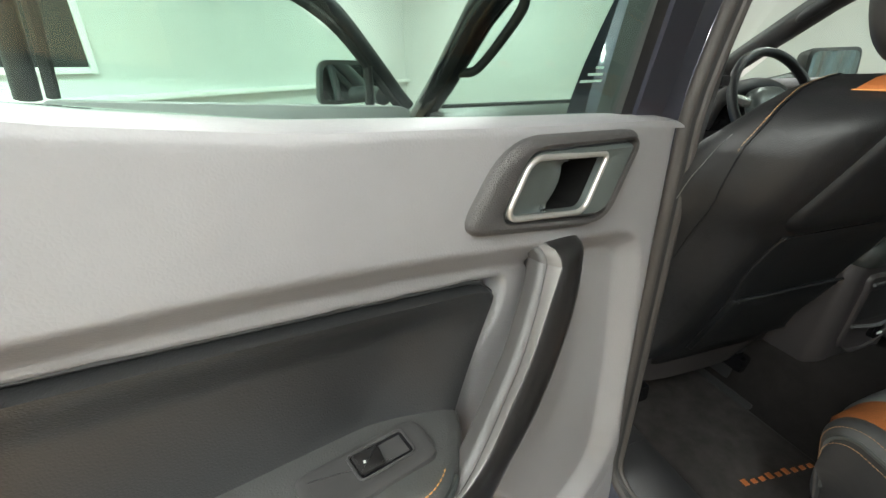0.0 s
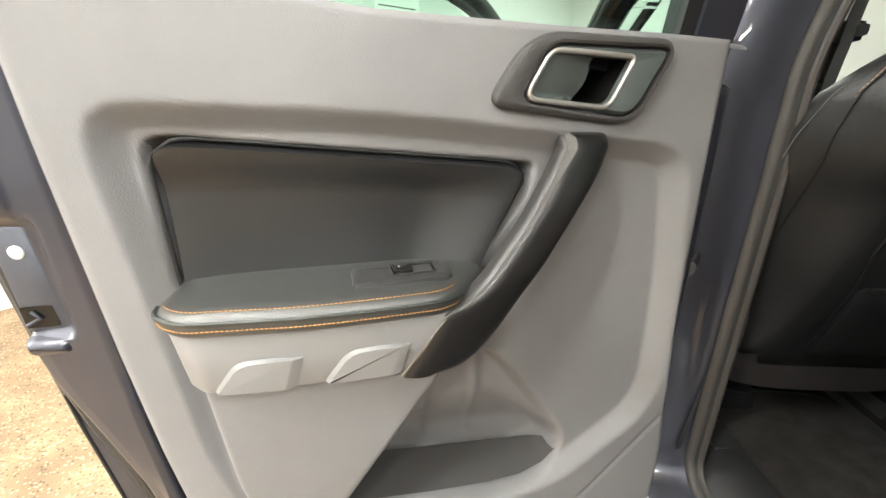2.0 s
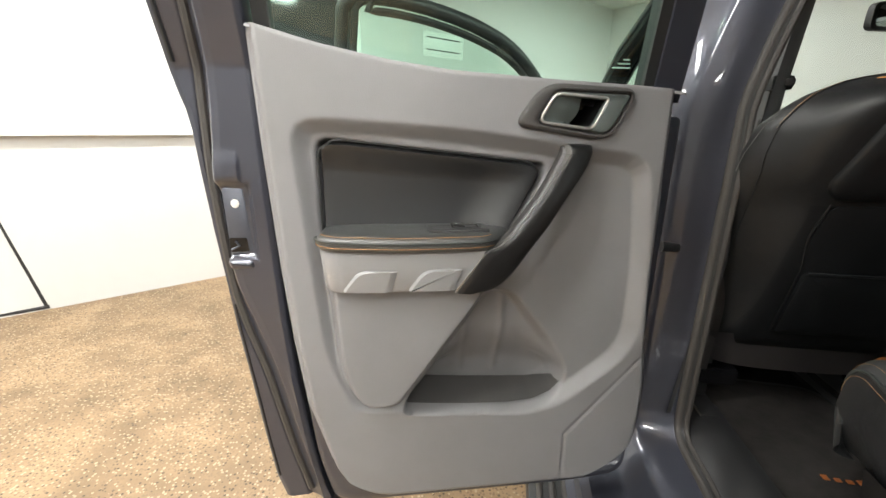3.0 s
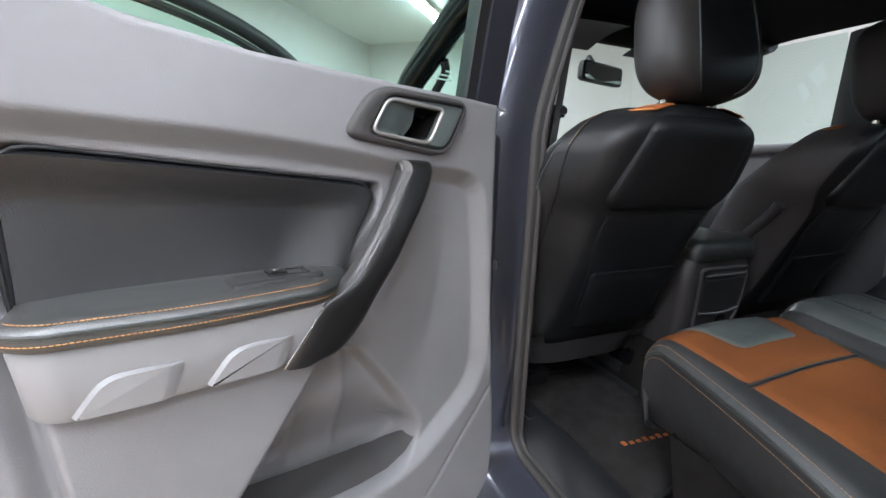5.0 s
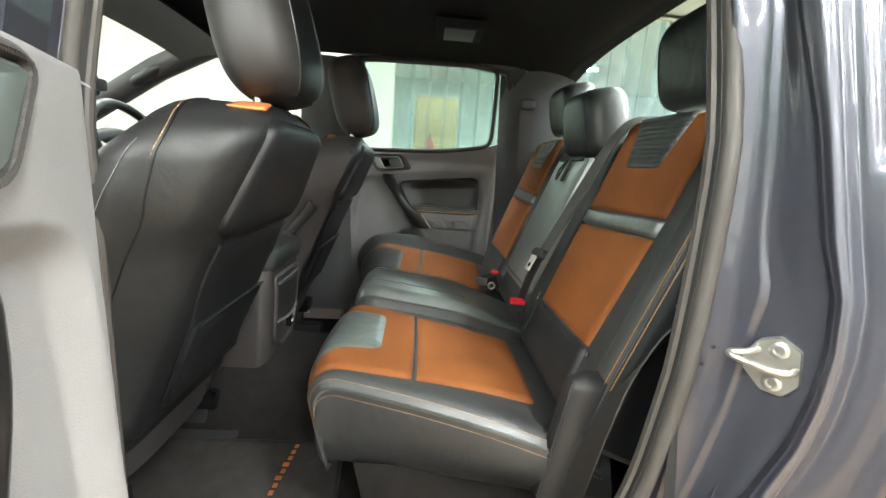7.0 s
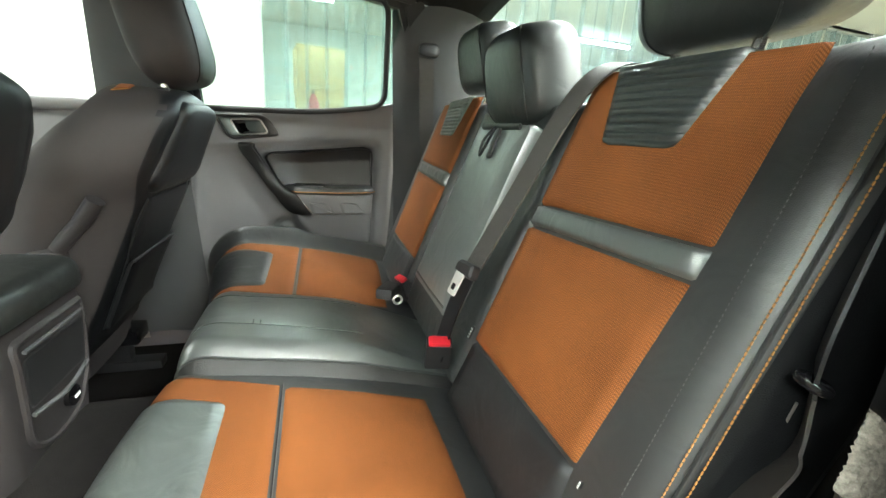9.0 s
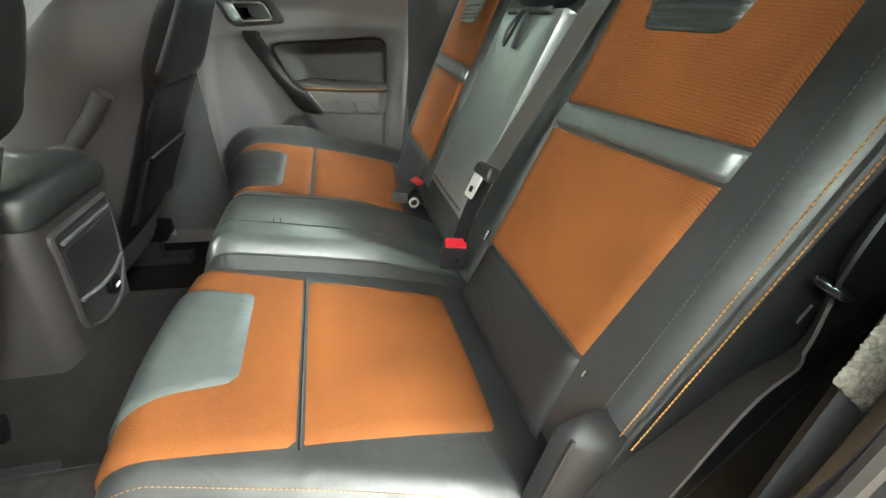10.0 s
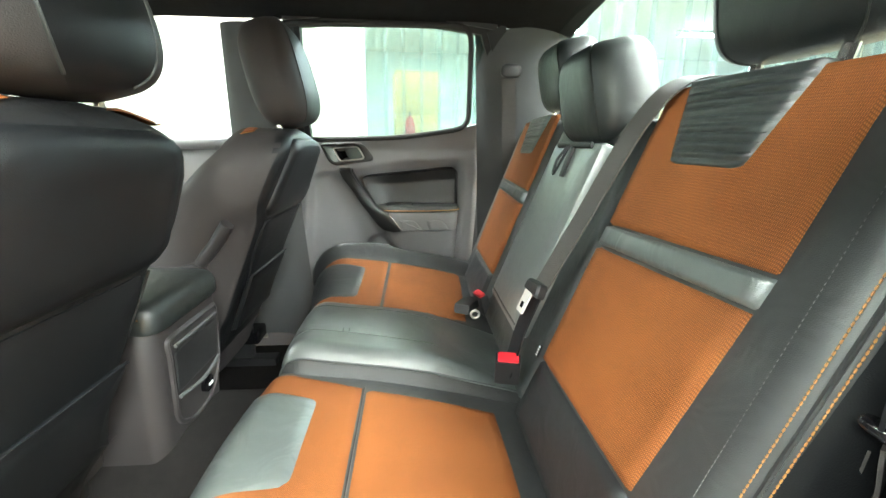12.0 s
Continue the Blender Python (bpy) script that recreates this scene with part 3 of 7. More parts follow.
rx = thing("fire_extinguisher", p, "red fire extinguisher on a steel stand in the hall", "extinguisher")
tube("stand_pole", [p + Vector((0, 0, z)) for z in (0, 1.35)], 0.03, STEEL, rx)
tube("bottle", [p + Vector((0, 0, z)) for z in (1.35, 1.37, 1.58, 1.64, 1.67)], [0.045, 0.06, 0.06, 0.035, 0.02], RED, rx, n=16)
tube("valve", [p + Vector((0, 0, 1.67)), p + Vector((0, 0, 1.71))], 0.015, BLACK_PLASTIC, rx)

# ---- truck: body shell round the rear door opening ----
def side_x(z, low, top):
    """The body side's lean: low up to the belt line, then inwards to top at the roof."""
    t = min(1, max(0, (z - 1.42) / 0.40))
    return low + (top - low) * t ** 1.2


def rear_out(y, inner=1.0, z=1.3):
    """The doorway widens outwards towards its rear edge, its inner edge most, less so near the sill."""
    low = 0.62 + 0.38 * min(1, max(0, (z - 0.98) / 0.2))
    return -(0.045 + 0.045 * inner * low) * min(1, max(0, (0.30 - y) / 0.5))


OPENING = rounded([(0.475, 0.655), (0.475, 1.80), (-0.235, 1.80), (-0.246, 1.22), (-0.222, 0.93), (-0.04, 0.655)], [0.06, 0.06, 0.10, 0.3, 0.16, 0.12], 10)
# corners are joined by straight runs: add points along them
def denser(loop, step):
    out = []
    for i, p in enumerate(loop):
        q = loop[(i + 1) % len(loop)]
        n = max(1, int((q - p).length / step))
        out += [p.lerp(q, j / n) for j in range(n)]
    return out


OPENING = denser(OPENING, 0.04)


def jamb(grow, low, top, limit=0.550, drop=0.0):
    out = []
    for p in inset(OPENING, -grow):
        y = min(p.x, limit)
        z = min(p.y, 1.86)
        x = side_x(z, low, top) + rear_out(y, min(1, max(0, 1 - (-0.612 - low) / 0.11)), z)
        k = min(1, max(0, (y - 0.28) / 0.15)) * min(1, max(0, (z - 0.72) / 0.1))     # the front pillar is shallow
        if y < -0.10 and grow > 0.02:
            x, y = x + 0.016 * min(1, (-0.10 - y) / 0.08), y - 0.024 * min(1, (-0.10 - y) / 0.08)     # lies behind the pillar's pressed face
        out.append(Vector((x + (max(x, -0.785 + 0.15 * float(ease((z - 1.36) / 0.46))) - x) * k, y, z - drop)))
    return out


body = thing("cab_body_side", (-0.75, 0.1, 0.6), "dark blue metallic painted cab side around the open rear doorway", "car body")
ring = [jamb(0.0, -0.612, -0.50), jamb(0.016, -0.622, -0.51), jamb(0.022, -0.64, -0.53), jamb(0.03, -0.70, -0.58), jamb(0.04, -0.715, -0.60), jamb(0.085, -0.745, -0.635),
        jamb(0.095, -0.76, -0.65), jamb(0.10, -0.83, -0.70), jamb(0.115, -0.85, -0.715), jamb(0.15, -0.855, -0.72), jamb(0.165, -0.875, -0.74), jamb(0.175, -0.870, -0.73), jamb(0.22, -0.875, -0.735)]
loft("door_jamb", ring, PAINT, body, cap0=False, cap1=False, sharp=30)
tube("door_seal", [Vector((side_x(p.y, -0.618, -0.505) + rear_out(p.x, 1.0, p.y), p.x, p.y)) for p in inset(OPENING, -0.004)], 0.0105, RUBBER, body, "grey-brown rubber door seal", n=10, closed=True)
seal_line = lambda grow, low, top: [Vector((side_x(p.y, low, top) + rear_out(p.x, 1.0, p.y), p.x, p.y)) for p in inset(OPENING, grow)]
tube("seal_groove", seal_line(0.002, -0.613, -0.500), 0.0066, BLACK_RUBBER, body, "black groove between the seal's lips", n=8, closed=True)
tube("inner_seal_lip", seal_line(0.008, -0.606, -0.493), 0.0062, RUBBER, body, "grey-brown inner seal lip", n=8, closed=True)


def quarter(s, t):
    # cab side behind the door: a closed skin, outside and back
    g = 2 * math.pi * s
    y = -0.47 - 0.30 * (0.5 - 0.5 * math.copysign(abs(math.cos(g)) ** 0.25, math.cos(g)))
    z = 0.45 + 1.41 * t
    out = side_x(z, -0.915, -0.765) - 0.012 * math.sin(math.pi * min(1, max(0, (z - 0.6) / 0.9)))
    return Vector((out + 0.05 - 0.05 * math.copysign(abs(math.sin(g)) ** 0.25, math.sin(g)), y, z))


sheet("quarter_panel", quarter, 40, 24, PAINT, body)
SN = Vector((-0.55, 0.83, 0)).normalized()      # the way the rear pillar faces
SU = Vector((0, 0, 1)).cross(SN).normalized()
SO = Vector((-0.7697, -0.2934, 1.215))


def on_jamb(a, b, h):
    return SO + SU * a + Vector((0, 0, b)) + SN * h


# lines pressed into the rear pillar: where each runs, across the face, by height
HIGH = [0.70, 0.90, 1.00, 1.07, 1.15, 1.20, 1.25, 1.30, 1.35, 1.45, 1.56, 1.80]
SEAL_LINE = [-0.16, -0.125, -0.110, -0.102, -0.090, -0.084, -0.082, -0.082, -0.084, -0.088, -0.100, -0.150]
CREASE = [-0.135, -0.090, -0.066, -0.053, -0.040, -0.036, -0.034, -0.035, -0.042, -0.053, -0.068, -0.120]
RIB_LOW = [-0.130, -0.060, -0.026, 0.001, 0.023, 0.030, 0.032, 0.027, 0.011, -0.012, -0.045, -0.105]
RIB_HIGH = [-0.100, -0.035, -0.002, 0.016, 0.034, 0.040, 0.041, 0.037, 0.025, 0.003, -0.021, -0.080]


def pillar_face(s, t):
    z = 0.70 + 1.08 * t
    a0, ac, r0, r1 = (float(np.interp(z, HIGH, line)) for line in (SEAL_LINE, CREASE, RIB_LOW, RIB_HIGH))
    knots = [a0 - 0.012, a0, ac - 0.004, ac + 0.006, r0 - 0.007, r0, (r0 + r1) / 2, r1, r1 + 0.008, r1 + 0.05, r1 + 0.10]
    tall = [-0.012, 0.0, -0.0125, -0.0155, -0.010, 0.004, 0.007, 0.003, -0.010, -0.016, -0.045]
    a = float(np.interp(s * 10, range(11), knots))
    k = min(9, int(s * 10))
    f = s * 10 - k
    f = f * f * (3 - 2 * f)
    h = tall[k] + (tall[k + 1] - tall[k]) * f
    # the crease fades out above, and swells to a boss over the striker
    swell = math.exp(-((z - 1.285) / 0.03) ** 2)
    if k == 2:
        a += 0.006 * swell
    h += 0.003 * swell * math.exp(-((a - ac) / 0.012) ** 2)
    # shallow field outside the rib, above the belt line
    h -= 0.007 * ease(np.array((z - 1.41) / 0.02)).item() * ease(np.array((a - r1 - 0.014) / 0.008)).item()
    return on_jamb(a, z - SO.z, h)


sheet("pillar_face", pillar_face, 120, 90, PAINT, body, "dark blue metallic pressed rear pillar", sharp=60)
for a, z in ((-0.066, -0.020), (-0.058, 0.004)):
    slab("pillar_dimple", [Vector((a + 0.0028 * math.cos(g * math.pi / 6), z + 0.0028 * math.sin(g * math.pi / 6))) for g in range(12)], on_jamb, [(0, 0.001), (0, 0.0024), (0.0012, 0.0024), (0.0016, 0.0012)], PAINT, body)
st = thing("door_striker", on_jamb(-0.008, 0.003, 0), "galvanised steel door striker with two bolts", "striker")


def on_pad(a, b, h):
    return on_jamb(a - 0.007, b + 0.003, h - 0.012)


slab("striker_plate", rounded([(-0.024, -0.012), (-0.006, -0.029), (0.013, -0.029), (0.024, -0.012), (0.020, 0.022), (0.001, 0.031), (-0.016, 0.022), (-0.026, 0.002)], 0.003), on_pad, [(0, -0.006), (0, 0.005), (0.001, 0.007)], STEEL, st)
tube("striker_loop", curve([on_pad(0.018, 0.002, 0.006), on_pad(0.016, 0.001, 0.016), on_pad(0.0, 0.001, 0.026), on_pad(-0.026, 0.004, 0.030), on_pad(-0.032, 0.006, 0.025), on_pad(-0.020, 0.010, 0.020), on_pad(-0.017, 0.011, 0.012), on_pad(-0.014, 0.012, 0.004)], 36), 0.0036, STEEL, st, n=10)
for b in (0.018, -0.017):
    slab("striker_bolt", [Vector((0.003 + 0.0085 * math.cos(g * math.pi / 8), b + 0.0085 * math.sin(g * math.pi / 8))) for g in range(16)], on_pad, [(0, 0.006), (0, 0.010), (0.002, 0.0115), (0.004, 0.0115), (0.005, 0.008)], STEEL, st)
# side step
step = thing("side_step", (-0.80, 0.3, 0.42), "black ribbed side step below the rear doorway", "step")
box("step_board", (-0.97, -0.9, 0.40), (-0.66, 1.6, 0.47), BLACK_PLASTIC, step, bevel=0.02)
for k in range(8):
    x = -0.94 + 0.033 * k
    tube("step_rib", [(x, -0.85, 0.473), (x, 1.55, 0.473)], 0.009, RUBBER, step, n=8)
sill = thing("door_sill", (-0.6, 0.2, 0.64), "grey plastic sill plate inside the doorway", "sill plate")
sheet("sill_plate", lambda s, t: Vector((-0.605 + 0.10 * s, -0.05 + 0.60 * t, 0.668 + 0.012 * math.sin(math.pi * s) + 0.03 * s)), 8, 4, BLACK_PLASTIC, sill)

# ---- cabin: floor, roof, pillars, rear wall, front end ----
tagged(box("cab_floor", (-0.60, -0.55, 0.60), (0.70, 1.75, 0.668), CARPET, bevel=0.01), "charcoal carpet on the cab floor", "floor", kind="structure")


def tunnel_at(s, t):
    x = -0.185 + 0.37 * s
    return Vector((x, 0.10 + 1.2 * t, 0.655 + 0.212 * (1 - abs(x / 0.185) ** 5)))


tagged(sheet("floor_tunnel", tunnel_at, 30, 8, CARPET), "charcoal carpet over the floor tunnel", "floor", kind="structure")


def roof_in(s, t):
    x = -0.62 + 1.24 * s
    y = -0.52 + 1.50 * t
    return Vector((x, y, 1.865 - 0.055 * (abs(x) / 0.62) ** 3 - 0.05 * max(0, (-y - 0.2) / 0.32) ** 2 - 0.03 * max(0, (y - 0.6) / 0.4) ** 2))


head = thing("headliner", (0, 0.2, 1.85), "black cloth roof lining with a small lamp", "headliner", kind="structure")
sheet("lining", roof_in, 24, 24, HEADLINER, head)
sheet("roof_skin", lambda s, t: Vector((-0.74 + 1.48 * s, -0.56 + 1.56 * t, 1.895 - 0.045 * abs(2 * s - 1) ** 3)), 24, 6, PAINT, head, "dark blue roof")
for sx in (-1, 1):
    tube("roof_edge", [(sx * 0.650, y, 1.845) for y in (-0.50, -0.2, 0.2, 0.6, 0.95)], 0.03, HEADLINER, head, n=12)
lam = thing("roof_lamp", (0.30, -0.02, 1.84), "small black roof lamp housing", "lamp")
box("lamp_body", (0.24, -0.10, 1.826), (0.40, 0.06, 1.850), HEADLINER, lam, bevel=0.01)
box("lamp_lens", (0.26, -0.07, 1.822), (0.38, 0.03, 1.827), BLACK_PLASTIC, lam, bevel=0.003)


def band(name, a, b, w0, w1, material, parent, facing, thick=0.03, n=16, label=""):
    """A pillar cover: a bowed strip from a to b of changing width, turned to face one way."""
    a, b, f = Vector(a), Vector(b), Vector(facing).normalized()
    side = (b - a).cross(f).normalized()
    def at(s, t):
        g = s * 2 - 1
        w = w0 + (w1 - w0) * t
        return a.lerp(b, t) + side * g * w - f * thick * abs(g) ** 3
    return sheet(name, at, 12, n, material, parent, label)


cab = thing("cab_inner_trim", (0, 0, 1.2), "grey plastic pillar covers and rear wall inside the cab", "pillar trim", kind="structure")
# far B pillar, far C quarter, near pillars
band("b_pillar_cover", (0.735, 0.50, 0.70), (0.625, 0.50, 1.80), 0.13, 0.085, PILLAR_TRIM, cab, (-1, 0, 0))
band("c_pillar_cover", (0.70, -0.42, 0.95), (0.60, -0.36, 1.80), 0.16, 0.15, PILLAR_TRIM, cab, (-1, 0.35, 0))
band("b_pillar_cover", (-0.595, 0.545, 0.70), (-0.485, 0.545, 1.80), 0.07, 0.075, PILLAR_TRIM, cab, (0.6, -0.2, 0))
band("c_pillar_cover", (-0.715, -0.42, 0.66), (-0.62, -0.38, 1.80), 0.17, 0.15, BLACK_PLASTIC, cab, (1, 0.0, 0))
sheet("rear_wall", lambda s, t: Vector((-0.70 + 1.40 * s, -0.60 + 0.02 * t, 0.62 + 0.78 * t)), 4, 4, BLACK_PLASTIC, cab)
sheet("parcel_ledge", lambda s, t: Vector((-0.64 + 1.28 * s, -0.60 + 0.14 * t, 1.40 + 0.04 * t)), 4, 2, BLACK_PLASTIC, cab)
band("rear_quarter", (0.64, -0.50, 1.40), (0.60, -0.44, 1.80), 0.10, 0.06, PILLAR_TRIM, cab, (-1, 0.9, 0))
band("rear_quarter", (-0.62, -0.56, 1.30), (-0.575, -0.48, 1.80), 0.06, 0.04, PILLAR_TRIM, cab, (1, 0.9, 0))
# outside of the far side
sheet("far_side_skin", lambda s, t: Vector((0.93, -0.6 + 2.6 * s, 0.45 + 0.95 * t)), 2, 2, PAINT, cab)
rg = thing("rear_window", (0, -0.55, 1.5), "clear rear cab window behind the headrests", "window")
g = sheet("pane", lambda s, t: Vector((-0.60 + 1.20 * s, -0.60 + 0.13 * t, 1.40 + 0.41 * t)), 2, 2, REAR_GLASS, rg)
g.visible_shadow = False
# windscreen, dash, front pillars
fs = thing("windscreen", (0, 1.4, 1.5), "clear windscreen at the front of the cab", "windscreen")
g = sheet("pane", lambda s, t: Vector(((-0.70 + 1.40 * s) * (1 - 0.12 * t), 1.78 - 0.80 * t, 1.33 + 0.46 * t)), 4, 2, CLEAR, fs)
g.visible_shadow = False
tube("rubber_surround", [(-0.69, 1.775, 1.335), (0.69, 1.775, 1.335), (0.61, 0.99, 1.785), (-0.61, 0.99, 1.785)], 0.012, BLACK_RUBBER, fs, "black rubber surround", n=8, closed=True)
ap = thing("front_pillars", (0, 1.3, 1.4), "black and dark blue front pillars with grab handles", "pillar", kind="structure")
for sx in (-1, 1):
    line = [(-0.73, 1.66, 1.30), (-0.705, 1.40, 1.45), (-0.68, 1.14, 1.62), (-0.62, 0.93, 1.76), (-0.60, 0.80, 1.81)] if sx < 0 else [(0.71, 1.74, 1.345), (0.665, 1.40, 1.545), (0.632, 1.14, 1.695), (0.61, 0.93, 1.79), (0.60, 0.80, 1.82)]
    tube("a_pillar", line, 0.045, GREY_CONSOLE if sx > 0 else GLOSS_BLACK, ap, n=14)
    if sx > 0:      # long oval hand hold sunk in the far pillar
        run = (Vector(line[1]) - Vector(line[2])).normalized()
        side = run.cross(Vector((-0.75, -0.55, 0))).normalized()
        base = Vector((0.636, 1.17, 1.678)) + side.cross(run).normalized() * (0.036 if side.cross(run).x < 0 else -0.036)
        tube("hand_hold", [base + run * k for k in np.linspace(-0.075, 0.075, 12)], [0.006, 0.014, 0.018, 0.020, 0.021, 0.021, 0.021, 0.021, 0.020, 0.018, 0.014, 0.006], BLACK_PLASTIC, ap, "black oval hand hold", n=10)
        continue
    hx = sx * 0.65
    tube("grab_handle", curve([(hx * 1.05, 1.30, 1.475), (hx * 0.98, 1.25, 1.49), (hx * 0.93, 1.06, 1.615), (hx * 0.95, 1.02, 1.66)], 16), 0.014, BLACK_PLASTIC, ap, n=10)
tube("front_header", [(-0.60, 0.93, 1.81), (0, 0.98, 1.83), (0.60, 0.93, 1.81)], 0.05, HEADLINER, ap, n=12)
for sx in (-1, 1):
    v = thing("sun_visor", (sx * 0.33, 0.86, 1.78), "grey folded sun visor under the front roof", "sun visor", "sun visors")
    sheet("visor_pad", lambda s, t, sx=sx: Vector((sx * (0.08 + 0.46 * s), 0.80 + 0.19 * t, 1.775 - 0.03 * t + 0.012 * math.sin(math.pi * t) - 0.03 * s * s)), 10, 6, PILLAR_TRIM, v)
im = thing("inner_mirror", (0.02, 1.0, 1.68), "black-framed inner rear-view mirror", "mirror")
tmi = pose(0.02, 1.02, 1.68, 0, 0, 14)
slab("mirror_shell", rounded([(-0.125, -0.035), (0.125, -0.035), (0.125, 0.035), (-0.125, 0.035)], 0.02), lambda a, b, h: tmi @ Vector((a, -h, b)), [(0.02, -0.03), (0, -0.01), (0, 0.008), (0.006, 0.010)], BLACK_PLASTIC, im)
slab("mirror_glass", rounded([(-0.115, -0.027), (0.115, -0.027), (0.115, 0.027), (-0.115, 0.027)], 0.016), lambda a, b, h: tmi @ Vector((a, -h, b)), [(0, 0.0105), (0, 0.012)], MIRROR, im)
tube("mirror_stalk", [(0.02, 1.04, 1.69), (0.02, 1.10, 1.755)], 0.012, BLACK_PLASTIC, im)
da = thing("dashboard", (0, 1.4, 1.2), "black dashboard across the front of the cab", "dashboard")
loft("dash_body", [[Vector((x, y, z)) for y, z in ((1.12, 0.95), (1.08, 1.15), (1.12, 1.27), (1.20, 1.33), (1.45, 1.345), (1.78, 1.33), (1.78, 0.75), (1.3, 0.75))] for x in (-0.72, -0.5, 0, 0.5, 0.72)], BLACK_PLASTIC, da)
box("dash_screen", (-0.10, 1.095, 1.20), (0.10, 1.11, 1.30), SCREEN, da, "lit blue dash screen", bevel=0.003)
tube("instrument_hood", curve([(0.15, 1.12, 1.29), (0.20, 1.11, 1.385), (0.335, 1.11, 1.42), (0.47, 1.11, 1.385), (0.52, 1.12, 1.29)], 20), 0.026, BLACK_PLASTIC, da)
box("instrument_cluster", (0.165, 1.125, 1.24), (0.505, 1.17, 1.40), GLOSS_BLACK, da, "dark instrument cluster", bevel=0.02)
bonnet = solid("bonnet", [(-0.85, 1.80, 1.28), (0.85, 1.80, 1.28), (0.80, 2.9, 1.16), (-0.80, 2.9, 1.16), (-0.88, 1.8, 0.6), (0.88, 1.8, 0.6), (0.85, 2.9, 0.6), (-0.85, 2.9, 0.6)],
               [(0, 1, 2, 3), (0, 3, 7, 4), (1, 5, 6, 2), (3, 2, 6, 7), (0, 4, 5, 1)], PAINT)
tagged(bonnet, "dark blue bonnet seen through the windscreen", "bonnet")
sw = thing("steering_wheel", (0.335, 1.02, 1.36), "black leather steering wheel with silver spokes", "steering wheel")
tsw = pose(0.335, 1.03, 1.365, 64, 0, 0)
tube("rim", [tsw @ Vector((0.178 * math.cos(g), 0.178 * math.sin(g), 0)) for g in np.linspace(0, 2 * math.pi, 48, endpoint=False)], 0.015, SEAT_BACK, sw, closed=True, n=10)
pillow("hub", tsw @ Vector((0, 0, -0.02)), (0.085, 0.065, 0.03), 3, CUP_GREY, sw, turn=tsw.to_3x3())
for g in (0.15, math.pi - 0.15, -math.pi / 2):
    tube("spoke", [tsw @ Vector((0.06 * math.cos(g), 0.06 * math.sin(g), -0.02)), tsw @ Vector((0.18 * math.cos(g), 0.18 * math.sin(g), 0))], 0.016, SILVER, sw, flat=0.4)
tube("column", [tsw @ Vector((0, 0, -0.03)), tsw @ Vector((0, 0, -0.2))], 0.045, BLACK_PLASTIC, sw)

# ---- rear doors ----
def seg_dist(U, Z, poly):
    """Distance to a polygon, negative inside (arrays)."""
    d = np.full(U.shape, 1e9)
    inside = np.zeros(U.shape, bool)
    k = len(poly)
    for i in range(k):
        (ax, ay), (bx, by) = poly[i], poly[(i + 1) % k]
        ex, ey = bx - ax, by - ay
        t = np.clip(((U - ax) * ex + (Z - ay) * ey) / (ex * ex + ey * ey), 0, 1)
        d = np.minimum(d, np.hypot(U - ax - t * ex, Z - ay - t * ey))
        with np.errstate(divide="ignore", invalid="ignore"):
            cross = ((ay > Z) != (by > Z)) & (U < ex * (Z - ay) / (ey if ey else 1e-12) + ax)
        inside ^= cross
    return np.where(inside, -d, d)


def soft(loop):
    return [(p.x, p.y) for p in loop]


RECESS = soft(rounded([(0.755, 1.392), (0.50, 1.378), (0.30, 1.350), (0.165, 1.335), (0.140, 1.15), (0.138, 0.96), (0.28, 0.848), (0.35, 0.832), (0.60, 0.858), (0.68, 0.862), (0.725, 0.98), (0.742, 1.20)],
                      [0.05, 0.1, 0.1, 0.05, 0.1, 0.06, 0.04, 0.05, 0.05, 0.05, 0.1, 0.1], 5))
POCKET_FRONT = soft(rounded([(0.722, 1.16), (0.45, 1.16), (0.43, 1.105), (0.592, 0.872), (0.672, 0.872), (0.708, 0.95)], [0.02, 0.01, 0.03, 0.03, 0.03, 0.05], 5))
POCKET = soft(rounded([(0.598, 0.852), (0.44, 1.10), (0.385, 1.095), (0.335, 1.03), (0.255, 0.915), (0.300, 0.848), (0.36, 0.836)], [0.02, 0.03, 0.06, 0.05, 0.05, 0.05, 0.03], 6))
PAD_HOLE = soft(rounded([(0.722, 1.364), (0.338, 1.322), (0.345, 1.285), (0.402, 1.212), (0.722, 1.205)], [0.03, 0.02, 0.02, 0.01, 0.01], 5))


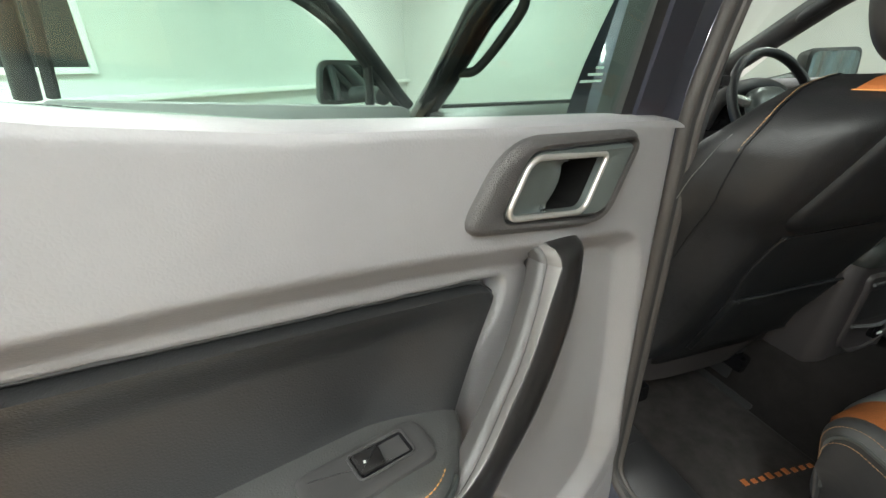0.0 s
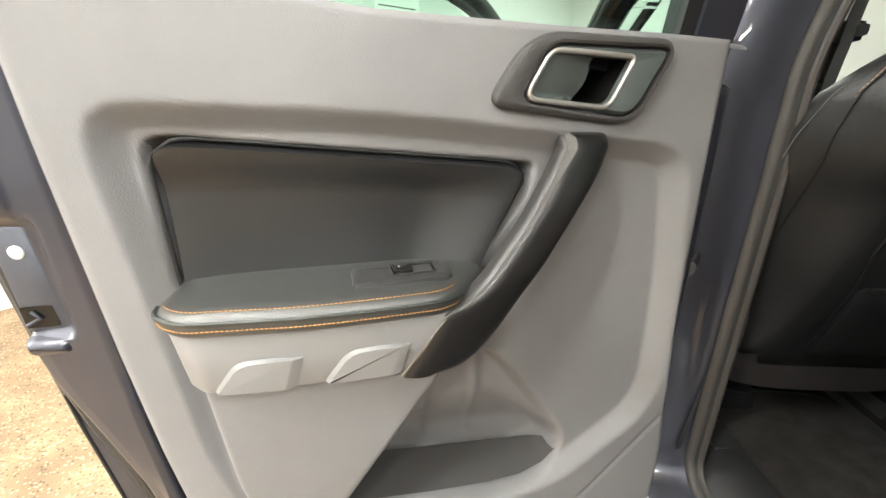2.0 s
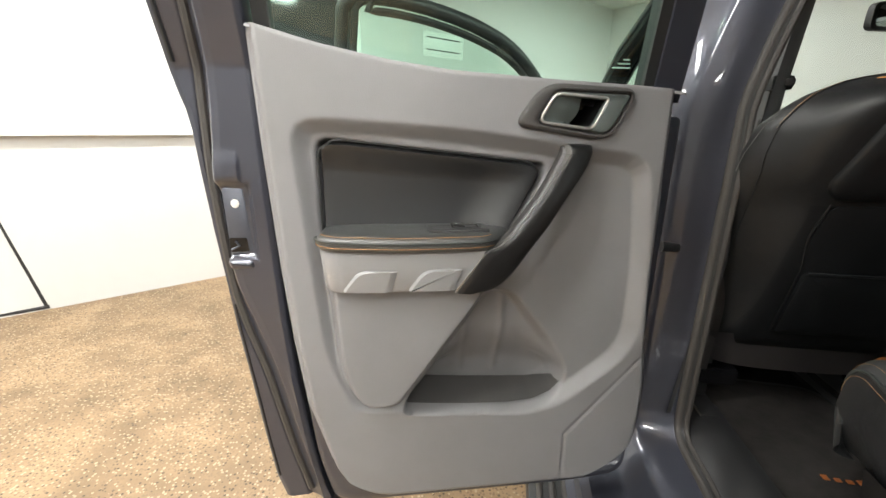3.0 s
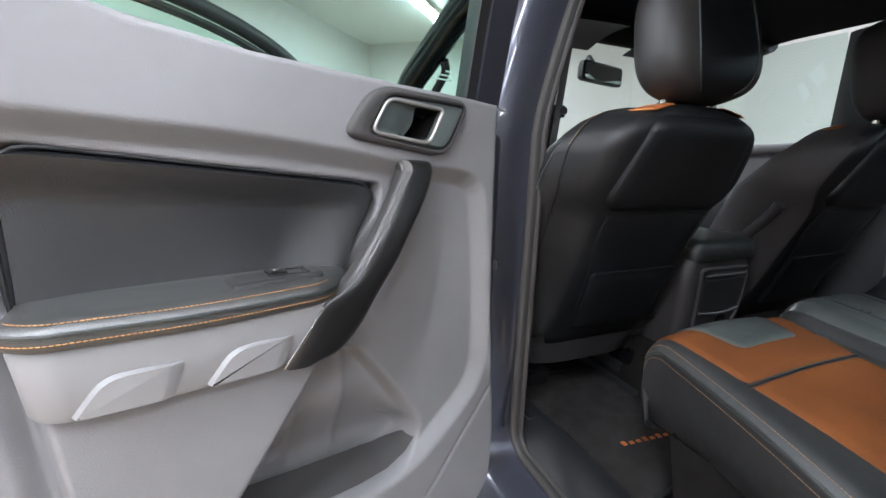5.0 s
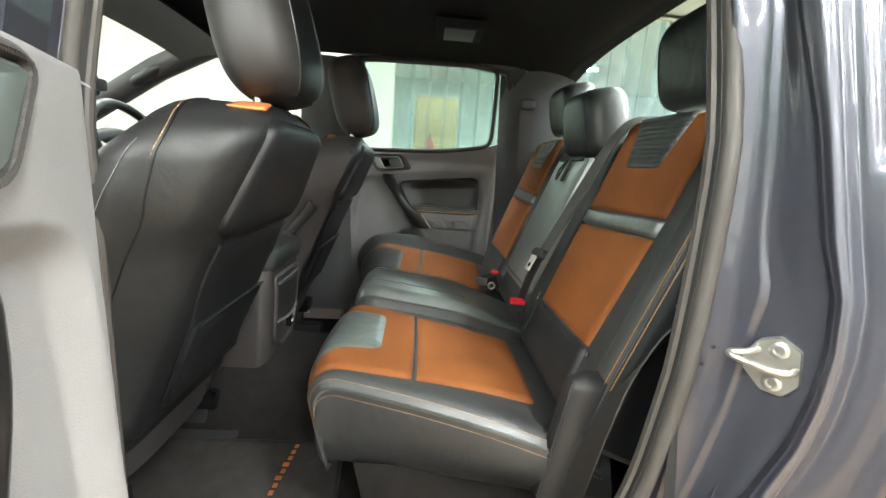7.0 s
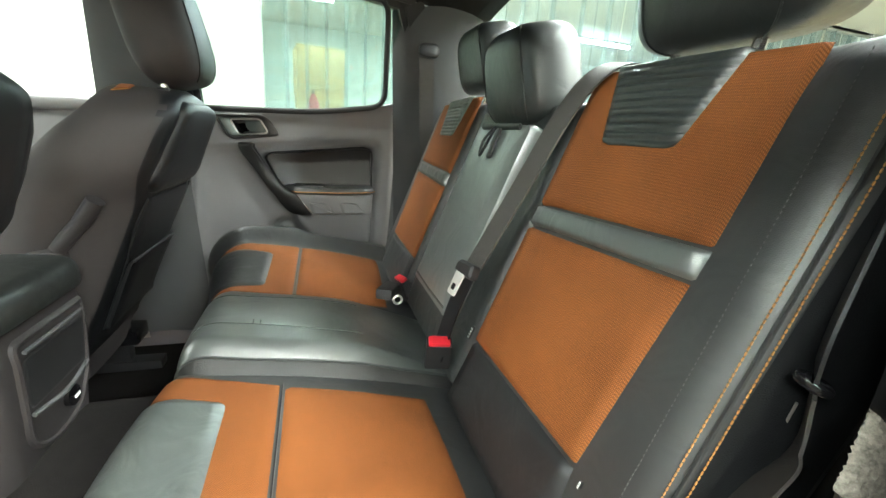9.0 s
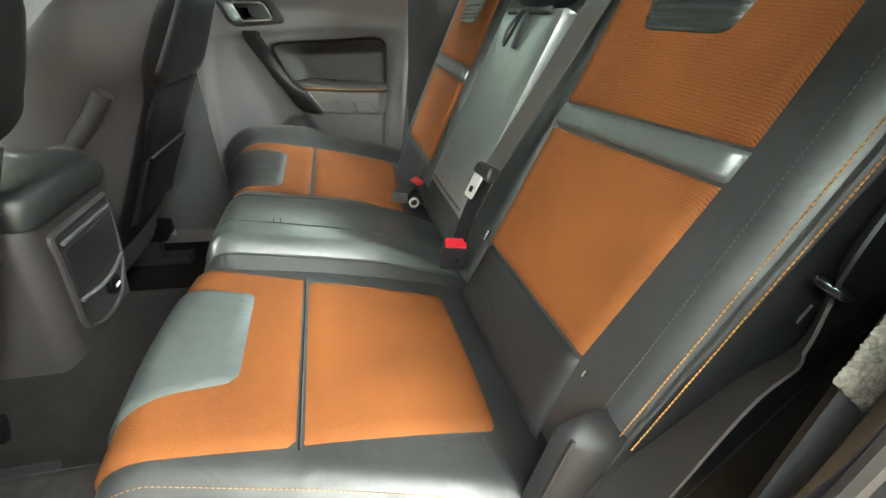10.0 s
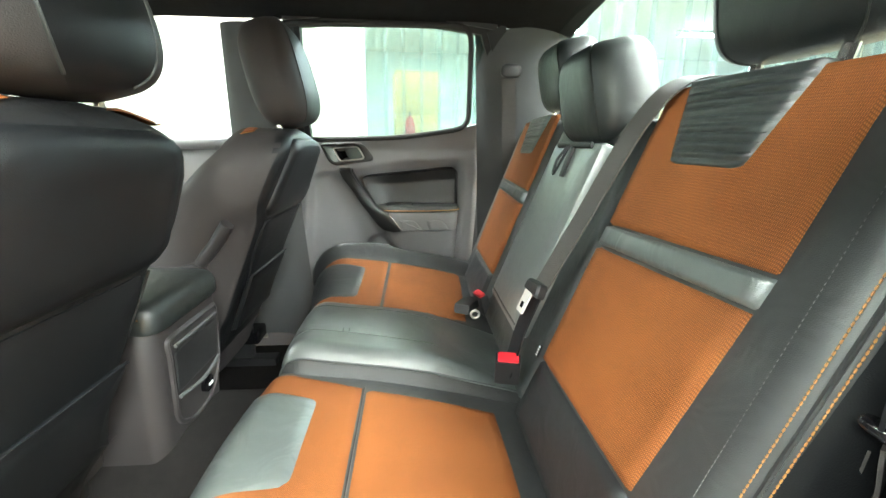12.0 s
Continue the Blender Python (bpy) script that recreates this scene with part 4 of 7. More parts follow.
def panel_depth(U, Z):
    d = np.zeros(U.shape)
    slope = np.clip(-seg_dist(U, Z, RECESS) / 0.025, 0, 1)
    d -= 0.020 * (0.7 * slope + 0.3 * ease(slope))
    d -= 0.034 * ease(-seg_dist(U, Z, PAD_HOLE) / 0.010)
    d += 0.045 * ease(-seg_dist(U, Z, POCKET_FRONT) / 0.022)
    into = -seg_dist(U, Z, POCKET)
    deep = ease((1.02 - Z) / 0.13)
    d -= 0.028 * ease(into / 0.020) + 0.050 * deep * ease(into / (0.010 + 0.05 * ease((Z - 0.88) / 0.06)))
    d -= 0.075 * ease(-seg_dist(U, Z, [(0.366, 1.389), (0.343, 1.428), (0.226, 1.424), (0.254, 1.371)]) / 0.006)
    # bead down the front of the recess
    d += 0.004 * np.exp(-((U - 0.128) / 0.010) ** 2) * ease((1.30 - Z) / 0.05) * ease((Z - 0.95) / 0.05)
    # upright ribs in the pocket's back wall, and the round wall of the bottle holder
    well = ease(into / 0.02)
    d += 0.004 * np.exp(-((U - 0.398) / 0.007) ** 2) * well * ease((Z - 0.87) / 0.02)
    d += 0.002 * np.exp(-((U - 0.470) / 0.007) ** 2) * well * ease((Z - 0.87) / 0.02)
    d += 0.020 * np.clip((0.372 - U) / 0.09, 0, 1) ** 2 * well * ease((1.0 - Z) / 0.05)
    # seam of the lower corner cover
    seam = np.minimum(np.abs(seg_dist(U, Z, [(0.262, 0.60), (0.266, 0.778), (0.09, 0.985), (0.0, 0.985), (0.0, 0.6)])), 1)
    d -= 0.003 * np.exp(-(seam / 0.0022) ** 2)
    return d


def panel_top(u):
    return np.interp(u, [0.10, 0.20, 0.334, 0.506, 0.60, 0.70, 0.81], [1.436, 1.443, 1.449, 1.459, 1.471, 1.490, 1.519])


def panel_rear(z):
    return np.interp(z, [0.64, 0.70, 0.84, 0.97, 1.11, 1.32, 1.52], [0.700, 0.733, 0.768, 0.781, 0.790, 0.799, 0.804])


def rear_door(name, place, at, label, near):
    """A rear car door in its own plane: u from the hinge to the latch, z up, d towards the cabin."""
    door = thing(name, at, label, "car door", "rear doors")
    # trim panel with its recesses
    nu, nv = (210, 260) if near else (75, 95)
    S, T = np.meshgrid(np.linspace(0, 1, nu + 1), np.linspace(0, 1, nv + 1))
    Zc = 0.645 + T * 0.86
    u0 = 0.113 + 0.016 * T - 0.022 * np.exp(-((T - 0.25) / 0.2) ** 2) + 0.13 * np.clip(1 - T / 0.14, 0, 1) ** 2.2
    U = u0 + S * (panel_rear(Zc) - u0)
    bottom = 0.645 + 0.05 * np.clip((S - 0.80) / 0.2, 0, 1) ** 2
    Z = bottom + T * (panel_top(U) - bottom)
    D = panel_depth(U, Z)
    edge = np.minimum(np.minimum(S * 0.68, (1 - S) * 0.68), np.minimum(T * 0.8, (1 - T) * 0.8 + 0.015))
    D -= 0.022 * (1 - ease(edge / 0.022)) ** 1.5
    verts = [place(float(U[j, i]), float(Z[j, i]), float(D[j, i])) for j in range(nv + 1) for i in range(nu + 1)]
    w = nu + 1
    faces = [(j * w + i, j * w + i + 1, (j + 1) * w + i + 1, (j + 1) * w + i) for j in range(nv) for i in range(nu)]
    solid("trim_panel", verts, faces, TRIM, door, "grey grained moulded door trim with map pocket", sharp=75)
    # dark liner on the pocket's floor
    low = [(0.592, 0.8575), (0.54, 0.852), (0.46, 0.845), (0.38, 0.842), (0.33, 0.846), (0.295, 0.862), (0.275, 0.885)]
    sheet("pocket_liner", lambda s, t: place(*[float(np.interp(s * 6, range(7), [q[k] for q in low])) + (0.0, 0.004 + 0.024 * t * (1 - s ** 4))[k] for k in (0, 1)], -0.026 - 0.060 * t * (1 - 0.7 * s ** 4)), 24, 4, BEZEL, door, "dark ribbed pocket liner")
    # rolled ledge from the trim's top edge back to the glass
    def ledge_at(s, t):
        u = 0.118 + s * (0.800 - 0.118)
        g = t * math.pi / 2
        return place(u, float(panel_top(u)) - 0.007 + 0.010 * math.sin(g), -0.006 - 0.052 * (1 - math.cos(g)))
    sheet("window_ledge", ledge_at, 40, 8, TRIM, door)
    # padded insert
    pc = [Vector(q) for q in ((0.7165, 1.205), (0.404, 1.205), (0.3445, 1.3195), (0.7165, 1.3605))]

    def pad_uz(s, t):
        a, b = 2 * s - 1, 2 * t - 1
        sr, tr = 0.5 + 0.5 * a * (1 - (0.06 * b ** 12 if b > 0 else 0)), 0.5 + 0.5 * b * (1 - (0.16 * a ** 18 if b > 0 else 0))
        return pc[0].lerp(pc[1], sr).lerp(pc[3].lerp(pc[2], sr), tr)

    def pad_at(s, t):
        p = pad_uz(s, t)
        rim = 1 / (1 / max(1e-4, min(s, 1 - s) * 0.34) ** 3 + 1 / max(1e-4, (1 - t) * 0.13) ** 3) ** (1 / 3)
        roll = ease(np.array(rim / 0.006)).item()
        scoop = ease(np.array((rim - 0.004) / 0.085)).item()
        brow = ease(np.array((1 - t) / 0.34)).item()
        flare = ease(np.array((1 - s) / 0.30)).item()
        return place(p.x, p.y, -0.044 + 0.030 * roll - 0.005 * scoop - 0.016 * brow * flare + 0.010 * (1 - t) ** 2)
    sheet("padded_insert", pad_at, 60, 40, PAD, door, "black leather padded insert")
    # black tube paints the shadow gap between the trim and the insert
    tube("pad_gap", [place(*pad_uz(s, t), -0.0245) for s, t in [(0, t) for t in np.linspace(0, 0.96, 14)] + [(s, 1.0) for s in np.linspace(0.03, 0.97, 34)] + [(1, t) for t in np.linspace(0.96, 0, 14)]], 0.0022, BLACK_RUBBER, door, "black tube for the shadow gap round the insert", n=6)
    # armrest: leather lid on a grey block
    plan = rounded([(0.716, -0.055), (0.722, 0.035), (0.695, 0.056), (0.56, 0.064), (0.455, 0.060), (0.405, 0.010), (0.395, -0.055)], [0.004, 0.02, 0.03, 0.05, 0.02, 0.03, 0.004], 7)

    def lid_at(a, b, h):
        return place(a, 1.196 + h + 0.10 * max(0, a - 0.60) * 0.3 + 0.05 * (0.05 - b) * 0.2, b)
    arm = slab("armrest", plan, lid_at, [(0.003, -0.004), (0, 0.0), (0, 0.007), (0.002, 0.012), (0.005, 0.0155), (0.010, 0.0185), (0.02, 0.0205)], ARM, door, "black leather armrest with orange stitching", cap0=False)
    lp = inset(plan, -0.0005)
    front = [q for q in lp if q.y > 0.012 and q.x > 0.44]
    if near:
        stitches("stitching", [lid_at(q.x, q.y, 0.003) for q in front], 0.0032, 0.0009, 0.0006, THREAD, arm)
        up = [q for q in inset(plan, 0.008) if q.y > 0.030 and q.x > 0.440]
        stitches("stitching", [lid_at(q.x, q.y, 0.0182) for q in up], 0.0032, 0.0009, 0.0006, THREAD, arm)
        tube("piping", [lid_at(q.x, q.y, 0.0105) for q in [p for p in lp if p.y > 0.008 and p.x > 0.44]], 0.0025, LEATHER, arm, n=6)
    else:
        tube("stitching", [lid_at(q.x, q.y, 0.004) for q in front], 0.0016, THREAD, arm, n=5)
    blk = rounded([(0.716, -0.03), (0.718, 0.030), (0.692, 0.050), (0.56, 0.057), (0.452, 0.054), (0.44, -0.03)], [0.004, 0.02, 0.03, 0.05, 0.006, 0.004], 7)

    def block_at(a, b, h):
        t = (h - 1.12) / 0.07
        front_u = 0.452 + 0.05 * (1 - t)        # the slanted joint with the grab handle
        k = (a - 0.44) / (0.718 - 0.44)
        return place(front_u - 0.012 + k * (0.718 - front_u + 0.012) - 0.006 * (1 - t) * k, h, b - 0.006 * (1 - t))
    base = slab("armrest_base", blk, block_at, [(0.012, 1.121), (0.003, 1.124), (0, 1.130), (0, 1.188), (0.002, 1.193)], TRIM_SMOOTH, door, "smooth grey armrest base with two embossed arches")
    # two embossed arches on the block's face
    for c0 in (0.632, 0.530):
        face = lambda u, z, h: place(u, z, 0.0573 - 0.27 * max(0, u - 0.60) ** 1.5 - 0.006 * (1 - (z - 1.12) / 0.07) + h)
        field = denser(rounded([(c0 + 0.047, 1.1265), (c0 + 0.022, 1.1600), (c0 - 0.027, 1.1615), (c0 - 0.016, 1.1265)], [0.002, 0.014, 0.003, 0.002], 5), 0.008)
        wide = [q + (Vector((-0.009, 0.0)) if q.x < c0 - 0.012 else Vector((0.003, 0.002))) for q in field]
        loft("embossed_arch", [[face(q.x, q.y, -0.002) for q in wide], [face(q.x, q.y, -0.0006) for q in wide], [face(q.x, q.y, 0.0030) for q in field], [face(q.x, q.y, 0.0032) for q in inset(field, 0.002)]], TRIM_SMOOTH, base, cap0=False, sharp=25)
    # switch plate in the lid
    plate = rounded([(0.547, -0.0075), (0.4455, -0.0125), (0.4455, 0.0300), (0.545, 0.0345)], [0.008, 0.016, 0.010, 0.008], 6)
    sp = slab("switch_plate", plate, lambda a, b, h: lid_at(a, b, 0.0205 + h), [(-0.001, -0.002), (0, 0.003), (0.003, 0.0045), (0.008, 0.004)], PLATE, door, "dark grey window switch plate", cap0=False)
    if near:
        well = rounded([(0.507, -0.003), (0.462, -0.004), (0.461, 0.0195), (0.505, 0.0205)], 0.004, 4)
        slab("switch_well", well, lambda a, b, h: lid_at(a, b, 0.0243 + h), [(0, 0.0), (0.0012, 0.0006), (0.003, 0.0002), (0.004, -0.0002)], GLOSS_BLACK, sp, cap0=False)
        tube("well_rim", [lid_at(q.x, q.y, 0.0253) for q in inset(well, -0.0008)], 0.0011, PLATE, sp, n=6, closed=True)
        rock = rounded([(0.5055, 0.001), (0.484, 0.000), (0.485, 0.0175), (0.504, 0.0185)], 0.002, 4)
        slab("switch_rocker", rock, lambda a, b, h: lid_at(a, b, 0.0245 + h + 0.12 * (a - 0.484)), [(0, 0), (0, 0.002), (0.002, 0.003)], GRAB, sp)
        box("switch_mark", (-0.001, -0.0012, 0), (0.001, 0.0012, 0.0004), LABEL_WHITE, sp, bevel=0, turn=Matrix.Translation(lid_at(0.4985, 0.0110, 0.0296)))
    # grab handle: a bowed bar that runs down into the armrest's nose
    ridge = [(0.318, 1.338, 0.022), (0.340, 1.309, 0.031), (0.366, 1.272, 0.040), (0.389, 1.242, 0.045), (0.412, 1.214, 0.050), (0.434, 1.198, 0.054), (0.459, 1.187, 0.058), (0.480, 1.155, 0.058), (0.503, 1.122, 0.055)]
    outer = [(0.275, 1.337, 0.012), (0.288, 1.314, 0.022), (0.310, 1.287, 0.034), (0.333, 1.256, 0.042), (0.354, 1.224, 0.046), (0.381, 1.188, 0.048), (0.408, 1.150, 0.050), (0.436, 1.124, 0.050), (0.470, 1.118, 0.053)]
    deep = [0.012, 0.010, 0.009, 0.008, 0.007, 0.004, 0.002, 0.002, 0.002]      # how far the grey inner flank reaches down
    flare = [0.004, 0.000, -0.002, -0.002, -0.001, 0.0, 0.0, 0.0, 0.0]          # its foot spreads at the upper end
    A, B = curve(ridge, 40), curve(outer, 40)
    main, flank, foot_strip = [], [], []
    for i, (p, q) in enumerate(zip(A, B)):
        x = i / 40 * 8
        dp, fl = float(np.interp(x, range(9), deep)), float(np.interp(x, range(9), flare))
        at = lambda k, h: place(p.x + (q.x - p.x) * k, p.y + (q.y - p.y) * k, p.z + (q.z - p.z) * k + h)
        foot = Vector((p.x + fl, p.y - 0.25 * fl, p.z - dp))
        sink = float(np.interp(x, [0, 0.4, 0.9, 5.0, 6.0, 8], [1, 0.7, 0, 0, 1, 1]))      # both ends stand on the trim, the grip is clear of it
        low = foot.z - 0.005 + (-0.03 - foot.z + 0.005) * sink
        main.append([at(0.0, 0.0), at(0.03, 0.0012), at(0.25, 0.0028), at(0.5, 0.0034), at(0.75, 0.0022), at(0.92, -0.0005), at(0.98, -0.004), at(1.0, -0.009), at(0.98, -0.016), place(q.x + 0.004, q.y, min(low, q.z - 0.018)), place(foot.x - 0.008, foot.y, min(low, foot.z - 0.003)), place(foot.x - 0.001, foot.y, foot.z - 0.002), place(*foot)])
        foot_strip.append([place(foot.x - 0.0005, foot.y, foot.z - 0.0008), place(foot.x + 0.003, foot.y + 0.001, foot.z - 0.003), place(foot.x + 0.0042, foot.y + 0.0015, foot.z - 0.008), place(foot.x + 0.0045, foot.y + 0.0015, foot.z - 0.018)])
        flank.append([place(*foot), place(*foot.lerp(p, 0.3)), place(*foot.lerp(p, 0.8)), place(p.x - 0.0006, p.y, p.z - 0.0004)])
    gh = loft("grab_handle", main, GRAB, door, "dark brown-grey grab handle", cap0=False, cap1=False, closed=False, sharp=50)
    loft("grip_flank", flank, FLANK if near else GRAB, gh, "grey satin inner flank", cap0=False, cap1=False, closed=False, sharp=50)
    loft("grip_foot", foot_strip[:31], GRIP_FOOT if near else GRAB, gh, "dark grey foot of the handle", cap0=False, cap1=False, closed=False, sharp=60)
    # rounded upper end, turned down into the trim
    lift = lambda v, k, down: v + (place(0, 1, 0) - place(0, 0, 0)) * k - (place(0, 0, 1) - place(0, 0, 0)) * down
    loft("grip_end", [[lift(v, *kd) for v in main[0][:9]] for kd in ((0, 0), (0.005, 0.001), (0.010, 0.004), (0.0135, 0.010), (0.015, 0.020), (0.015, 0.045))], GRAB, gh, cap0=False, cap1=False, closed=False, sharp=60)
    loft("flank_end", [[lift(v, *kd) for v in flank[0]] for kd in ((0, 0), (0.006, 0.002), (0.011, 0.007), (0.014, 0.016), (0.015, 0.035))], FLANK if near else GRAB, gh, cap0=False, cap1=False, closed=False, sharp=60)
    loft("foot_end", [[lift(v, *kd) for v in foot_strip[0]] for kd in ((0, 0), (0.006, 0.002), (0.011, 0.007), (0.014, 0.016), (0.015, 0.035))], GRIP_FOOT if near else GRAB, gh, cap0=False, cap1=False, closed=False, sharp=60)
    tube("joint_edge", [place(0.505, 1.1235, 0.055), place(0.459, 1.187, 0.058)], 0.0014, SILVER, gh, n=6)
    # inner handle in its bezel
    bz = rounded([(0.410, 1.379), (0.366, 1.445), (0.207, 1.438), (0.246, 1.355)], [0.024, 0.034, 0.024, 0.036], 8)
    po = rounded([(0.372, 1.385), (0.346, 1.4315), (0.220, 1.4275), (0.252, 1.3665)], [0.012, 0.014, 0.008, 0.018], 8)
    pi = rounded([(0.3665, 1.3875), (0.3445, 1.4262), (0.2605, 1.4205), (0.282, 1.3775)], [0.010, 0.010, 0.004, 0.010], 8)
    put = lambda a, b, h: place(a, b, h)
    bezel_loops = [[put(p.x, p.y, -0.006) for p in bz], [put(p.x, p.y, 0.003) for p in bz], [put(p.x, p.y, 0.0055) for p in inset(bz, 0.0012)], [put(p.x, p.y, 0.0075) for p in inset(bz, 0.0035)], [put(p.x, p.y, 0.0085) for p in inset(bz, 0.0065)], [put(p.x, p.y, 0.0088) for p in inset(po, -0.0055)], [put(p.x, p.y, 0.0075) for p in inset(po, -0.0032)],
                   [put(p.x, p.y, 0.003) for p in inset(po, -0.002)], [put(p.x, p.y, -0.01) for p in inset(po, -0.0015)]]
    bezel = loft("handle_bezel", bezel_loops, BEZEL, door, "dark grey textured handle bezel", cap0=False, cap1=False)
    loft("door_lever", [[put(p.x, p.y, -0.006) for p in po], [put(p.x, p.y, 0.005) for p in po], [put(p.x, p.y, 0.0085) for p in inset(po, 0.003)]] +
                 [[put(p.x, p.y, 0.0085) for p in inset(pi, -0.003)], [put(p.x, p.y, 0.006) for p in pi], [put(p.x, p.y, -0.004) for p in inset(pi, 0.001)]], CUP_GREY, bezel, "satin grey metallic inner door lever", cap0=False, cap1=False)
    tube("lever_rim", [put(p.x, p.y, 0.0070) for p in inset(pi, -0.0022)], 0.0025, RIM, bezel, "satin silver rim round the finger cup", n=10, closed=True)
    lb, lt = Vector((0.3655, 1.3880)), Vector((0.3440, 1.4257))
    hb_, ht = Vector((0.3205, 1.3800)), Vector((0.3010, 1.4215))

    def cup_at(u, v):
        p = lb.lerp(lt, v).lerp(hb_.lerp(ht, v), u)
        p.x -= 0.008 * math.sin(math.pi * v) * u
        wall = min(1, min(v, 1 - v) / 0.14) ** 0.5
        return put(p.x, p.y, 0.004 - 0.009 * u ** 2 * wall)
    sheet("lever_cup", cup_at, 16, 14, CUP_GREY, bezel, "satin grey finger cup")
    loft("lever_hollow", [[put(p.x, p.y, 0.001) for p in inset(pi, 0.0012)], [put(p.x, p.y, -0.030) for p in inset(pi, 0.002)], [put(p.x, p.y, -0.062) for p in inset(pi, 0.003)]], HOLLOW, bezel, cap0=False)
    return door


LO, LU, LN = Vector((-0.6672, 0.3527, 0)), Vector((-0.962, -0.272, 0)).normalized(), Vector((0.272, -0.962, 0)).normalized()


def at_left(u, z, d):
    return LO + LU * u + LN * d + Vector((0, 0, z))


def at_right(u, z, d):
    lean = 0.0 if z < 1.42 else (z - 1.42) * 0.36
    return Vector((0.755 - d - lean, 0.53 - u, z))


near_door = rear_door("car_door", at_left, (-0.70, 0.42, 0.62), "open dark blue rear door with grey trim", True)
far_door = rear_door("car_door", at_right, (0.75, 0.2, 0.62), "closed far rear door with dark grey trim", False)


# the open door's rear edge, (height, distance along the door): end of the trim, fold, seal groove, outer rim
EDGE_PANEL = [(0.60, 0.752), (0.70, 0.770), (0.80, 0.784), (0.92, 0.796), (1.04, 0.803), (1.20, 0.807), (1.30, 0.809), (1.50, 0.812), (1.90, 0.812)]
EDGE_FOLD = [(0.60, 0.750), (0.66, 0.768), (0.76, 0.789), (0.85, 0.806), (0.945, 0.823), (1.035, 0.848), (1.075, 0.860), (1.11, 0.870), (1.15, 0.876), (1.27, 0.879), (1.285, 0.884), (1.34, 0.880), (1.40, 0.875), (1.50, 0.870), (1.90, 0.866)]
EDGE_GROOVE = [(0.60, 0.790), (0.73, 0.820), (0.82, 0.836), (0.92, 0.854), (1.01, 0.877), (1.08, 0.891), (1.14, 0.896), (1.21, 0.900), (1.30, 0.903), (1.42, 0.900), (1.57, 0.895), (1.90, 0.893)]
EDGE_RIM = [(0.60, 0.850), (0.66, 0.866), (0.75, 0.876), (0.90, 0.890), (1.015, 0.902), (1.10, 0.908), (1.20, 0.916), (1.305, 0.923), (1.37, 0.926), (1.40, 0.930), (1.425, 0.937), (1.46, 0.945), (1.57, 0.950), (1.90, 0.948)]


def door_metal(door, place, near):
    """The painted shell behind the trim, the window frame and the glass."""
    rear_edge = [(0.805, 1.500), (0.803, 1.27), (0.798, 1.06), (0.775, 0.72), (0.760, 0.600)] if near else [(0.930, 1.535), (0.908, 1.27), (0.900, 1.06), (0.862, 0.72), (0.840, 0.600)]
    full = rounded([(0.085, 0.60), (0.085, 1.40)] + rear_edge + [(0.72, 0.585), (0.20, 0.585)],
                   [0.04, 0.01, 0.01, 0.05, 0.1, 0.1, 0.03, 0.05, 0.05], 9)
    inner = rounded([(0.126, 0.68), (0.126, 1.39), (0.782, 1.485), (0.780, 1.27), (0.770, 1.06), (0.742, 0.78), (0.700, 0.69), (0.66, 0.672), (0.24, 0.672)],
                    [0.04, 0.01, 0.01, 0.05, 0.1, 0.1, 0.03, 0.05, 0.05], 9)
    steps = ((0.0, -0.026), (0.35, -0.027), (0.52, -0.029), (0.60, -0.034), (0.66, -0.050), (0.72, -0.058), (0.88, -0.064), (0.97, -0.072), (1.0, -0.082), (1.02, -0.100), (1.01, -0.108), (0.9, -0.112))
    loft("door_shell", [[place(q.x, q.y, h) for q in [i.lerp(o, k) for i, o in zip(inner, full)]] for k, h in steps], PAINT if near else PILLAR_TRIM, door, "dark blue metallic door shell", cap0=False, cap1=True, sharp=50)
    seal = [p for p in inset(full, 0.012)]
    tube("edge_seal", [place(p.x, p.y, -0.066) for p in seal], 0.008, RUBBER, door, n=8, closed=True)
    lean = lambda z: 0.30 * max(0, z - 1.46)
    # window frame: front post, rear post, header
    fr = lambda u, z, d: place(u, z, d + lean(z) * (1 if near else 0.5))
    def post(name, pts, w, d0, d1, material, label=""):
        loops = []
        for k, (u, z) in enumerate(pts):
            a, b = pts[max(0, k - 1)], pts[min(len(pts) - 1, k + 1)]
            t = Vector((b[0] - a[0], b[1] - a[1])).normalized()
            n = Vector((-t.y, t.x)) * w / 2
            dk = d1[k] if isinstance(d1, list) else d1
            sect = rounded([(-1, d0), (1, d0), (1, dk), (-1, dk)], 0.006, 3)
            loops.append([fr(u + n.x * q.x, z + n.y * q.x, q.y) for q in sect])
        return loft(name, loops, material, door, label)
    fpost = [(0.128, 1.42), (0.130, 1.55), (0.140, 1.68), (0.155, 1.80)]
    rpost = [(0.822, 1.36), (0.824, 1.47), (0.822, 1.60), (0.808, 1.72), (0.785, 1.80)] if near else [(0.875, 1.50), (0.870, 1.60), (0.850, 1.72), (0.815, 1.80)]
    top = 0.0 if near else 0.012
    head_ = [(0.150, 1.815 + top), (0.35, 1.83 + top), (0.60, 1.83 + top), (0.82, 1.805 + top)]
    skin = PAINT if near else BLACK_PLASTIC
    post("window_frame", fpost, 0.050, -0.085, -0.045, skin)
    if not near:
        post("window_frame", rpost, 0.060, -0.085, -0.045, skin)
    post("window_frame", head_, 0.045, -0.085, -0.045, skin)
    post("window_channel", [(u + 0.034, z) for u, z in fpost], 0.020, -0.080, -0.050, BLACK_RUBBER)
    post("window_channel", [(u - 0.040, z) for u, z in rpost], 0.022, -0.080, -0.050, BLACK_RUBBER)
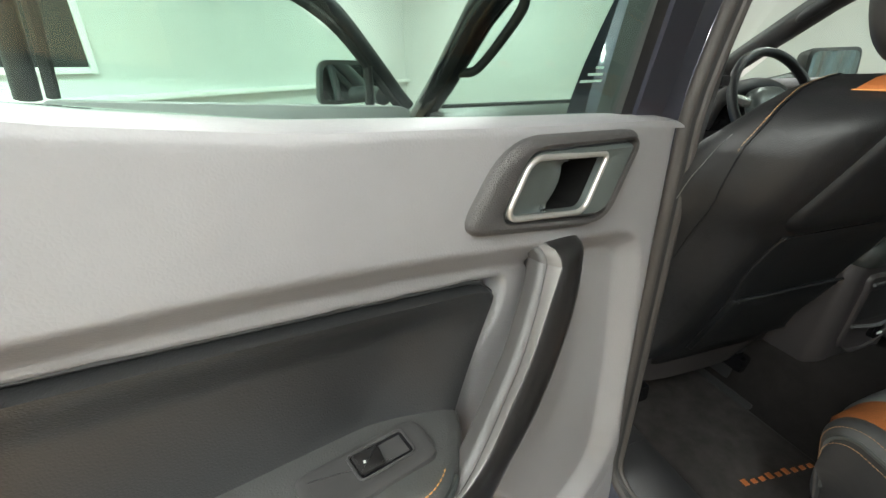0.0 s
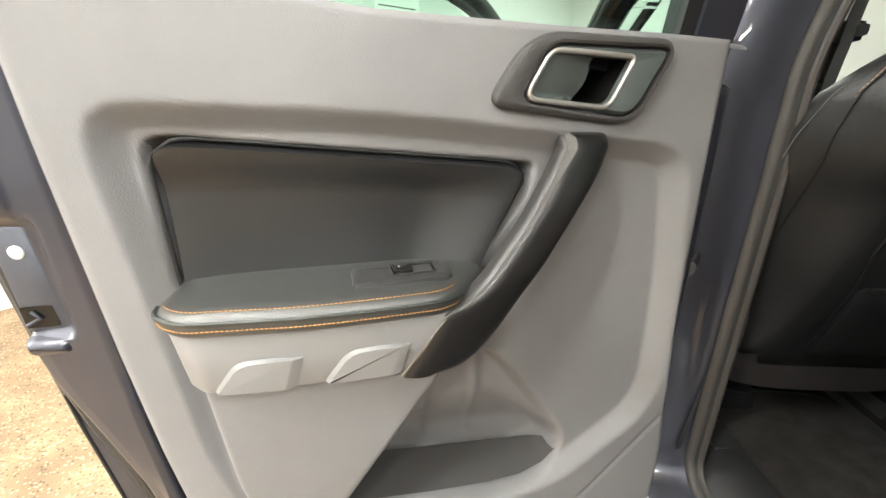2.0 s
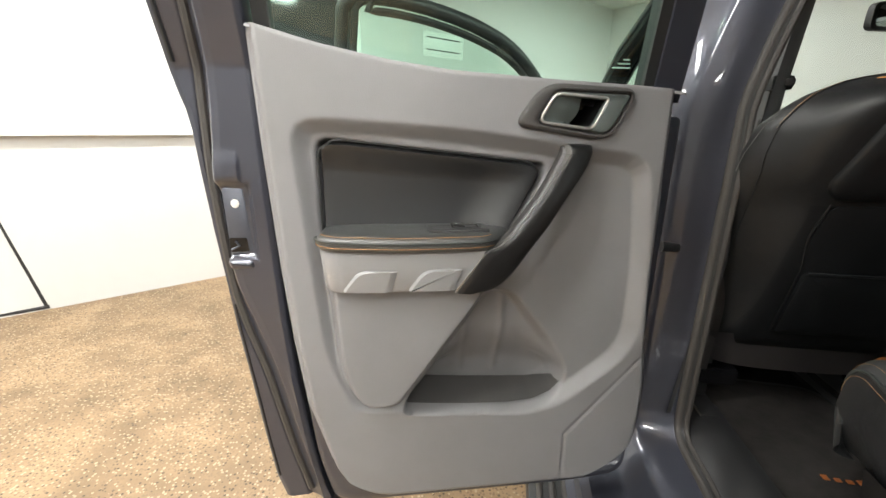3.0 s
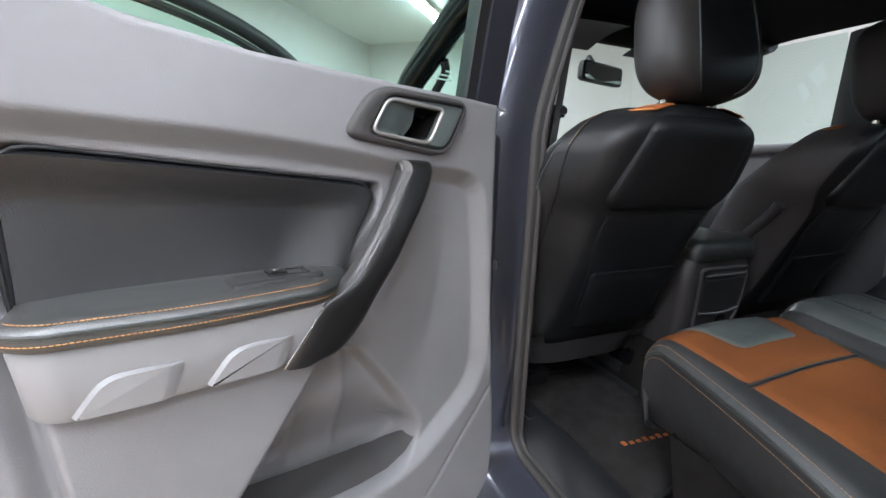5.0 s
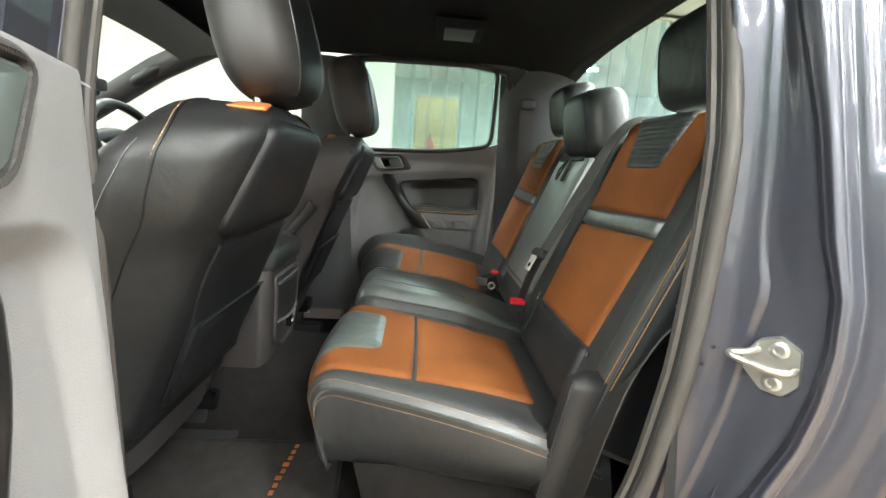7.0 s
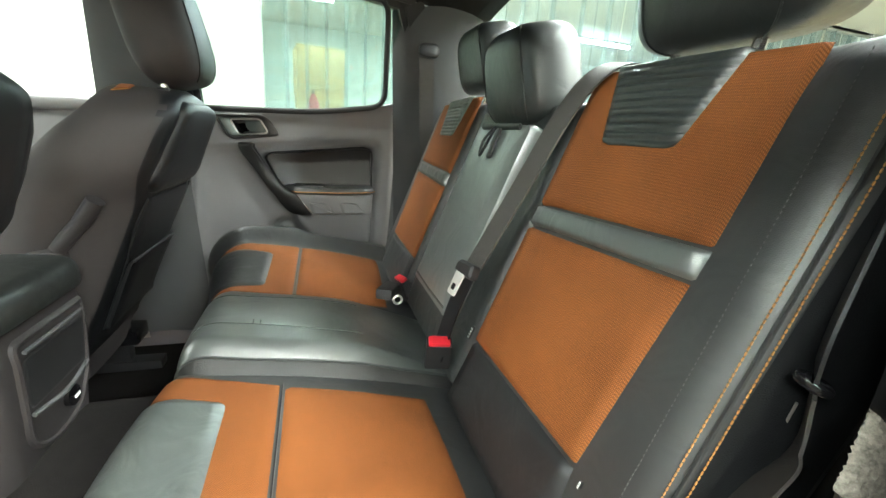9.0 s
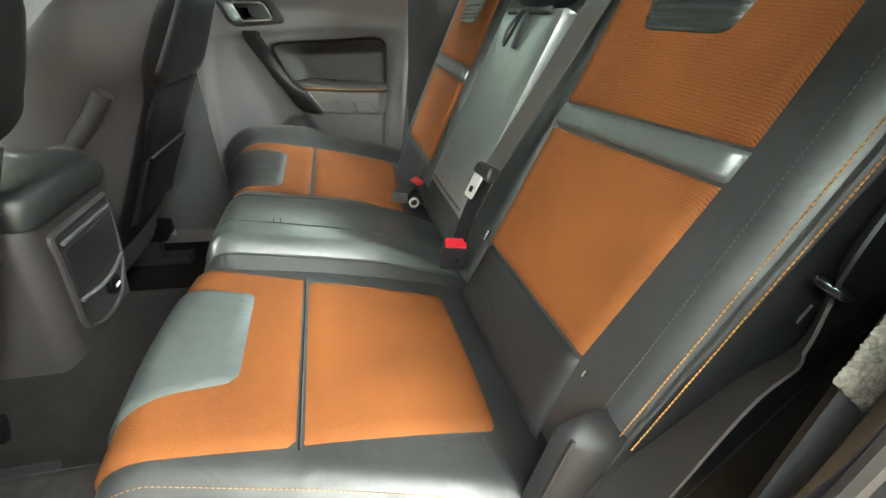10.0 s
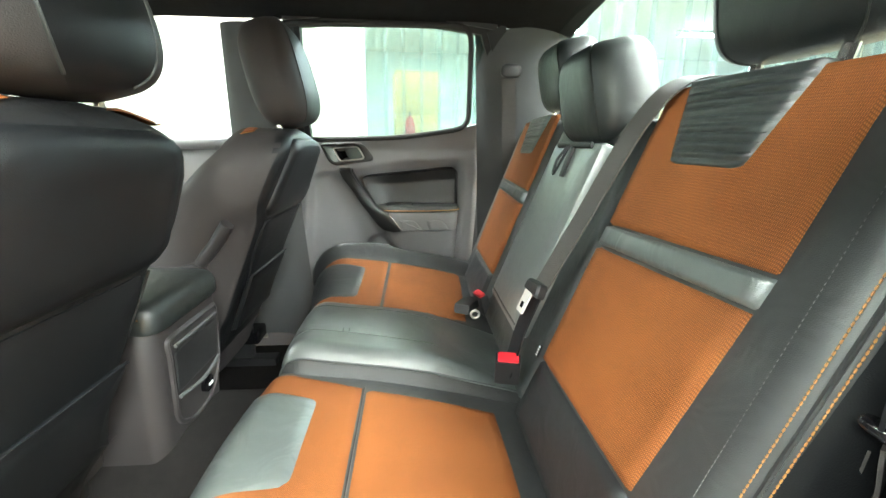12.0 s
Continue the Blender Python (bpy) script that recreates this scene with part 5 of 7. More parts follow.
    post("window_channel", [(u, z - 0.030) for u, z in head_], 0.018, -0.080, -0.050, BLACK_RUBBER)
    post("waist_seal", [(0.14, 1.433), (0.33, 1.443), (0.50, 1.453), (0.66, 1.476), (0.80, 1.508)], 0.010, -0.074, -0.055, BLACK_RUBBER)
    pane = solid("window_glass", [fr(u, z, d) for d in (-0.064, -0.068) for u, z in ((0.15, 1.40), (0.85, 1.44), (0.82, 1.82), (0.16, 1.82))], [(0, 1, 2, 3), (4, 7, 6, 5), (0, 4, 5, 1), (1, 5, 6, 2), (2, 6, 7, 3), (3, 7, 4, 0)], WINDOW if near else FAR_GLASS, door,
                 "green-tinted window glass", smooth=False)
    pane.visible_shadow = False
    if near:
        # etched marks in the glass corner: unreadable, so plain bars
        for z, u0, w in ((1.488, 0.203, 0.012), (1.482, 0.206, 0.022), (1.476, 0.209, 0.032)):
            solid("etched_mark", [fr(u0 - (w / 2) * a, z + 0.0012 * b, -0.0625) for a, b in ((-1, -1), (1, -1), (1, 1), (-1, 1))], [(0, 1, 2, 3)], LABEL_WHITE, pane, smooth=False)
        # the pressed rear edge: painted face, fold, seal groove and outer flange, running up into the window post
        def swing(z):
            """The post bends forward above the waist."""
            return -0.037 * max(0, (z - 1.58) / 0.22) ** 1.6

        def pressed(s, t):
            z = 0.60 + 1.23 * t
            a, b, c, o = (float(np.interp(z, [q[0] for q in line], [q[1] for q in line])) for line in (EDGE_PANEL, EDGE_FOLD, EDGE_GROOVE, EDGE_RIM))
            across = [(a - 0.012, -0.085), (a - 0.010, -0.034), (a, -0.030), (b - 0.016, -0.033), (b - 0.004, -0.036), (b, -0.041), (b + 0.003, -0.056), (c - 0.008, -0.078), (c + 0.004, -0.084), (c + 0.010, -0.080),
                      (o - 0.012, -0.079), (o - 0.003, -0.083), (o, -0.090), (o, -0.104), (o - 0.030, -0.112)]
            keys = [0, 0.07, 0.12, 0.40, 0.46, 0.50, 0.55, 0.62, 0.67, 0.72, 0.84, 0.89, 0.93, 0.97, 1]
            u, d = (float(np.interp(s, keys, [q[k] for q in across])) for k in (0, 1))
            sunk = ease(np.array((u - 0.824) / 0.012)).item() * ease(np.array((z - 1.160) / 0.008)).item() * ease(np.array((1.290 - z) / 0.010)).item() * (s < 0.56)
            swell = ease(np.array((z - 1.290) / 0.004)).item() * ease(np.array((1.345 - z) / 0.03)).item() * ease(np.array((u - 0.838) / 0.006)).item() * (s < 0.56)
            return fr(u + swing(z), z, d - 0.011 * sunk + 0.004 * swell)
        sheet("edge_pressing", pressed, 90, 200, PAINT, door, "dark blue metallic rear edge of the door", sharp=40)
        edge_at = lambda line, z, du, d: fr(float(np.interp(z, [q[0] for q in line], [q[1] for q in line])) + du + swing(z), z, d)
        tube("edge_seal", [edge_at(EDGE_GROOVE, z, -0.002, -0.080) for z in np.linspace(0.62, 1.80, 60)], 0.0085, RUBBER, door, "grey-brown rubber edge seal", n=8)
        tube("rim_seal", [edge_at(EDGE_RIM, z, -0.010, -0.079) for z in np.linspace(0.66, 1.06, 24)], 0.0022, BLACK_RUBBER, door, n=6)
        tube("rim_slot", [edge_at(EDGE_RIM, z, -0.014, -0.078) for z in np.linspace(1.47, 1.78, 20)], 0.0034, BLACK_RUBBER, door, n=6)
        # latch in the edge
        la = slab("latch_plate", rounded([(0.876, 1.280), (0.842, 1.280), (0.836, 1.166), (0.874, 1.166)], 0.006, 4), place, [(0, -0.06), (0, -0.0435), (0.002, -0.042)], ZINC_DULL, door, "painted latch plate", cap0=False)
        slab("latch_mouth", rounded([(0.874, 1.196), (0.846, 1.196), (0.844, 1.172), (0.874, 1.172)], 0.003, 4), place, [(0, -0.043), (0, -0.0412), (0.002, -0.0412)], GLOSS_BLACK, la, cap0=False)
        tube("latch_claw", [place(0.872, 1.176, -0.040), place(0.858, 1.183, -0.039), place(0.864, 1.191, -0.040)], 0.0019, ZINC_DULL, la)
        slab("latch_screw", [Vector((0.857 + 0.0065 * math.cos(g * math.pi / 8), 1.254 + 0.0070 * math.sin(g * math.pi / 8))) for g in range(16)], place, [(0, -0.043), (0, -0.0405), (0.002, -0.0395)], ZINC, la)
        slab("latch_bump", rounded([(0.876, 1.160), (0.836, 1.160), (0.834, 1.144), (0.874, 1.144)], 0.007, 5), place, [(-0.004, -0.040), (-0.001, -0.034), (0.003, -0.0295), (0.007, -0.028)], PAINT, la, cap0=False)
        # check strap and hinge
        tube("check_strap", [place(0.10, 1.165, -0.03), Vector((-0.665, 0.53, 1.115))], 0.010, BLACK_PLASTIC, door, "black door check strap", flat=0.5)
        for z in (0.92, 1.34):
            tube("hinge", [place(0.085, z, -0.085), Vector((-0.735, 0.52, z))], 0.016, PAINT, door, "painted hinge arm", n=8)


door_metal(near_door, at_left, True)
door_metal(far_door, at_right, False)

# ---- front door, open, seen through the rear door's glass ----
FH, FU = Vector((-0.775, 1.50, 0)), Vector((-0.945, -0.327, 0)).normalized()
FN = Vector((0.327, -0.945, 0)).normalized()


def at_front(u, z, d):
    return FH + FU * u + FN * (d + 0.25 * max(0, z - 1.4)) + Vector((0, 0, z))


fd = thing("front_door", (-0.8, 1.5, 0.6), "open dark blue front door with black window frame and mirror", "car door")
slab("door_shell", denser(rounded([(0.02, 0.58), (0.02, 1.35), (1.05, 1.43), (1.03, 0.62)], 0.03, 5), 0.1), at_front, [(0.04, 0.0), (0, -0.03), (0, -0.10), (0.01, -0.12)], PAINT, fd)
slab("trim_panel", rounded([(0.05, 0.62), (0.05, 1.37), (1.0, 1.44), (0.98, 0.66)], 0.03, 5), at_front, [(0, 0.0), (0.003, 0.04), (0.03, 0.05)], TRIM, fd, cap0=False)
frame_path = curve([(0.0, 1.36, 0), (0.15, 1.52, 0), (0.30, 1.665, 0), (0.46, 1.745, 0), (0.66, 1.80, 0), (0.86, 1.825, 0), (0.965, 1.80, 0), (0.985, 1.72, 0), (1.02, 1.44, 0)], 40)
tube("window_frame", [at_front(p.x, p.y, -0.06) for p in frame_path], 0.026, BLACK_PLASTIC, fd, n=10)
tube("window_frame", [at_front(p.x, p.y - 0.045 if p.x < 0.9 else p.y, -0.05) - (FU * 0.045 if p.x > 0.9 else FU * 0) for p in frame_path], 0.014, BLACK_RUBBER, fd, n=8)
tube("quarter_post", [at_front(0.16, 1.36, -0.05), at_front(0.17, 1.50, -0.05)], 0.016, BLACK_PLASTIC, fd, n=8)
g = sheet("window_glass", lambda s, t: at_front(0.05 + 0.93 * s, 1.38 + t * (0.06 + 0.37 * min(1, s * 1.6)), -0.055), 8, 2, WINDOW, fd)
g.visible_shadow = False
mm = pose(*at_front(0.165, 1.448, -0.20), 0, 0, 20)
mir = slab("mirror_housing", rounded([(-0.13, -0.075), (0.12, -0.07), (0.125, 0.07), (-0.11, 0.075)], 0.035, 6), lambda a, b, h: mm @ Vector((a, -h, b)), [(0.05, -0.09), (0.015, -0.06), (0, -0.01), (0, 0.01), (0.006, 0.014)], BLACK_PLASTIC, fd, "black door mirror")
slab("mirror_glass", rounded([(-0.115, -0.06), (0.105, -0.057), (0.11, 0.057), (-0.10, 0.06)], 0.03, 6), lambda a, b, h: mm @ Vector((a, -h, b)), [(0, 0.014), (0, 0.016)], MIRROR, mir)
tube("mirror_arm", [mm @ Vector((0.08, 0.03, -0.04)), at_front(0.10, 1.40, -0.06)], 0.03, BLACK_PLASTIC, mir)
# far door mirror and far front door
fm = thing("door_mirror", (1.0, 1.3, 1.4), "black far side door mirror", "mirror")
tm = pose(1.02, 1.32, 1.475, 0, 0, -14)
slab("mirror_housing", rounded([(-0.12, -0.07), (0.13, -0.075), (0.11, 0.075), (-0.125, 0.07)], 0.035, 6), lambda a, b, h: tm @ Vector((a, -h, b)), [(0.05, -0.09), (0.015, -0.06), (0, -0.01), (0, 0.01), (0.006, 0.014)], BLACK_PLASTIC, fm)
slab("mirror_glass", rounded([(-0.105, -0.057), (0.115, -0.06), (0.10, 0.06), (-0.11, 0.057)], 0.03, 6), lambda a, b, h: tm @ Vector((a, -h, b)), [(0, 0.014), (0, 0.016)], MIRROR, fm)
tube("mirror_arm", [tm @ Vector((-0.08, 0.03, -0.04)), (0.80, 1.42, 1.40)], 0.03, BLACK_PLASTIC, fm)
ff = thing("front_door", (0.75, 1.0, 0.6), "closed far front door with dark grey trim", "car door")
sheet("trim_panel", lambda s, t: Vector((0.745 + 0.03 * (1 - math.sin(math.pi * min(1, t * 1.2))), 0.58 + 1.0 * s, 0.66 + 0.77 * t - 0.02 * s)), 10, 12, TRIM, ff)
tube("waist_rail", [(0.75, 0.56, 1.44), (0.755, 1.0, 1.425), (0.76, 1.58, 1.40)], 0.02, TRIM, ff)
g = sheet("window_glass", lambda s, t: Vector((0.78 - 0.14 * t, 0.585 + 0.95 * s - 0.55 * t * s, 1.42 + 0.38 * t)), 6, 3, FAR_GLASS, ff)
g.visible_shadow = False

far_edge = rounded([(0.40, 1.447), (0.39, 1.792), (-0.205, 1.800), (-0.212, 1.497), (0.0, 1.462)], [0.05, 0.04, 0.05, 0.05, 0.15], 7)
tube("window_rubber", [Vector((0.602 + (1.79 - p.y) * 0.25, p.x, p.y)) for p in denser(far_edge, 0.06)], 0.009, BLACK_RUBBER, far_door, "black rubber round the window", n=8, closed=True)

# ---- rear bench ----
def cushion_t(y):
    return 0.62 * (y + 0.26) / 0.445


def cushion_profile(t):
    """The seat cushion's side view: sloping top, rolled front edge, front face."""
    if t < 0.62:
        k = t / 0.62
        return -0.26 + 0.445 * k, 0.950 + 0.089 * k + 0.012 * math.sin(math.pi * k)
    if t < 0.82:
        g = (t - 0.62) / 0.20 * math.pi / 2
        return 0.185 + 0.058 * math.sin(g), 1.039 - 0.052 * (1 - math.cos(g)) + 0.004 * math.sin(2 * g)
    k = (t - 0.82) / 0.18
    return 0.243 - 0.025 * k, 0.987 - 0.115 * k


def outer_edge(y):
    return 0.488 + 0.062 * min(1.2, max(0, (0.19 - y) / 0.39))


bench = thing("rear_bench", (0, 0, 0.70), "black leather rear bench with orange cloth inserts", "seat")
for sx in (-1, 1):
    def rim_x(y, wide=0.06 if sx > 0 else 0.018):
        return outer_edge(y) + wide

    def on_cushion(x, t, lift=0.0, sx=sx, rim_x=rim_x):
        """A place on one seat cushion: x from the middle outwards, t along its side view."""
        y, z = cushion_profile(t)
        yl, zl = cushion_profile(max(0, t - 0.01))
        yh, zh = cushion_profile(min(1, t + 0.01))
        n = Vector((0, -(zh - zl), yh - yl)).normalized()
        e = rim_x(y)
        rise = 0
        if sx > 0:
            front = 1 + 0.45 * ease(np.array((y - 0.02) / 0.08)).item()
            rise = 0.034 * ease(np.array((x - 0.19) / 0.29)).item() + 0.036 * front * ease(np.array((x - 0.482) / 0.06)).item()
        soft_edge = 0.018 * max(0, (x - e + 0.03) / 0.03) ** 2
        crown = 0.010 * math.sin(math.pi * min(1, max(0, (x - 0.14) / (e - 0.14))))
        return Vector((sx * x, y, z)) + n * (lift + crown + rise - soft_edge)

    def cush(s, t, f=on_cushion):
        y, _ = cushion_profile(t)
        return f(0.13 + s * (rim_x(y) - 0.13), t)
    seat = sheet("seat_cushion", cush, 44, 44, BOLSTER, bench, "black leather seat cushion")

    def side_panel(s, t, f=on_cushion, sx=sx):
        tt = s * 0.985
        y, z = cushion_profile(tt)
        p = f(rim_x(y), tt)
        low = 0.855 + 0.01 * math.sin(3 * s)
        yy = min(y, 0.225)
        return Vector((p.x + sx * (0.012 * math.sin(math.pi * t) - 0.03 * t * t), p.y + (yy - 0.02 - p.y) * t * 0.3, p.z + (low - p.z) * t))
    sheet("side_panel", side_panel, 40, 10, SEAT_SIDE, seat, "black leather cushion side")
    edge = [on_cushion(rim_x(cushion_profile(t)[0]), t, 0.001) for t in np.linspace(0.02, 0.93, 50)]
    tube("piping", edge, 0.0035, LEATHER, seat, n=6)
    edge2 = [on_cushion(rim_x(cushion_profile(t)[0]) - 0.010, t, 0.0015) for t in np.linspace(0.02, 0.93, 60)]
    edge3 = [p + Vector((sx * 0.004, 0, -0.010)) for p in edge]
    for e in (edge2, edge3):
        if sx < 0:
            stitches("stitching", e, 0.0036, 0.0013, 0.0006, THREAD_TAN, seat)
        else:
            tube("stitching", e, 0.0007, THREAD_GREY, seat, n=5)

    def drape(name, corners, lift, material, label, nu=24, nv=20, f=on_cushion, sink=0.004):
        """A sewn panel between four (x, t) corners, laid on the cushion, its rim drawn in."""
        c = [Vector(q) for q in corners]
        def at(s, t):
            a, b = 2 * s - 1, 2 * t - 1
            r = 1 if sink < 0 else 0
            sr, tr = 0.5 + 0.5 * a * (1 - r * 0.07 * b ** 16), 0.5 + 0.5 * b * (1 - r * 0.05 * a ** 16)
            p = c[0].lerp(c[1], sr).lerp(c[3].lerp(c[2], sr), tr)
            rim = min(min(s, 1 - s) * (c[1] - c[0]).length, min(t, 1 - t) * 0.72 * abs(c[3].y - c[0].y))
            k = min(1, rim / 0.003)
            return f(p.x, p.y, lift * k - sink * (1 - k) * 0.5)
        return sheet(name, at, nu, nv, material, seat, label)
    T = cushion_t
    drape("orange_insert", [(0.188, T(-0.160)), (0.476, T(-0.158)), (0.482, T(0.0634)), (0.172, T(0.0664))], 0.004, ORANGE, "orange woven seat insert")
    drape("orange_insert", [(0.170, T(0.0676)), (0.482, T(0.0646)), (0.478, 0.80), (0.120, 0.80)], 0.004, ORANGE, "orange woven seat insert", 30, 24)
    # the far patch gets a darker leather, its shade put into the colour
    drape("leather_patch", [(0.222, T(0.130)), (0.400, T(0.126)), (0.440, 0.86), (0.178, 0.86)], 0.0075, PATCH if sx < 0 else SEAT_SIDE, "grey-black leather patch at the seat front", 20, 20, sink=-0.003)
    tube("cross_seam", [on_cushion(x, T(0.067 - 0.0028 * (x - 0.17) / 0.31), 0.001) for x in np.linspace(0.172, 0.482, 20)], 0.0012, SEAT_BACK, seat, n=6)
    for dy in (-0.003,):
        tube("cross_thread", [on_cushion(x, T(0.067 - 0.0028 * (x - 0.17) / 0.31 + dy * 0.3), 0.0030) for x in np.linspace(0.172, 0.482, 20)], 0.0006, THREAD_GREY, seat, n=5)

# middle cushion: raised and domed, with a rolled front and soft creases in its cover
def middle(s, t):
    x = -0.172 + 0.344 * s
    y, z = cushion_profile(t * 0.98)
    g = abs(2 * s - 1)
    dome = (1 - ease(np.array((g - 0.58) / 0.42)).item()) * (1 - 0.16 * g * g)
    swell = 0.057 * dome * ease(np.array(1.0 - max(0, (t - 0.75) / 0.25) * 0.4)).item() * min(1, 0.30 + t * 2.2) * (1 - 0.10 * abs(2 * t - 1) ** 3)
    crease = 0.0022 * math.sin(9 * s + 13 * t) * math.sin(5.5 * t + 1.2) * dome + 0.0016 * math.sin(21 * s - 17 * t + 3 * math.sin(4 * s)) * dome * max(0, 0.75 - t)
    return Vector((x * (1 - 0.04 * math.sin(math.pi * t)), y - 0.022 + 0.012 * (1 - g * g) * t, z + swell + crease - 0.012))


def edge_s(t):
    """Where the top panel ends and the boxing begins."""
    return 0.115 + 0.075 * abs(2 * t - 0.9) ** 3


mid = sheet("middle_cushion", lambda s, t: middle(edge_s(t) + (1 - 2 * edge_s(t)) * s, t), 50, 50, LEATHER_SHEEN, bench, "raised black leather middle seat")
for sx in (0, 1):
    # the boxing's darker leather paints in the shade on the cushion's sides
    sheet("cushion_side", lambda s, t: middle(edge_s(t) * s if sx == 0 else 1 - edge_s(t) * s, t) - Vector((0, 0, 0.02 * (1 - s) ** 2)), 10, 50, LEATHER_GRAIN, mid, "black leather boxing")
    tube("edge_piping", [middle(edge_s(t) if sx == 0 else 1 - edge_s(t), t) + Vector((0, 0, 0.0012)) for t in np.linspace(0.03, 0.90, 44)], 0.0024, LEATHER, mid, n=6)
for s0 in (0.30, 0.70):
    tube("middle_seam", [middle(s0 + 0.03 * math.sin(3 * t), t) + Vector((0, 0, 0.0004)) for t in np.linspace(0.30, 0.84, 30)], 0.0010, LEATHER, mid, n=5)
for t0 in (0.548, 0.564):
    tube("tack_stitch", [middle(s, t0) + Vector((0, 0, 0.0012)) for s in (0.325, 0.34, 0.355, 0.37)], 0.0009, BLACK_RUBBER, mid, n=5)
# plinth below the cushions
sheet("bench_plinth", lambda s, t: Vector((-0.50 + 1.0 * s, 0.16 - 0.05 * t, 0.88 - 0.22 * t)), 8, 6, CARPET, bench, "charcoal carpeted plinth below the seat")
for sx in (-1, 1):
    sheet("plinth_side", lambda s, t, sx=sx: Vector((sx * (0.50 + 0.01 * s), 0.16 - 0.40 * s - 0.05 * t, 0.88 - 0.22 * t)), 6, 6, CARPET, bench)

# backrests: y falls back as z rises
def on_back(x, z, h):
    n = Vector((0, 1, 0.375)).normalized()
    return Vector((x, -0.231 - 0.375 * (z - 1.113), z)) + n * h


def bunched(s, n, rim):
    """The grid's outermost lines drawn out to the rim, so that a sewn edge turns in sharply."""
    if s * n < 0.999 or (1 - s) * n < 0.999:
        return s
    return rim + (1 - 2 * rim) * (s - 1 / n) / (1 - 2 / n)


def on_bolster(x, z, h):
    """The backrest's face, its outer bolster rolled towards the door."""
    return on_back(x, z, h - 0.024 * min(1.2, max(0, (abs(x) - 0.540) / 0.062)) ** 2)


for sx in (-1, 1):
    shape = rounded([(sx * 0.205, 0.99), (sx * 0.592, 0.99), (sx * 0.602, 1.40), (sx * 0.602, 1.532), (sx * 0.50, 1.520), (sx * 0.205, 1.514)], [0.01, 0.02, 0.10, 0.02, 0.05, 0.02], 7)
    shape = denser(shape, 0.03)
    back = slab("backrest", shape, on_bolster, [(0.004, -0.12), (0, -0.10), (0, -0.045), (0.006, -0.022), (0.016, -0.008), (0.030, -0.002), (0.045, -0.0005), (0.055, 0.0), (0.065, 0.0), (0.075, 0.0)], BOLSTER, bench, "black leather backrest", sharp=60)

    def quilt(name, corners, lift, material, label, nu=20, nv=20, sx=sx, wave=0.0, waves=0):
        c = [Vector(q) for q in corners]
        def at(s, t):
            s, t = bunched(s, nu, 0.0035 / (c[1] - c[0]).length), bunched(t, nv, 0.0035 / (c[3] - c[0]).length)
            a, b = 2 * s - 1, 2 * t - 1
            sr, tr = 0.5 + 0.5 * a * (1 - (0.10 * b ** 16 if waves and b < 0 else 0)), 0.5 + 0.5 * b * (1 - (0.12 * a ** 16 if waves and b < 0 else 0))
            p = c[0].lerp(c[1], sr).lerp(c[3].lerp(c[2], sr), tr)
            rim = min(min(s, 1 - s) * (c[1] - c[0]).length, min(t, 1 - t) * (c[3] - c[0]).length)
            k = min(1, rim / 0.0035)
            return on_back(sx * p.x, p.y, lift * k - 0.003 * (1 - k) + 0.003 * math.sin(math.pi * s) * math.sin(math.pi * t) + wave * abs(math.sin(math.pi * waves * t)) * min(1, rim / 0.016))
        return sheet(name, at, nu, nv, material, back, label, sharp=70)
    quilt("orange_insert", [(0.224, 1.104), (0.490, 1.107), (0.507, 1.303), (0.226, 1.291)], 0.005, ORANGE, "orange woven back insert")
    quilt("cross_strap", [(0.226, 1.294), (0.508, 1.304), (0.510, 1.334), (0.228, 1.324)], 0.0065, PATCH, "grey-black leather cross strap", 16, 8)
    quilt("orange_insert", [(0.228, 1.325), (0.509, 1.335), (0.513, 1.507), (0.226, 1.515)], 0.005, ORANGE, "orange woven back insert", 24, 20)
    # far ribs take the paler leather: the light on them is in the colour
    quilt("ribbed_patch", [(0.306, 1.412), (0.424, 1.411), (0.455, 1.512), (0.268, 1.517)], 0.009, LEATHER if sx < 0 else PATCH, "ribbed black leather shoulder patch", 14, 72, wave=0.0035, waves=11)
    quilt("lower_panel", [(0.215, 1.000), (0.50, 1.000), (0.490, 1.105), (0.222, 1.102)], 0.004, SEAT_SIDE, "black leather lower back panel", 16, 10)
    stitch = lambda off, z0, z1, h: [on_bolster(sx * off(z), z, h) for z in np.linspace(z0, z1, 50)]
    stitches("stitching", stitch(lambda z: 0.543, 1.05, 1.50, 0.0003), 0.0028, 0.0022, 0.0005, THREAD_GREY, back)
    for k, (off, h) in enumerate(((0.569, 0.0007), (0.5815, 0.0008))):
        if sx < 0:
            stitches("stitching", stitch(lambda z: off, 1.085, 1.50, h), 0.0038, 0.0008, 0.0008, THREAD, back)
    tube("piping", stitch(lambda z: 0.5752, 1.05, 1.50, -0.0012), 0.0022, BOLSTER, back, n=6)
    # black sheet laid over the backrest's outer side to paint its shade
    fold = [(0.0265, -0.0005), (0.014, -0.0075), (0.004, -0.021), (-0.002, -0.045), (-0.002, -0.095)]

    def shade_sheet(s, t, sx=sx):
        z = 1.005 + 0.500 * t
        i, h = (float(np.interp(s * 4, range(5), [q[k] for q in fold])) for k in (0, 1))
        return on_bolster(sx * (0.592 + 0.010 * min(1, (z - 0.99) / 0.41) - i * 0.6 + 0.0005), z, h + 0.0012)
    sheet("side_shade", shade_sheet, 12, 24, SEAT_BACK, back, "black sheet painting the shaded side of the backrest", sharp=70)
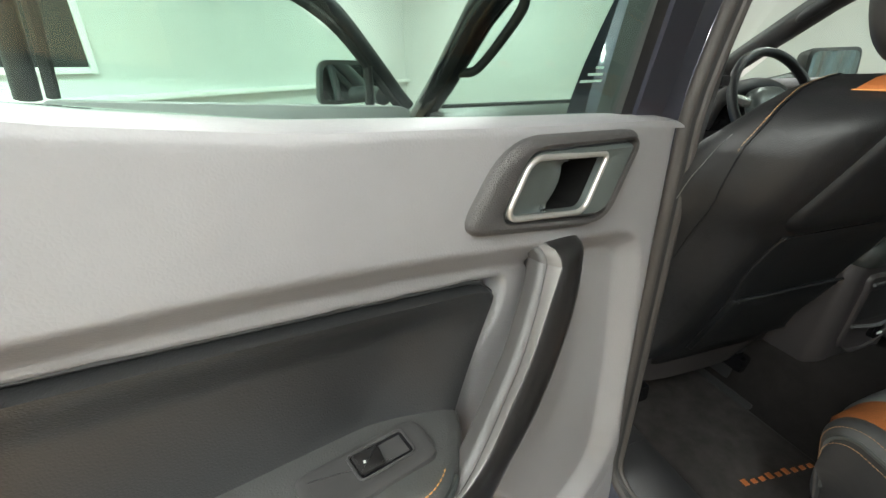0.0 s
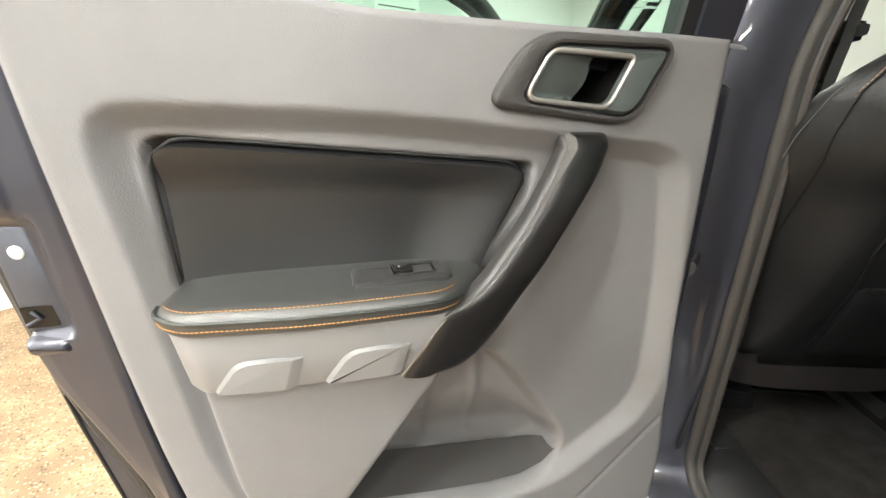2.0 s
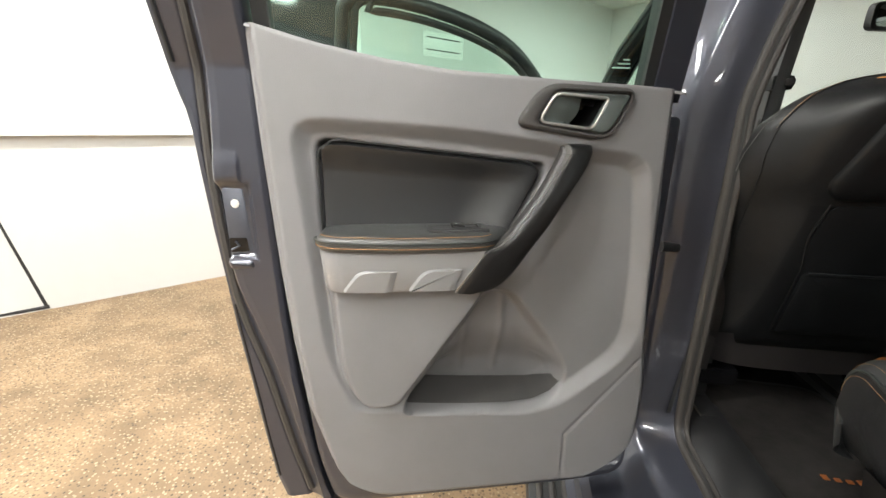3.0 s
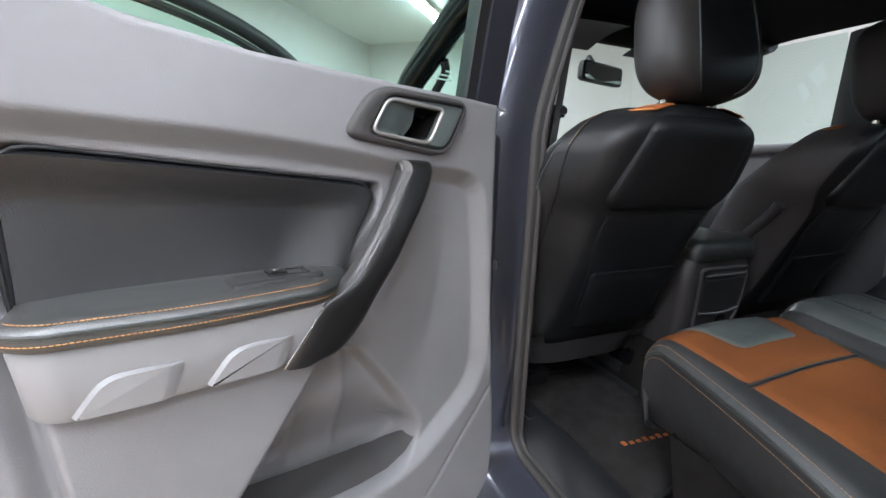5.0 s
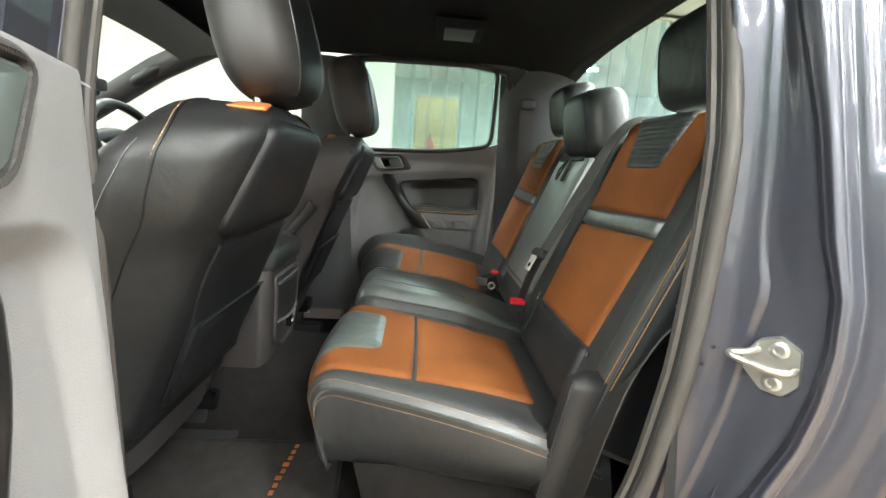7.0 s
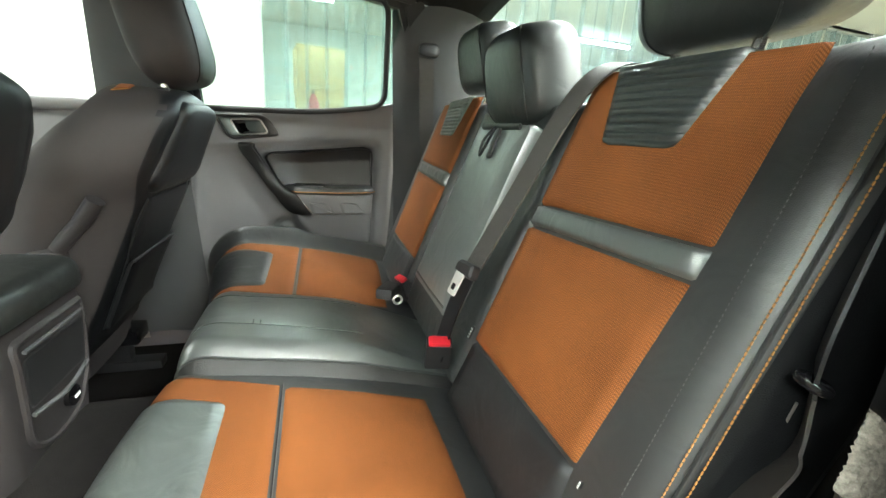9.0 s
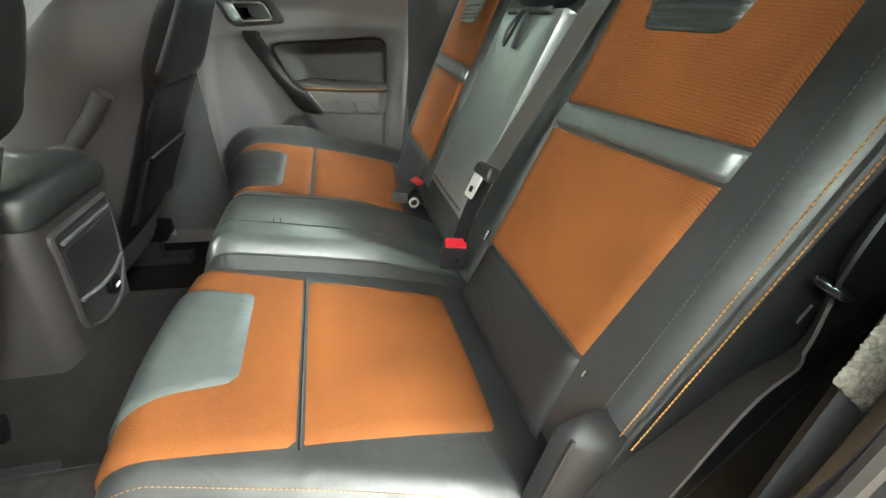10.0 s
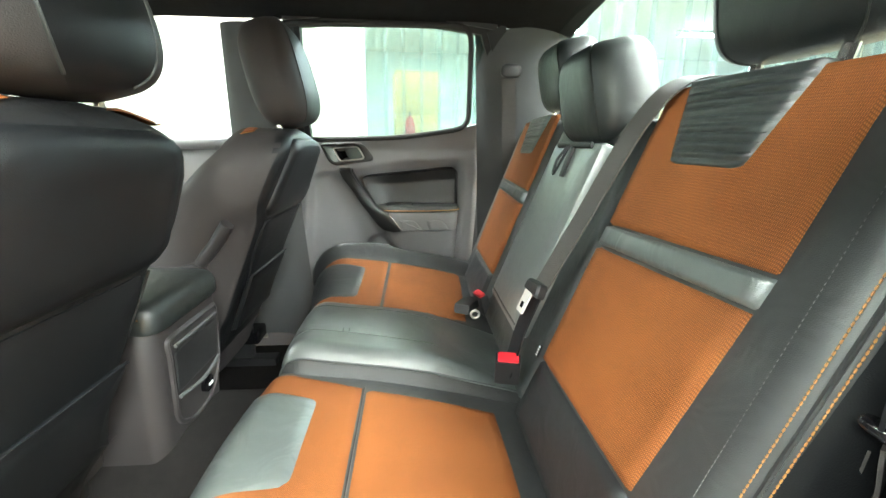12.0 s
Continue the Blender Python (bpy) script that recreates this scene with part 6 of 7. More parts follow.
# middle back with its folded armrest
shape = denser(rounded([(-0.200, 1.00), (0.200, 1.00), (0.200, 1.49), (-0.200, 1.49)], 0.02, 5), 0.05)
slab("middle_back", shape, on_back, [(0.004, -0.12), (0, -0.10), (0, -0.03), (0.01, -0.012), (0.03, -0.010)], LEATHER, bench, "black leather middle back", sharp=60)
arm_shape = denser(rounded([(-0.115, 1.085), (0.125, 1.085), (0.115, 1.44), (-0.125, 1.44)], 0.015, 5), 0.05)
ar = slab("folding_armrest", arm_shape, on_back, [(0.0, -0.02), (0.0, 0.008), (0.005, 0.016), (0.018, 0.020), (0.05, 0.021)], ARMREST_SHEEN, bench, "folded black leather centre armrest with pull loop", cap0=False)
tube("armrest_slot", [on_back(x, 1.432, 0.021) for x in (-0.09, 0.08)], 0.006, BLACK_PLASTIC, ar, flat=0.5)
tube("pull_loop", curve([on_back(0.012, 1.43, 0.024), on_back(0.024, 1.40, 0.030), on_back(0.012, 1.372, 0.030), on_back(0.0, 1.40, 0.030), on_back(0.008, 1.43, 0.024)], 20), 0.003, BLACK_PLASTIC, ar, n=6)
slab("pull_tab", rounded([(-0.030, 1.372), (-0.014, 1.370), (-0.006, 1.425), (-0.024, 1.428)], 0.006, 4), on_back, [(0, 0.022), (0, 0.027), (0.003, 0.028)], BLACK_PLASTIC, ar)
tube("armrest_edge", [on_back(x, 1.100 + 0.02 * abs(x), 0.016) for x in (-0.10, 0.0, 0.11)], 0.004, LEATHER_SOFT, ar, n=6)
# headrests
def rear_headrest(x, z, w, big):
    hr = pillow("headrest", on_back(x, z, 0.005 + big), (w, 0.062, 0.088), 3.8, LEATHER_SOFT, bench, "black leather headrest", turn=Matrix.Rotation(radians(-12), 3, "X"), taper=0.10)
    for dx in (-0.055, 0.055):
        tube("headrest_post", [on_back(x + dx, 1.50, -0.05), on_back(x + dx, z - 0.04, -0.035)], 0.007, SILVER, hr, n=8)
        box("post_guide", (-0.02, -0.014, 0), (0.02, 0.014, 0.014), BLACK_PLASTIC, hr, bevel=0.004, turn=Matrix.Translation(on_back(x + dx, 1.507, -0.052)))
    hm = on_back(x, z, 0.005 + big)
    for k in (-0.72, 0.72):
        line = pillow_line(hm, (w, -0.062, 0.088), 3.8, Matrix.Rotation(radians(-12), 3, "X"), 0.10, k)
        tube("headrest_seam", line, 0.0014, LEATHER, hr, n=5)


rear_headrest(-0.355, 1.632, 0.128, -0.03)
rear_headrest(0.0, 1.532, 0.120, 0.0)
rear_headrest(0.375, 1.632, 0.125, -0.03)

# ---- belts, buckles, side details of the bench ----
def ribbon(name, path, w, across, material, parent, label="", thick=0.0012):
    """Webbing: a thin flat band along a path, its width along one direction."""
    loops = []
    p = [Vector(q) for q in path]
    for i, q in enumerate(p):
        t = (p[min(i + 1, len(p) - 1)] - p[max(i - 1, 0)]).normalized()
        a = Vector(across(i / (len(p) - 1)) if callable(across) else across).normalized()
        s = (a - t * a.dot(t)).normalized() * (w(i / (len(p) - 1)) if callable(w) else w) / 2
        n = t.cross(s).normalized() * thick
        loops.append([q - s - n, q + s - n, q + s + n, q - s + n])
    return loft(name, loops, material, parent, label, sharp=30)


mbelt = thing("middle_seat_belt", on_back(-0.2, 1.4, 0.02), "grey webbing middle seat belt over the backrest", "seat belt")
ribbon("webbing", curve([on_back(-0.262, 1.545, -0.05), on_back(-0.245, 1.52, 0.005), on_back(-0.225, 1.46, 0.026), on_back(-0.200, 1.32, 0.032), on_back(-0.172, 1.195, 0.034)], 24), 0.048, (1, 0, 0.15), BELT, mbelt)
ribbon("webbing", curve([on_back(-0.172, 1.195, 0.036), on_back(-0.165, 1.12, 0.032), on_back(-0.160, 1.04, 0.020)], 10), 0.046, (1, 0, 0.1), VINYL, mbelt, "dark doubled webbing end")
slab("tongue_grip", rounded([(-0.205, 1.183), (-0.140, 1.178), (-0.142, 1.200), (-0.20, 1.206)], 0.008, 4), on_back, [(0, 0.034), (0, 0.046), (0.004, 0.05)], BLACK_PLASTIC, mbelt)
slab("tongue_plate", rounded([(-0.180, 1.146), (-0.150, 1.144), (-0.152, 1.184), (-0.184, 1.186)], 0.004, 4), on_back, [(0, 0.046), (0, 0.049)], ZINC, mbelt, "bright metal belt tongue")
slab("tongue_slot", rounded([(-0.172, 1.154), (-0.159, 1.153), (-0.160, 1.163), (-0.173, 1.164)], 0.002, 3), on_back, [(0, 0.049), (0, 0.0495)], GLOSS_BLACK, mbelt)


def buckle(x, y, z, turn, label):
    b = thing("belt_buckle", (x, y, z - 0.06), label, "buckle", "rear belt buckles")
    tm = pose(x, y, z, -22, 0, turn)
    box("buckle_body", (-0.022, -0.012, -0.06), (0.022, 0.012, 0.0), BLACK_PLASTIC, b, bevel=0.006, turn=tm)
    box("release_button", (-0.018, -0.008, -0.002), (0.018, 0.010, 0.006), RED, b, "red release button", bevel=0.003, turn=tm)


buckle(-0.180, -0.180, 1.083, 78, "black belt buckle with red release button")
buckle(0.190, -0.190, 1.060, 20, "black belt buckle with red release button")
lap = thing("lap_buckle", (0.14, -0.17, 1.0), "black belt buckle lying on the middle seat", "buckle", "rear belt buckles")
box("buckle_body", (-0.05, -0.02, -0.012), (0.05, 0.02, 0.014), BLACK_PLASTIC, lap, bevel=0.008, turn=pose(0.165, -0.155, 1.04, 0, 8, -25))
tube("buckle_ring", [Vector((0.118, -0.168, 1.035)) + Vector((0.0, 0.010 * math.cos(g), 0.010 * math.sin(g))) for g in np.linspace(0, 2 * math.pi, 16, endpoint=False)], 0.003, STEEL, lap, closed=True, n=6)
for x, s in ((-0.207, 0.9), (-0.508, 0.35)):
    tg = thing("seat_tag", on_back(x, 1.10, 0.005), "small dark sewn tag with white print on the seat edge", "tag", "sewn seat tags")
    z0 = 1.085 if s == 1 else 1.098
    slab("tag_cloth", rounded([(x - 0.004 * s, z0), (x + 0.004 * s, z0), (x + 0.004 * s, z0 + 0.022 * s), (x - 0.004 * s, z0 + 0.022 * s)], 0.001, 2), on_back, [(0, 0.004), (0, 0.007)], BLACK_PLASTIC, tg)
    for k in range(4):
        z = z0 + s * (0.002 + 0.005 * k)
        slab("tag_print", rounded([(x - 0.003 * s, z), (x + 0.003 * s, z), (x + 0.003 * s, z + 0.0025 * s), (x - 0.003 * s, z + 0.0025 * s)], 0.0002, 2), on_back, [(0, 0.007), (0, 0.0075)], LABEL_WHITE, tg)

# near side belt, latch clip and lever between bench and doorway
nb = thing("side_seat_belt", (-0.62, -0.25, 1.2), "dark webbing side seat belt hanging beside the bench", "seat belt", "side seat belts")
EDGE_ON = Vector((0.50, -0.85, -0.20))
BROAD = Vector((0.88, 0.45, -0.10))
ribbon("webbing", curve([(-0.529, -0.504, 1.824), (-0.566, -0.448, 1.599), (-0.600, -0.332, 1.361), (-0.607, -0.308, 1.308), (-0.607, -0.307, 1.278)], 24), 0.042, EDGE_ON, VINYL, nb)
ribbon("webbing", curve([(-0.607, -0.312, 1.264), (-0.606, -0.317, 1.211), (-0.609, -0.277, 1.176), (-0.609, -0.229, 1.089), (-0.591, -0.192, 0.936), (-0.560, -0.179, 0.774)], 30), lambda k: 0.032 + 0.020 * min(1, k * 1.6), lambda k: EDGE_ON.lerp(BROAD, min(1, k * k * 1.3)), BELT_DARK, nb)
pillow("tongue_grip", (-0.610, -0.302, 1.271), (0.012, 0.0075, 0.0052), 2.6, GLOSS_BLACK, nb, turn=Matrix.Rotation(radians(25), 3, "Z") @ Matrix.Rotation(radians(-16), 3, "Y"))
ribbon("tongue_plate", [(-0.601, -0.310, 1.248), (-0.595, -0.317, 1.226), (-0.589, -0.324, 1.206)], 0.0016, BROAD, STEEL, nb, "bright metal belt tongue", thick=0.0010)
pillow("tongue_stop", (-0.591, -0.319, 1.210), (0.0012, 0.0015, 0.003), 2.5, SILVER, nb)
fb = thing("side_seat_belt", (0.64, -0.36, 1.6), "dark grey far side seat belt on its pillar loop", "seat belt", "side seat belts")
ribbon("webbing", curve([(0.625, -0.335, 1.655), (0.63, -0.345, 1.50), (0.655, -0.36, 1.30), (0.66, -0.35, 1.05)], 20), 0.046, (0.25, 1, 0), BELT, fb)
pillow("pillar_loop", (0.615, -0.34, 1.675), (0.014, 0.034, 0.022), 3, BLACK_PLASTIC, fb)
lv = thing("seat_release_cover", (-0.56, -0.2, 1.05), "dark grey plastic seat hinge cover beside the cushion", "cover")
def cover_at(s, t):
    g = s * math.pi
    z = 0.88 + 0.215 * t
    r = 1.0 if t < 0.90 else max(0, 1 - ((t - 0.90) / 0.10) ** 3) ** 0.5
    return Vector((-0.545 - 0.032 * math.sin(g) ** 0.6 * r, -0.215 + 0.055 * math.cos(g) * (1 - 0.3 * t) * max(r, 0.3) + 0.02 * (1 - t), z))


sheet("cover_shell", cover_at, 20, 20, BLACK_PLASTIC, lv)
tube("cover_edge", [cover_at(0.15, t) for t in np.linspace(0, 0.95, 16)], 0.003, BLACK_PLASTIC, lv, n=6)
fl = thing("pillar_lining", (-0.62, -0.35, 1.1), "grey felt lining beside the seat belt", "lining", kind="structure")
def lining(low_l, low_r, top_l, top_r, bow, rough):
    """A padded strip between four corners, its long edges turned back."""
    c = [Vector(q) for q in (low_l, low_r, top_l, top_r)]
    out = (c[1] - c[0]).cross(c[2] - c[0]).normalized()
    if out.y < 0:
        out = -out
    dice = random.Random(5)
    def at(s, t):
        g = 2 * s - 1
        p = c[0].lerp(c[1], s).lerp(c[2].lerp(c[3], s), t)
        return p + out * (bow * (1 - g ** 4) * (1 - 0.5 * (2 * t - 1) ** 8) + rough * dice.uniform(-1, 1)) + (c[1] - c[0]).normalized() * rough * dice.uniform(-1, 1)
    return at


sheet("felt_pad", lining((-0.657, -0.253, 1.242), (-0.664, -0.288, 1.216), (-0.650, -0.275, 1.285), (-0.657, -0.308, 1.259), 0.004, 0.0009), 26, 34, FELT, fl)
sheet("pillar_flank", lambda s, t: Vector((-0.634 - 0.006 * math.sin(math.pi * s), -0.315 - 0.19 * s, 0.80 + 0.55 * t)), 12, 12, BLACK_PLASTIC, fl, "black plastic lower pillar flank")
sheet("trim_strip", lining((-0.655, -0.271, 0.941), (-0.655, -0.303, 0.922), (-0.655, -0.271, 1.230), (-0.655, -0.322, 1.202), 0.004, 0.0), 10, 16, PILLAR_TRIM, fl, "grey trim strip below the felt")
an = thing("belt_anchor", (-0.57, -0.19, 0.87), "white-capped floor belt anchor", "anchor")
pillow("anchor_cap", (-0.565, -0.19, 0.872), (0.016, 0.022, 0.010), 2.5, LABEL_WHITE, an)

# ---- front seats ----
def seat_rear(z):
    return 0.535 - 0.43 * (z - 0.88)


def front_seat(cx, dy, label, headless=False):
    seat = thing("bucket_seat", (cx, 0.7 + dy, 0.70), label, "seat", "front seats")
    levels = [(0.885, 0.205), (0.90, 0.235), (1.00, 0.256), (1.12, 0.264), (1.24, 0.272), (1.33, 0.272), (1.385, 0.258), (1.42, 0.232), (1.440, 0.204), (1.456, 0.164), (1.468, 0.11), (1.474, 0.06)]
    zs, ws = [q[0] for q in levels], [q[1] for q in levels]
    ROOF = 1.474

    def rear_half(z):
        """Half the width of the flat rear: broad at the shoulders, waisted below, broad again at the foot."""
        k = 0.60 + 0.18 * ease(np.array((z - 1.23) / 0.08)).item() + 0.25 * max(0, (1.0 - z) / 0.115)
        return k * float(np.interp(z, zs, ws))
    loops = []
    for i in range(33):
        t = i / 32
        z = 0.885 + (ROOF - 0.885) * (1 - (1 - t) ** 1.5)
        w = float(np.interp(z, zs, ws))
        yr = seat_rear(z) + dy + 0.03 * max(0, (z - 1.41) / 0.052) ** 2
        deep = 0.19 if z < 1.3 else 0.19 - 0.10 * (z - 1.3) / 0.18
        wr = rear_half(z)
        sect = rounded([(-wr, 0.0), (wr, 0.0), (w, 0.105), (w * 0.97, deep + 0.015), (w * 0.66, deep - 0.01), (-w * 0.66, deep - 0.01), (-w * 0.97, deep + 0.015), (-w, 0.105)], [0.045, 0.045, 0.075, 0.04, 0.03, 0.03, 0.04, 0.075], 6)
        loops.append([Vector((cx + q.x, yr + q.y, z)) for q in sect])
    # the driver's seat takes the lit copy of the side leather
    flank_skin = FRONT_SIDE if cx < 0 else LIT_SEAT_SIDE
    back = loft("backrest", loops, flank_skin, seat, "black leather front backrest" if cx < 0 else "black leather front backrest with lit-coloured sides", sharp=75)
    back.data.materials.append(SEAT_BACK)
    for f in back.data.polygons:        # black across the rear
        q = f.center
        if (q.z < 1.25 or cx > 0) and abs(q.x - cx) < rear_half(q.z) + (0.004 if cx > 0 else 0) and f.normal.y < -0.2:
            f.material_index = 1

    def rear(x, z, h):
        w = float(np.interp(z, zs, ws))
        wr = rear_half(z)
        return Vector((cx + x, seat_rear(z) + dy - h + 0.03 * max(0, (z - 1.41) / 0.052) ** 2 + 0.105 / (w - wr) * max(0, abs(x) - wr + 0.012), z))
    # padded upper panel, waist, lower panel with its pocket
    up = denser(rounded([(-0.105, 1.450), (-0.140, 1.432), (-0.162, 1.34), (-0.178, 1.284), (-0.148, 1.256), (0.148, 1.256), (0.178, 1.284), (0.162, 1.34), (0.140, 1.432), (0.105, 1.450)], [0.02, 0.02, 0.06, 0.02, 0.02, 0.02, 0.02, 0.06, 0.02, 0.02], 5), 0.04)
    slab("upper_panel", up, rear, [(0, -0.006), (0.002, 0.005), (0.008, 0.011), (0.022, 0.015), (0.05, 0.017)], SEAT_BACK, back, "black leather padded upper panel", cap0=False, sharp=60)
    lo = denser(rounded([(-0.146, 1.250), (-0.150, 1.18), (-0.128, 1.10), (-0.108, 0.93), (0.180, 0.93), (0.150, 1.10), (0.146, 1.18), (0.146, 1.250)], 0.02, 5), 0.05)
    slab("lower_panel", lo, rear, [(0, -0.006), (0.002, 0.002), (0.012, 0.005), (0.05, 0.0055)], SEAT_BACK, back, "black leather lower panel", cap0=False)
    pk = denser(rounded([(-0.124, 1.104), (0.147, 1.104), (0.174, 0.935), (-0.106, 0.935)], 0.012, 5), 0.05)
    slab("map_pocket", pk, rear, [(0.001, 0.003), (0.001, 0.011), (0.006, 0.014), (0.03, 0.017)], SEAT_BACK, back, "black map pocket", cap0=False)
    tube("pocket_hem", [rear(x, 1.104, 0.014) for x in np.linspace(-0.122, 0.145, 14)], 0.0030, SEAT_BACK, back, n=6)
    for line in ([(-0.150, 1.25), (-0.15, 1.18), (-0.128, 1.10), (-0.108, 0.94)], [(0.150, 1.25), (0.148, 1.18), (0.152, 1.10), (0.182, 0.94)]):
        tube("panel_seam", curve([rear(x, z, 0.002) for x, z in line], 20), 0.0022, SEAT_BACK, back, n=6)
    # orange shoulder bands lying in the top, with a thread along their outer seam
    def top_z(x, yo):
        fac = min(1.0, 0.78 + 0.22 * yo / 0.105)
        return float(np.interp(abs(x) / fac, ws[::-1], zs[::-1]))
    for sx in (-1, 1):
        def shoulder(s, t, sx=sx):
            yo = 0.050 * t if cx < 0 else 0.075 + 0.022 * t
            x = 0.066 + s * (0.058 + 0.018 * t) if cx < 0 else 0.074 + s * (0.055 + 0.035 * t)
            z = top_z(x, yo)
            rim = min(1, min(s, 1 - s) * 12, min(t, 1 - t) * 12)
            return Vector((cx + sx * x, seat_rear(z) + dy + 0.03 * max(0, (z - 1.41) / 0.052) ** 2 + yo, z - 0.001 + 0.0045 * rim))
        sheet("orange_shoulder", shoulder, 14, 14, ORANGE_HIDE, back, "orange leather shoulder band")
        tube("shoulder_thread", [shoulder(1.0, t) + Vector((sx * 0.006, 0, 0.002)) for t in np.linspace(0.05, 0.95, 12)], 0.0010, THREAD, back, n=5)
        if cx < 0:
            k = (7 * len(loops[0])) // 8 + 5 if sx < 0 else (2 * len(loops[0])) // 8
            seam = [lp[k] + Vector((sx * 0.0005, -0.0008, 0.0008)) for lp in loops if lp[k].z > 1.10]
            tube("top_seam", seam, 0.0012, SEAT_BACK, back, n=5)
            stitches("top_stitch", curve([v + Vector((0, 0.004, 0.0004)) for v in seam], 60), 0.0042, 0.0012, 0.0007, THREAD_TAN, back)
            tube("side_thread", [Vector((cx + sx * (float(np.interp(z, zs, ws)) - 0.002), seat_rear(z) + dy + 0.112, z)) for z in np.linspace(1.02, 1.40, 30)], 0.0006, THREAD_GREY, back, n=5)
    sheet("front_insert", lambda s, t: Vector((cx - 0.16 + 0.32 * s, seat_rear(0.95 + 0.45 * t) + dy + 0.195 - 0.07 * max(0, (t - 0.7) / 0.3), 0.95 + 0.45 * t)), 10, 10, ORANGE, back, "orange woven front insert")
    # headrest on two posts
    tilt = Matrix.Rotation(radians(-14), 3, "X")
    hc = Vector((cx, 0.352 + dy, 1.606))
    cut = math.acos(0.60 ** 1.6) / (2 * math.pi)        # the seams between the rear face and the sides
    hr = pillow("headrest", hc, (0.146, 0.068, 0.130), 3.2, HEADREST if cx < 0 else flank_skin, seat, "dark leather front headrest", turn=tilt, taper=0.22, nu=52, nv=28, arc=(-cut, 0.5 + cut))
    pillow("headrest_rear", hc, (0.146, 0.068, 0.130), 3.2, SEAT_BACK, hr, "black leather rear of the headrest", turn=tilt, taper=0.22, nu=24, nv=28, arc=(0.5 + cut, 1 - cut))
    for dx in (-0.07, 0.07):
        tube("headrest_post", [(cx + dx, 0.345 + dy, 1.455), (cx + dx, 0.348 + dy, 1.52)], 0.007, SILVER, hr, n=8)
        box("post_guide", (cx + dx - 0.012, 0.336 + dy, 1.462), (cx + dx + 0.012, 0.358 + dy, 1.474), BLACK_PLASTIC, hr, bevel=0.004)
    for k in (-0.60, 0.60):
        tube("headrest_seam", pillow_line(hc, (0.146, 0.068, 0.130), 3.2, tilt, 0.22, k), 0.0018, LEATHER, hr, n=6)
    # cushion and base
    pillow("seat_cushion", (cx, 0.86 + dy, 0.97), (0.255, 0.27, 0.085), 4, LEATHER, seat, "black leather front cushion")
    base = box("seat_base", (cx - 0.235, 0.555 + dy, 0.845), (cx + 0.235, 1.10 + dy, 0.915), GREY_CONSOLE, seat, "grey plastic seat base", bevel=0.03)
    sheet("base_skirt", lambda s, t: Vector((cx - 0.245 + 0.49 * s, 0.525 + dy + 0.03 * t + 0.10 * (2 * s - 1) ** 4 * t, 0.915 - 0.105 * t)), 12, 5, GREY_CONSOLE, seat, "grey plastic rear skirt")
    for dx in (-0.19, 0.19):
        box("seat_rail", (cx + dx - 0.025, 0.50 + dy, 0.672), (cx + dx + 0.025, 1.15 + dy, 0.70), BLACK_PLASTIC, seat, bevel=0.006)
        box("rail_leg", (cx + dx - 0.018, 0.58 + dy, 0.70), (cx + dx + 0.018, 1.05 + dy, 0.85), BLACK_PLASTIC, seat, bevel=0.006)
        box("rail_cap", (cx + dx - 0.020, 0.555 + dy, 0.752), (cx + dx + 0.070, 0.64 + dy, 0.798), GLOSS_BLACK, seat, bevel=0.012)
    return seat


front_seat(-0.345, 0.0, "black leather front seat with orange shoulder band beside the open door")
front_seat(0.365, -0.03, "black leather driver's seat with orange shoulder band")

# front belt on the near pillar
pb = thing("front_seat_belt", (-0.55, 0.5, 1.4), "dark front seat belt on its pillar slider", "seat belt")
ribbon("webbing", curve([(-0.523, 0.53, 1.64), (-0.533, 0.53, 1.515), (-0.540, 0.53, 1.470)], 10), 0.040, (0.5, 0.8, 0), BELT_DARK, pb)
ribbon("webbing", curve([(-0.540, 0.528, 1.465), (-0.5465, 0.53, 1.273), (-0.5523, 0.53, 1.163), (-0.556, 0.53, 1.027), (-0.562, 0.545, 0.80)], 20), 0.036, (0.9, 0.3, 0), BELT_DARK, pb)
box("belt_slider", (-0.562, 0.510, 1.452), (-0.522, 0.540, 1.480), BLACK_PLASTIC, pb, bevel=0.008)
box("slider_knob", (-0.545, 0.496, 1.458), (-0.528, 0.512, 1.474), BLACK_PLASTIC, pb, bevel=0.006)
box("webbing_stop", (-0.562, 0.518, 1.385), (-0.540, 0.534, 1.400), BLACK_PLASTIC, pb, bevel=0.005)

# ---- centre console ----
co = thing("centre_console", (0, 0.6, 0.70), "warm grey plastic centre console with black padded lid", "console")
def console_ring(w, z, y0):
    out = denser(rounded([(-w, 1.1), (-w, y0 + 0.02), (-w + 0.02, y0), (w - 0.02, y0), (w, y0 + 0.02), (w, 1.1)], [0.001, 0.02, 0.03, 0.03, 0.02, 0.001], 6), 0.2)
    return [Vector((q.x, q.y, z)) for q in out]


loft("console_body", [console_ring(float(np.interp(z, [0.665, 0.80, 0.95, 1.05, 1.09, 1.112], [0.108, 0.116, 0.126, 0.130, 0.128, 0.122])), z, float(np.interp(z, [0.665, 0.80, 0.95, 1.05, 1.112], [0.462, 0.452, 0.441, 0.436, 0.440]))) for z in (0.665, 0.75, 0.80, 0.88, 0.95, 1.0, 1.05, 1.075, 1.09, 1.102, 1.112)], GREY_CONSOLE, co, sharp=40)
lid = denser(rounded([(-0.126, 0.428), (0.126, 0.428), (0.122, 0.80), (-0.122, 0.80)], 0.035, 6), 0.03)
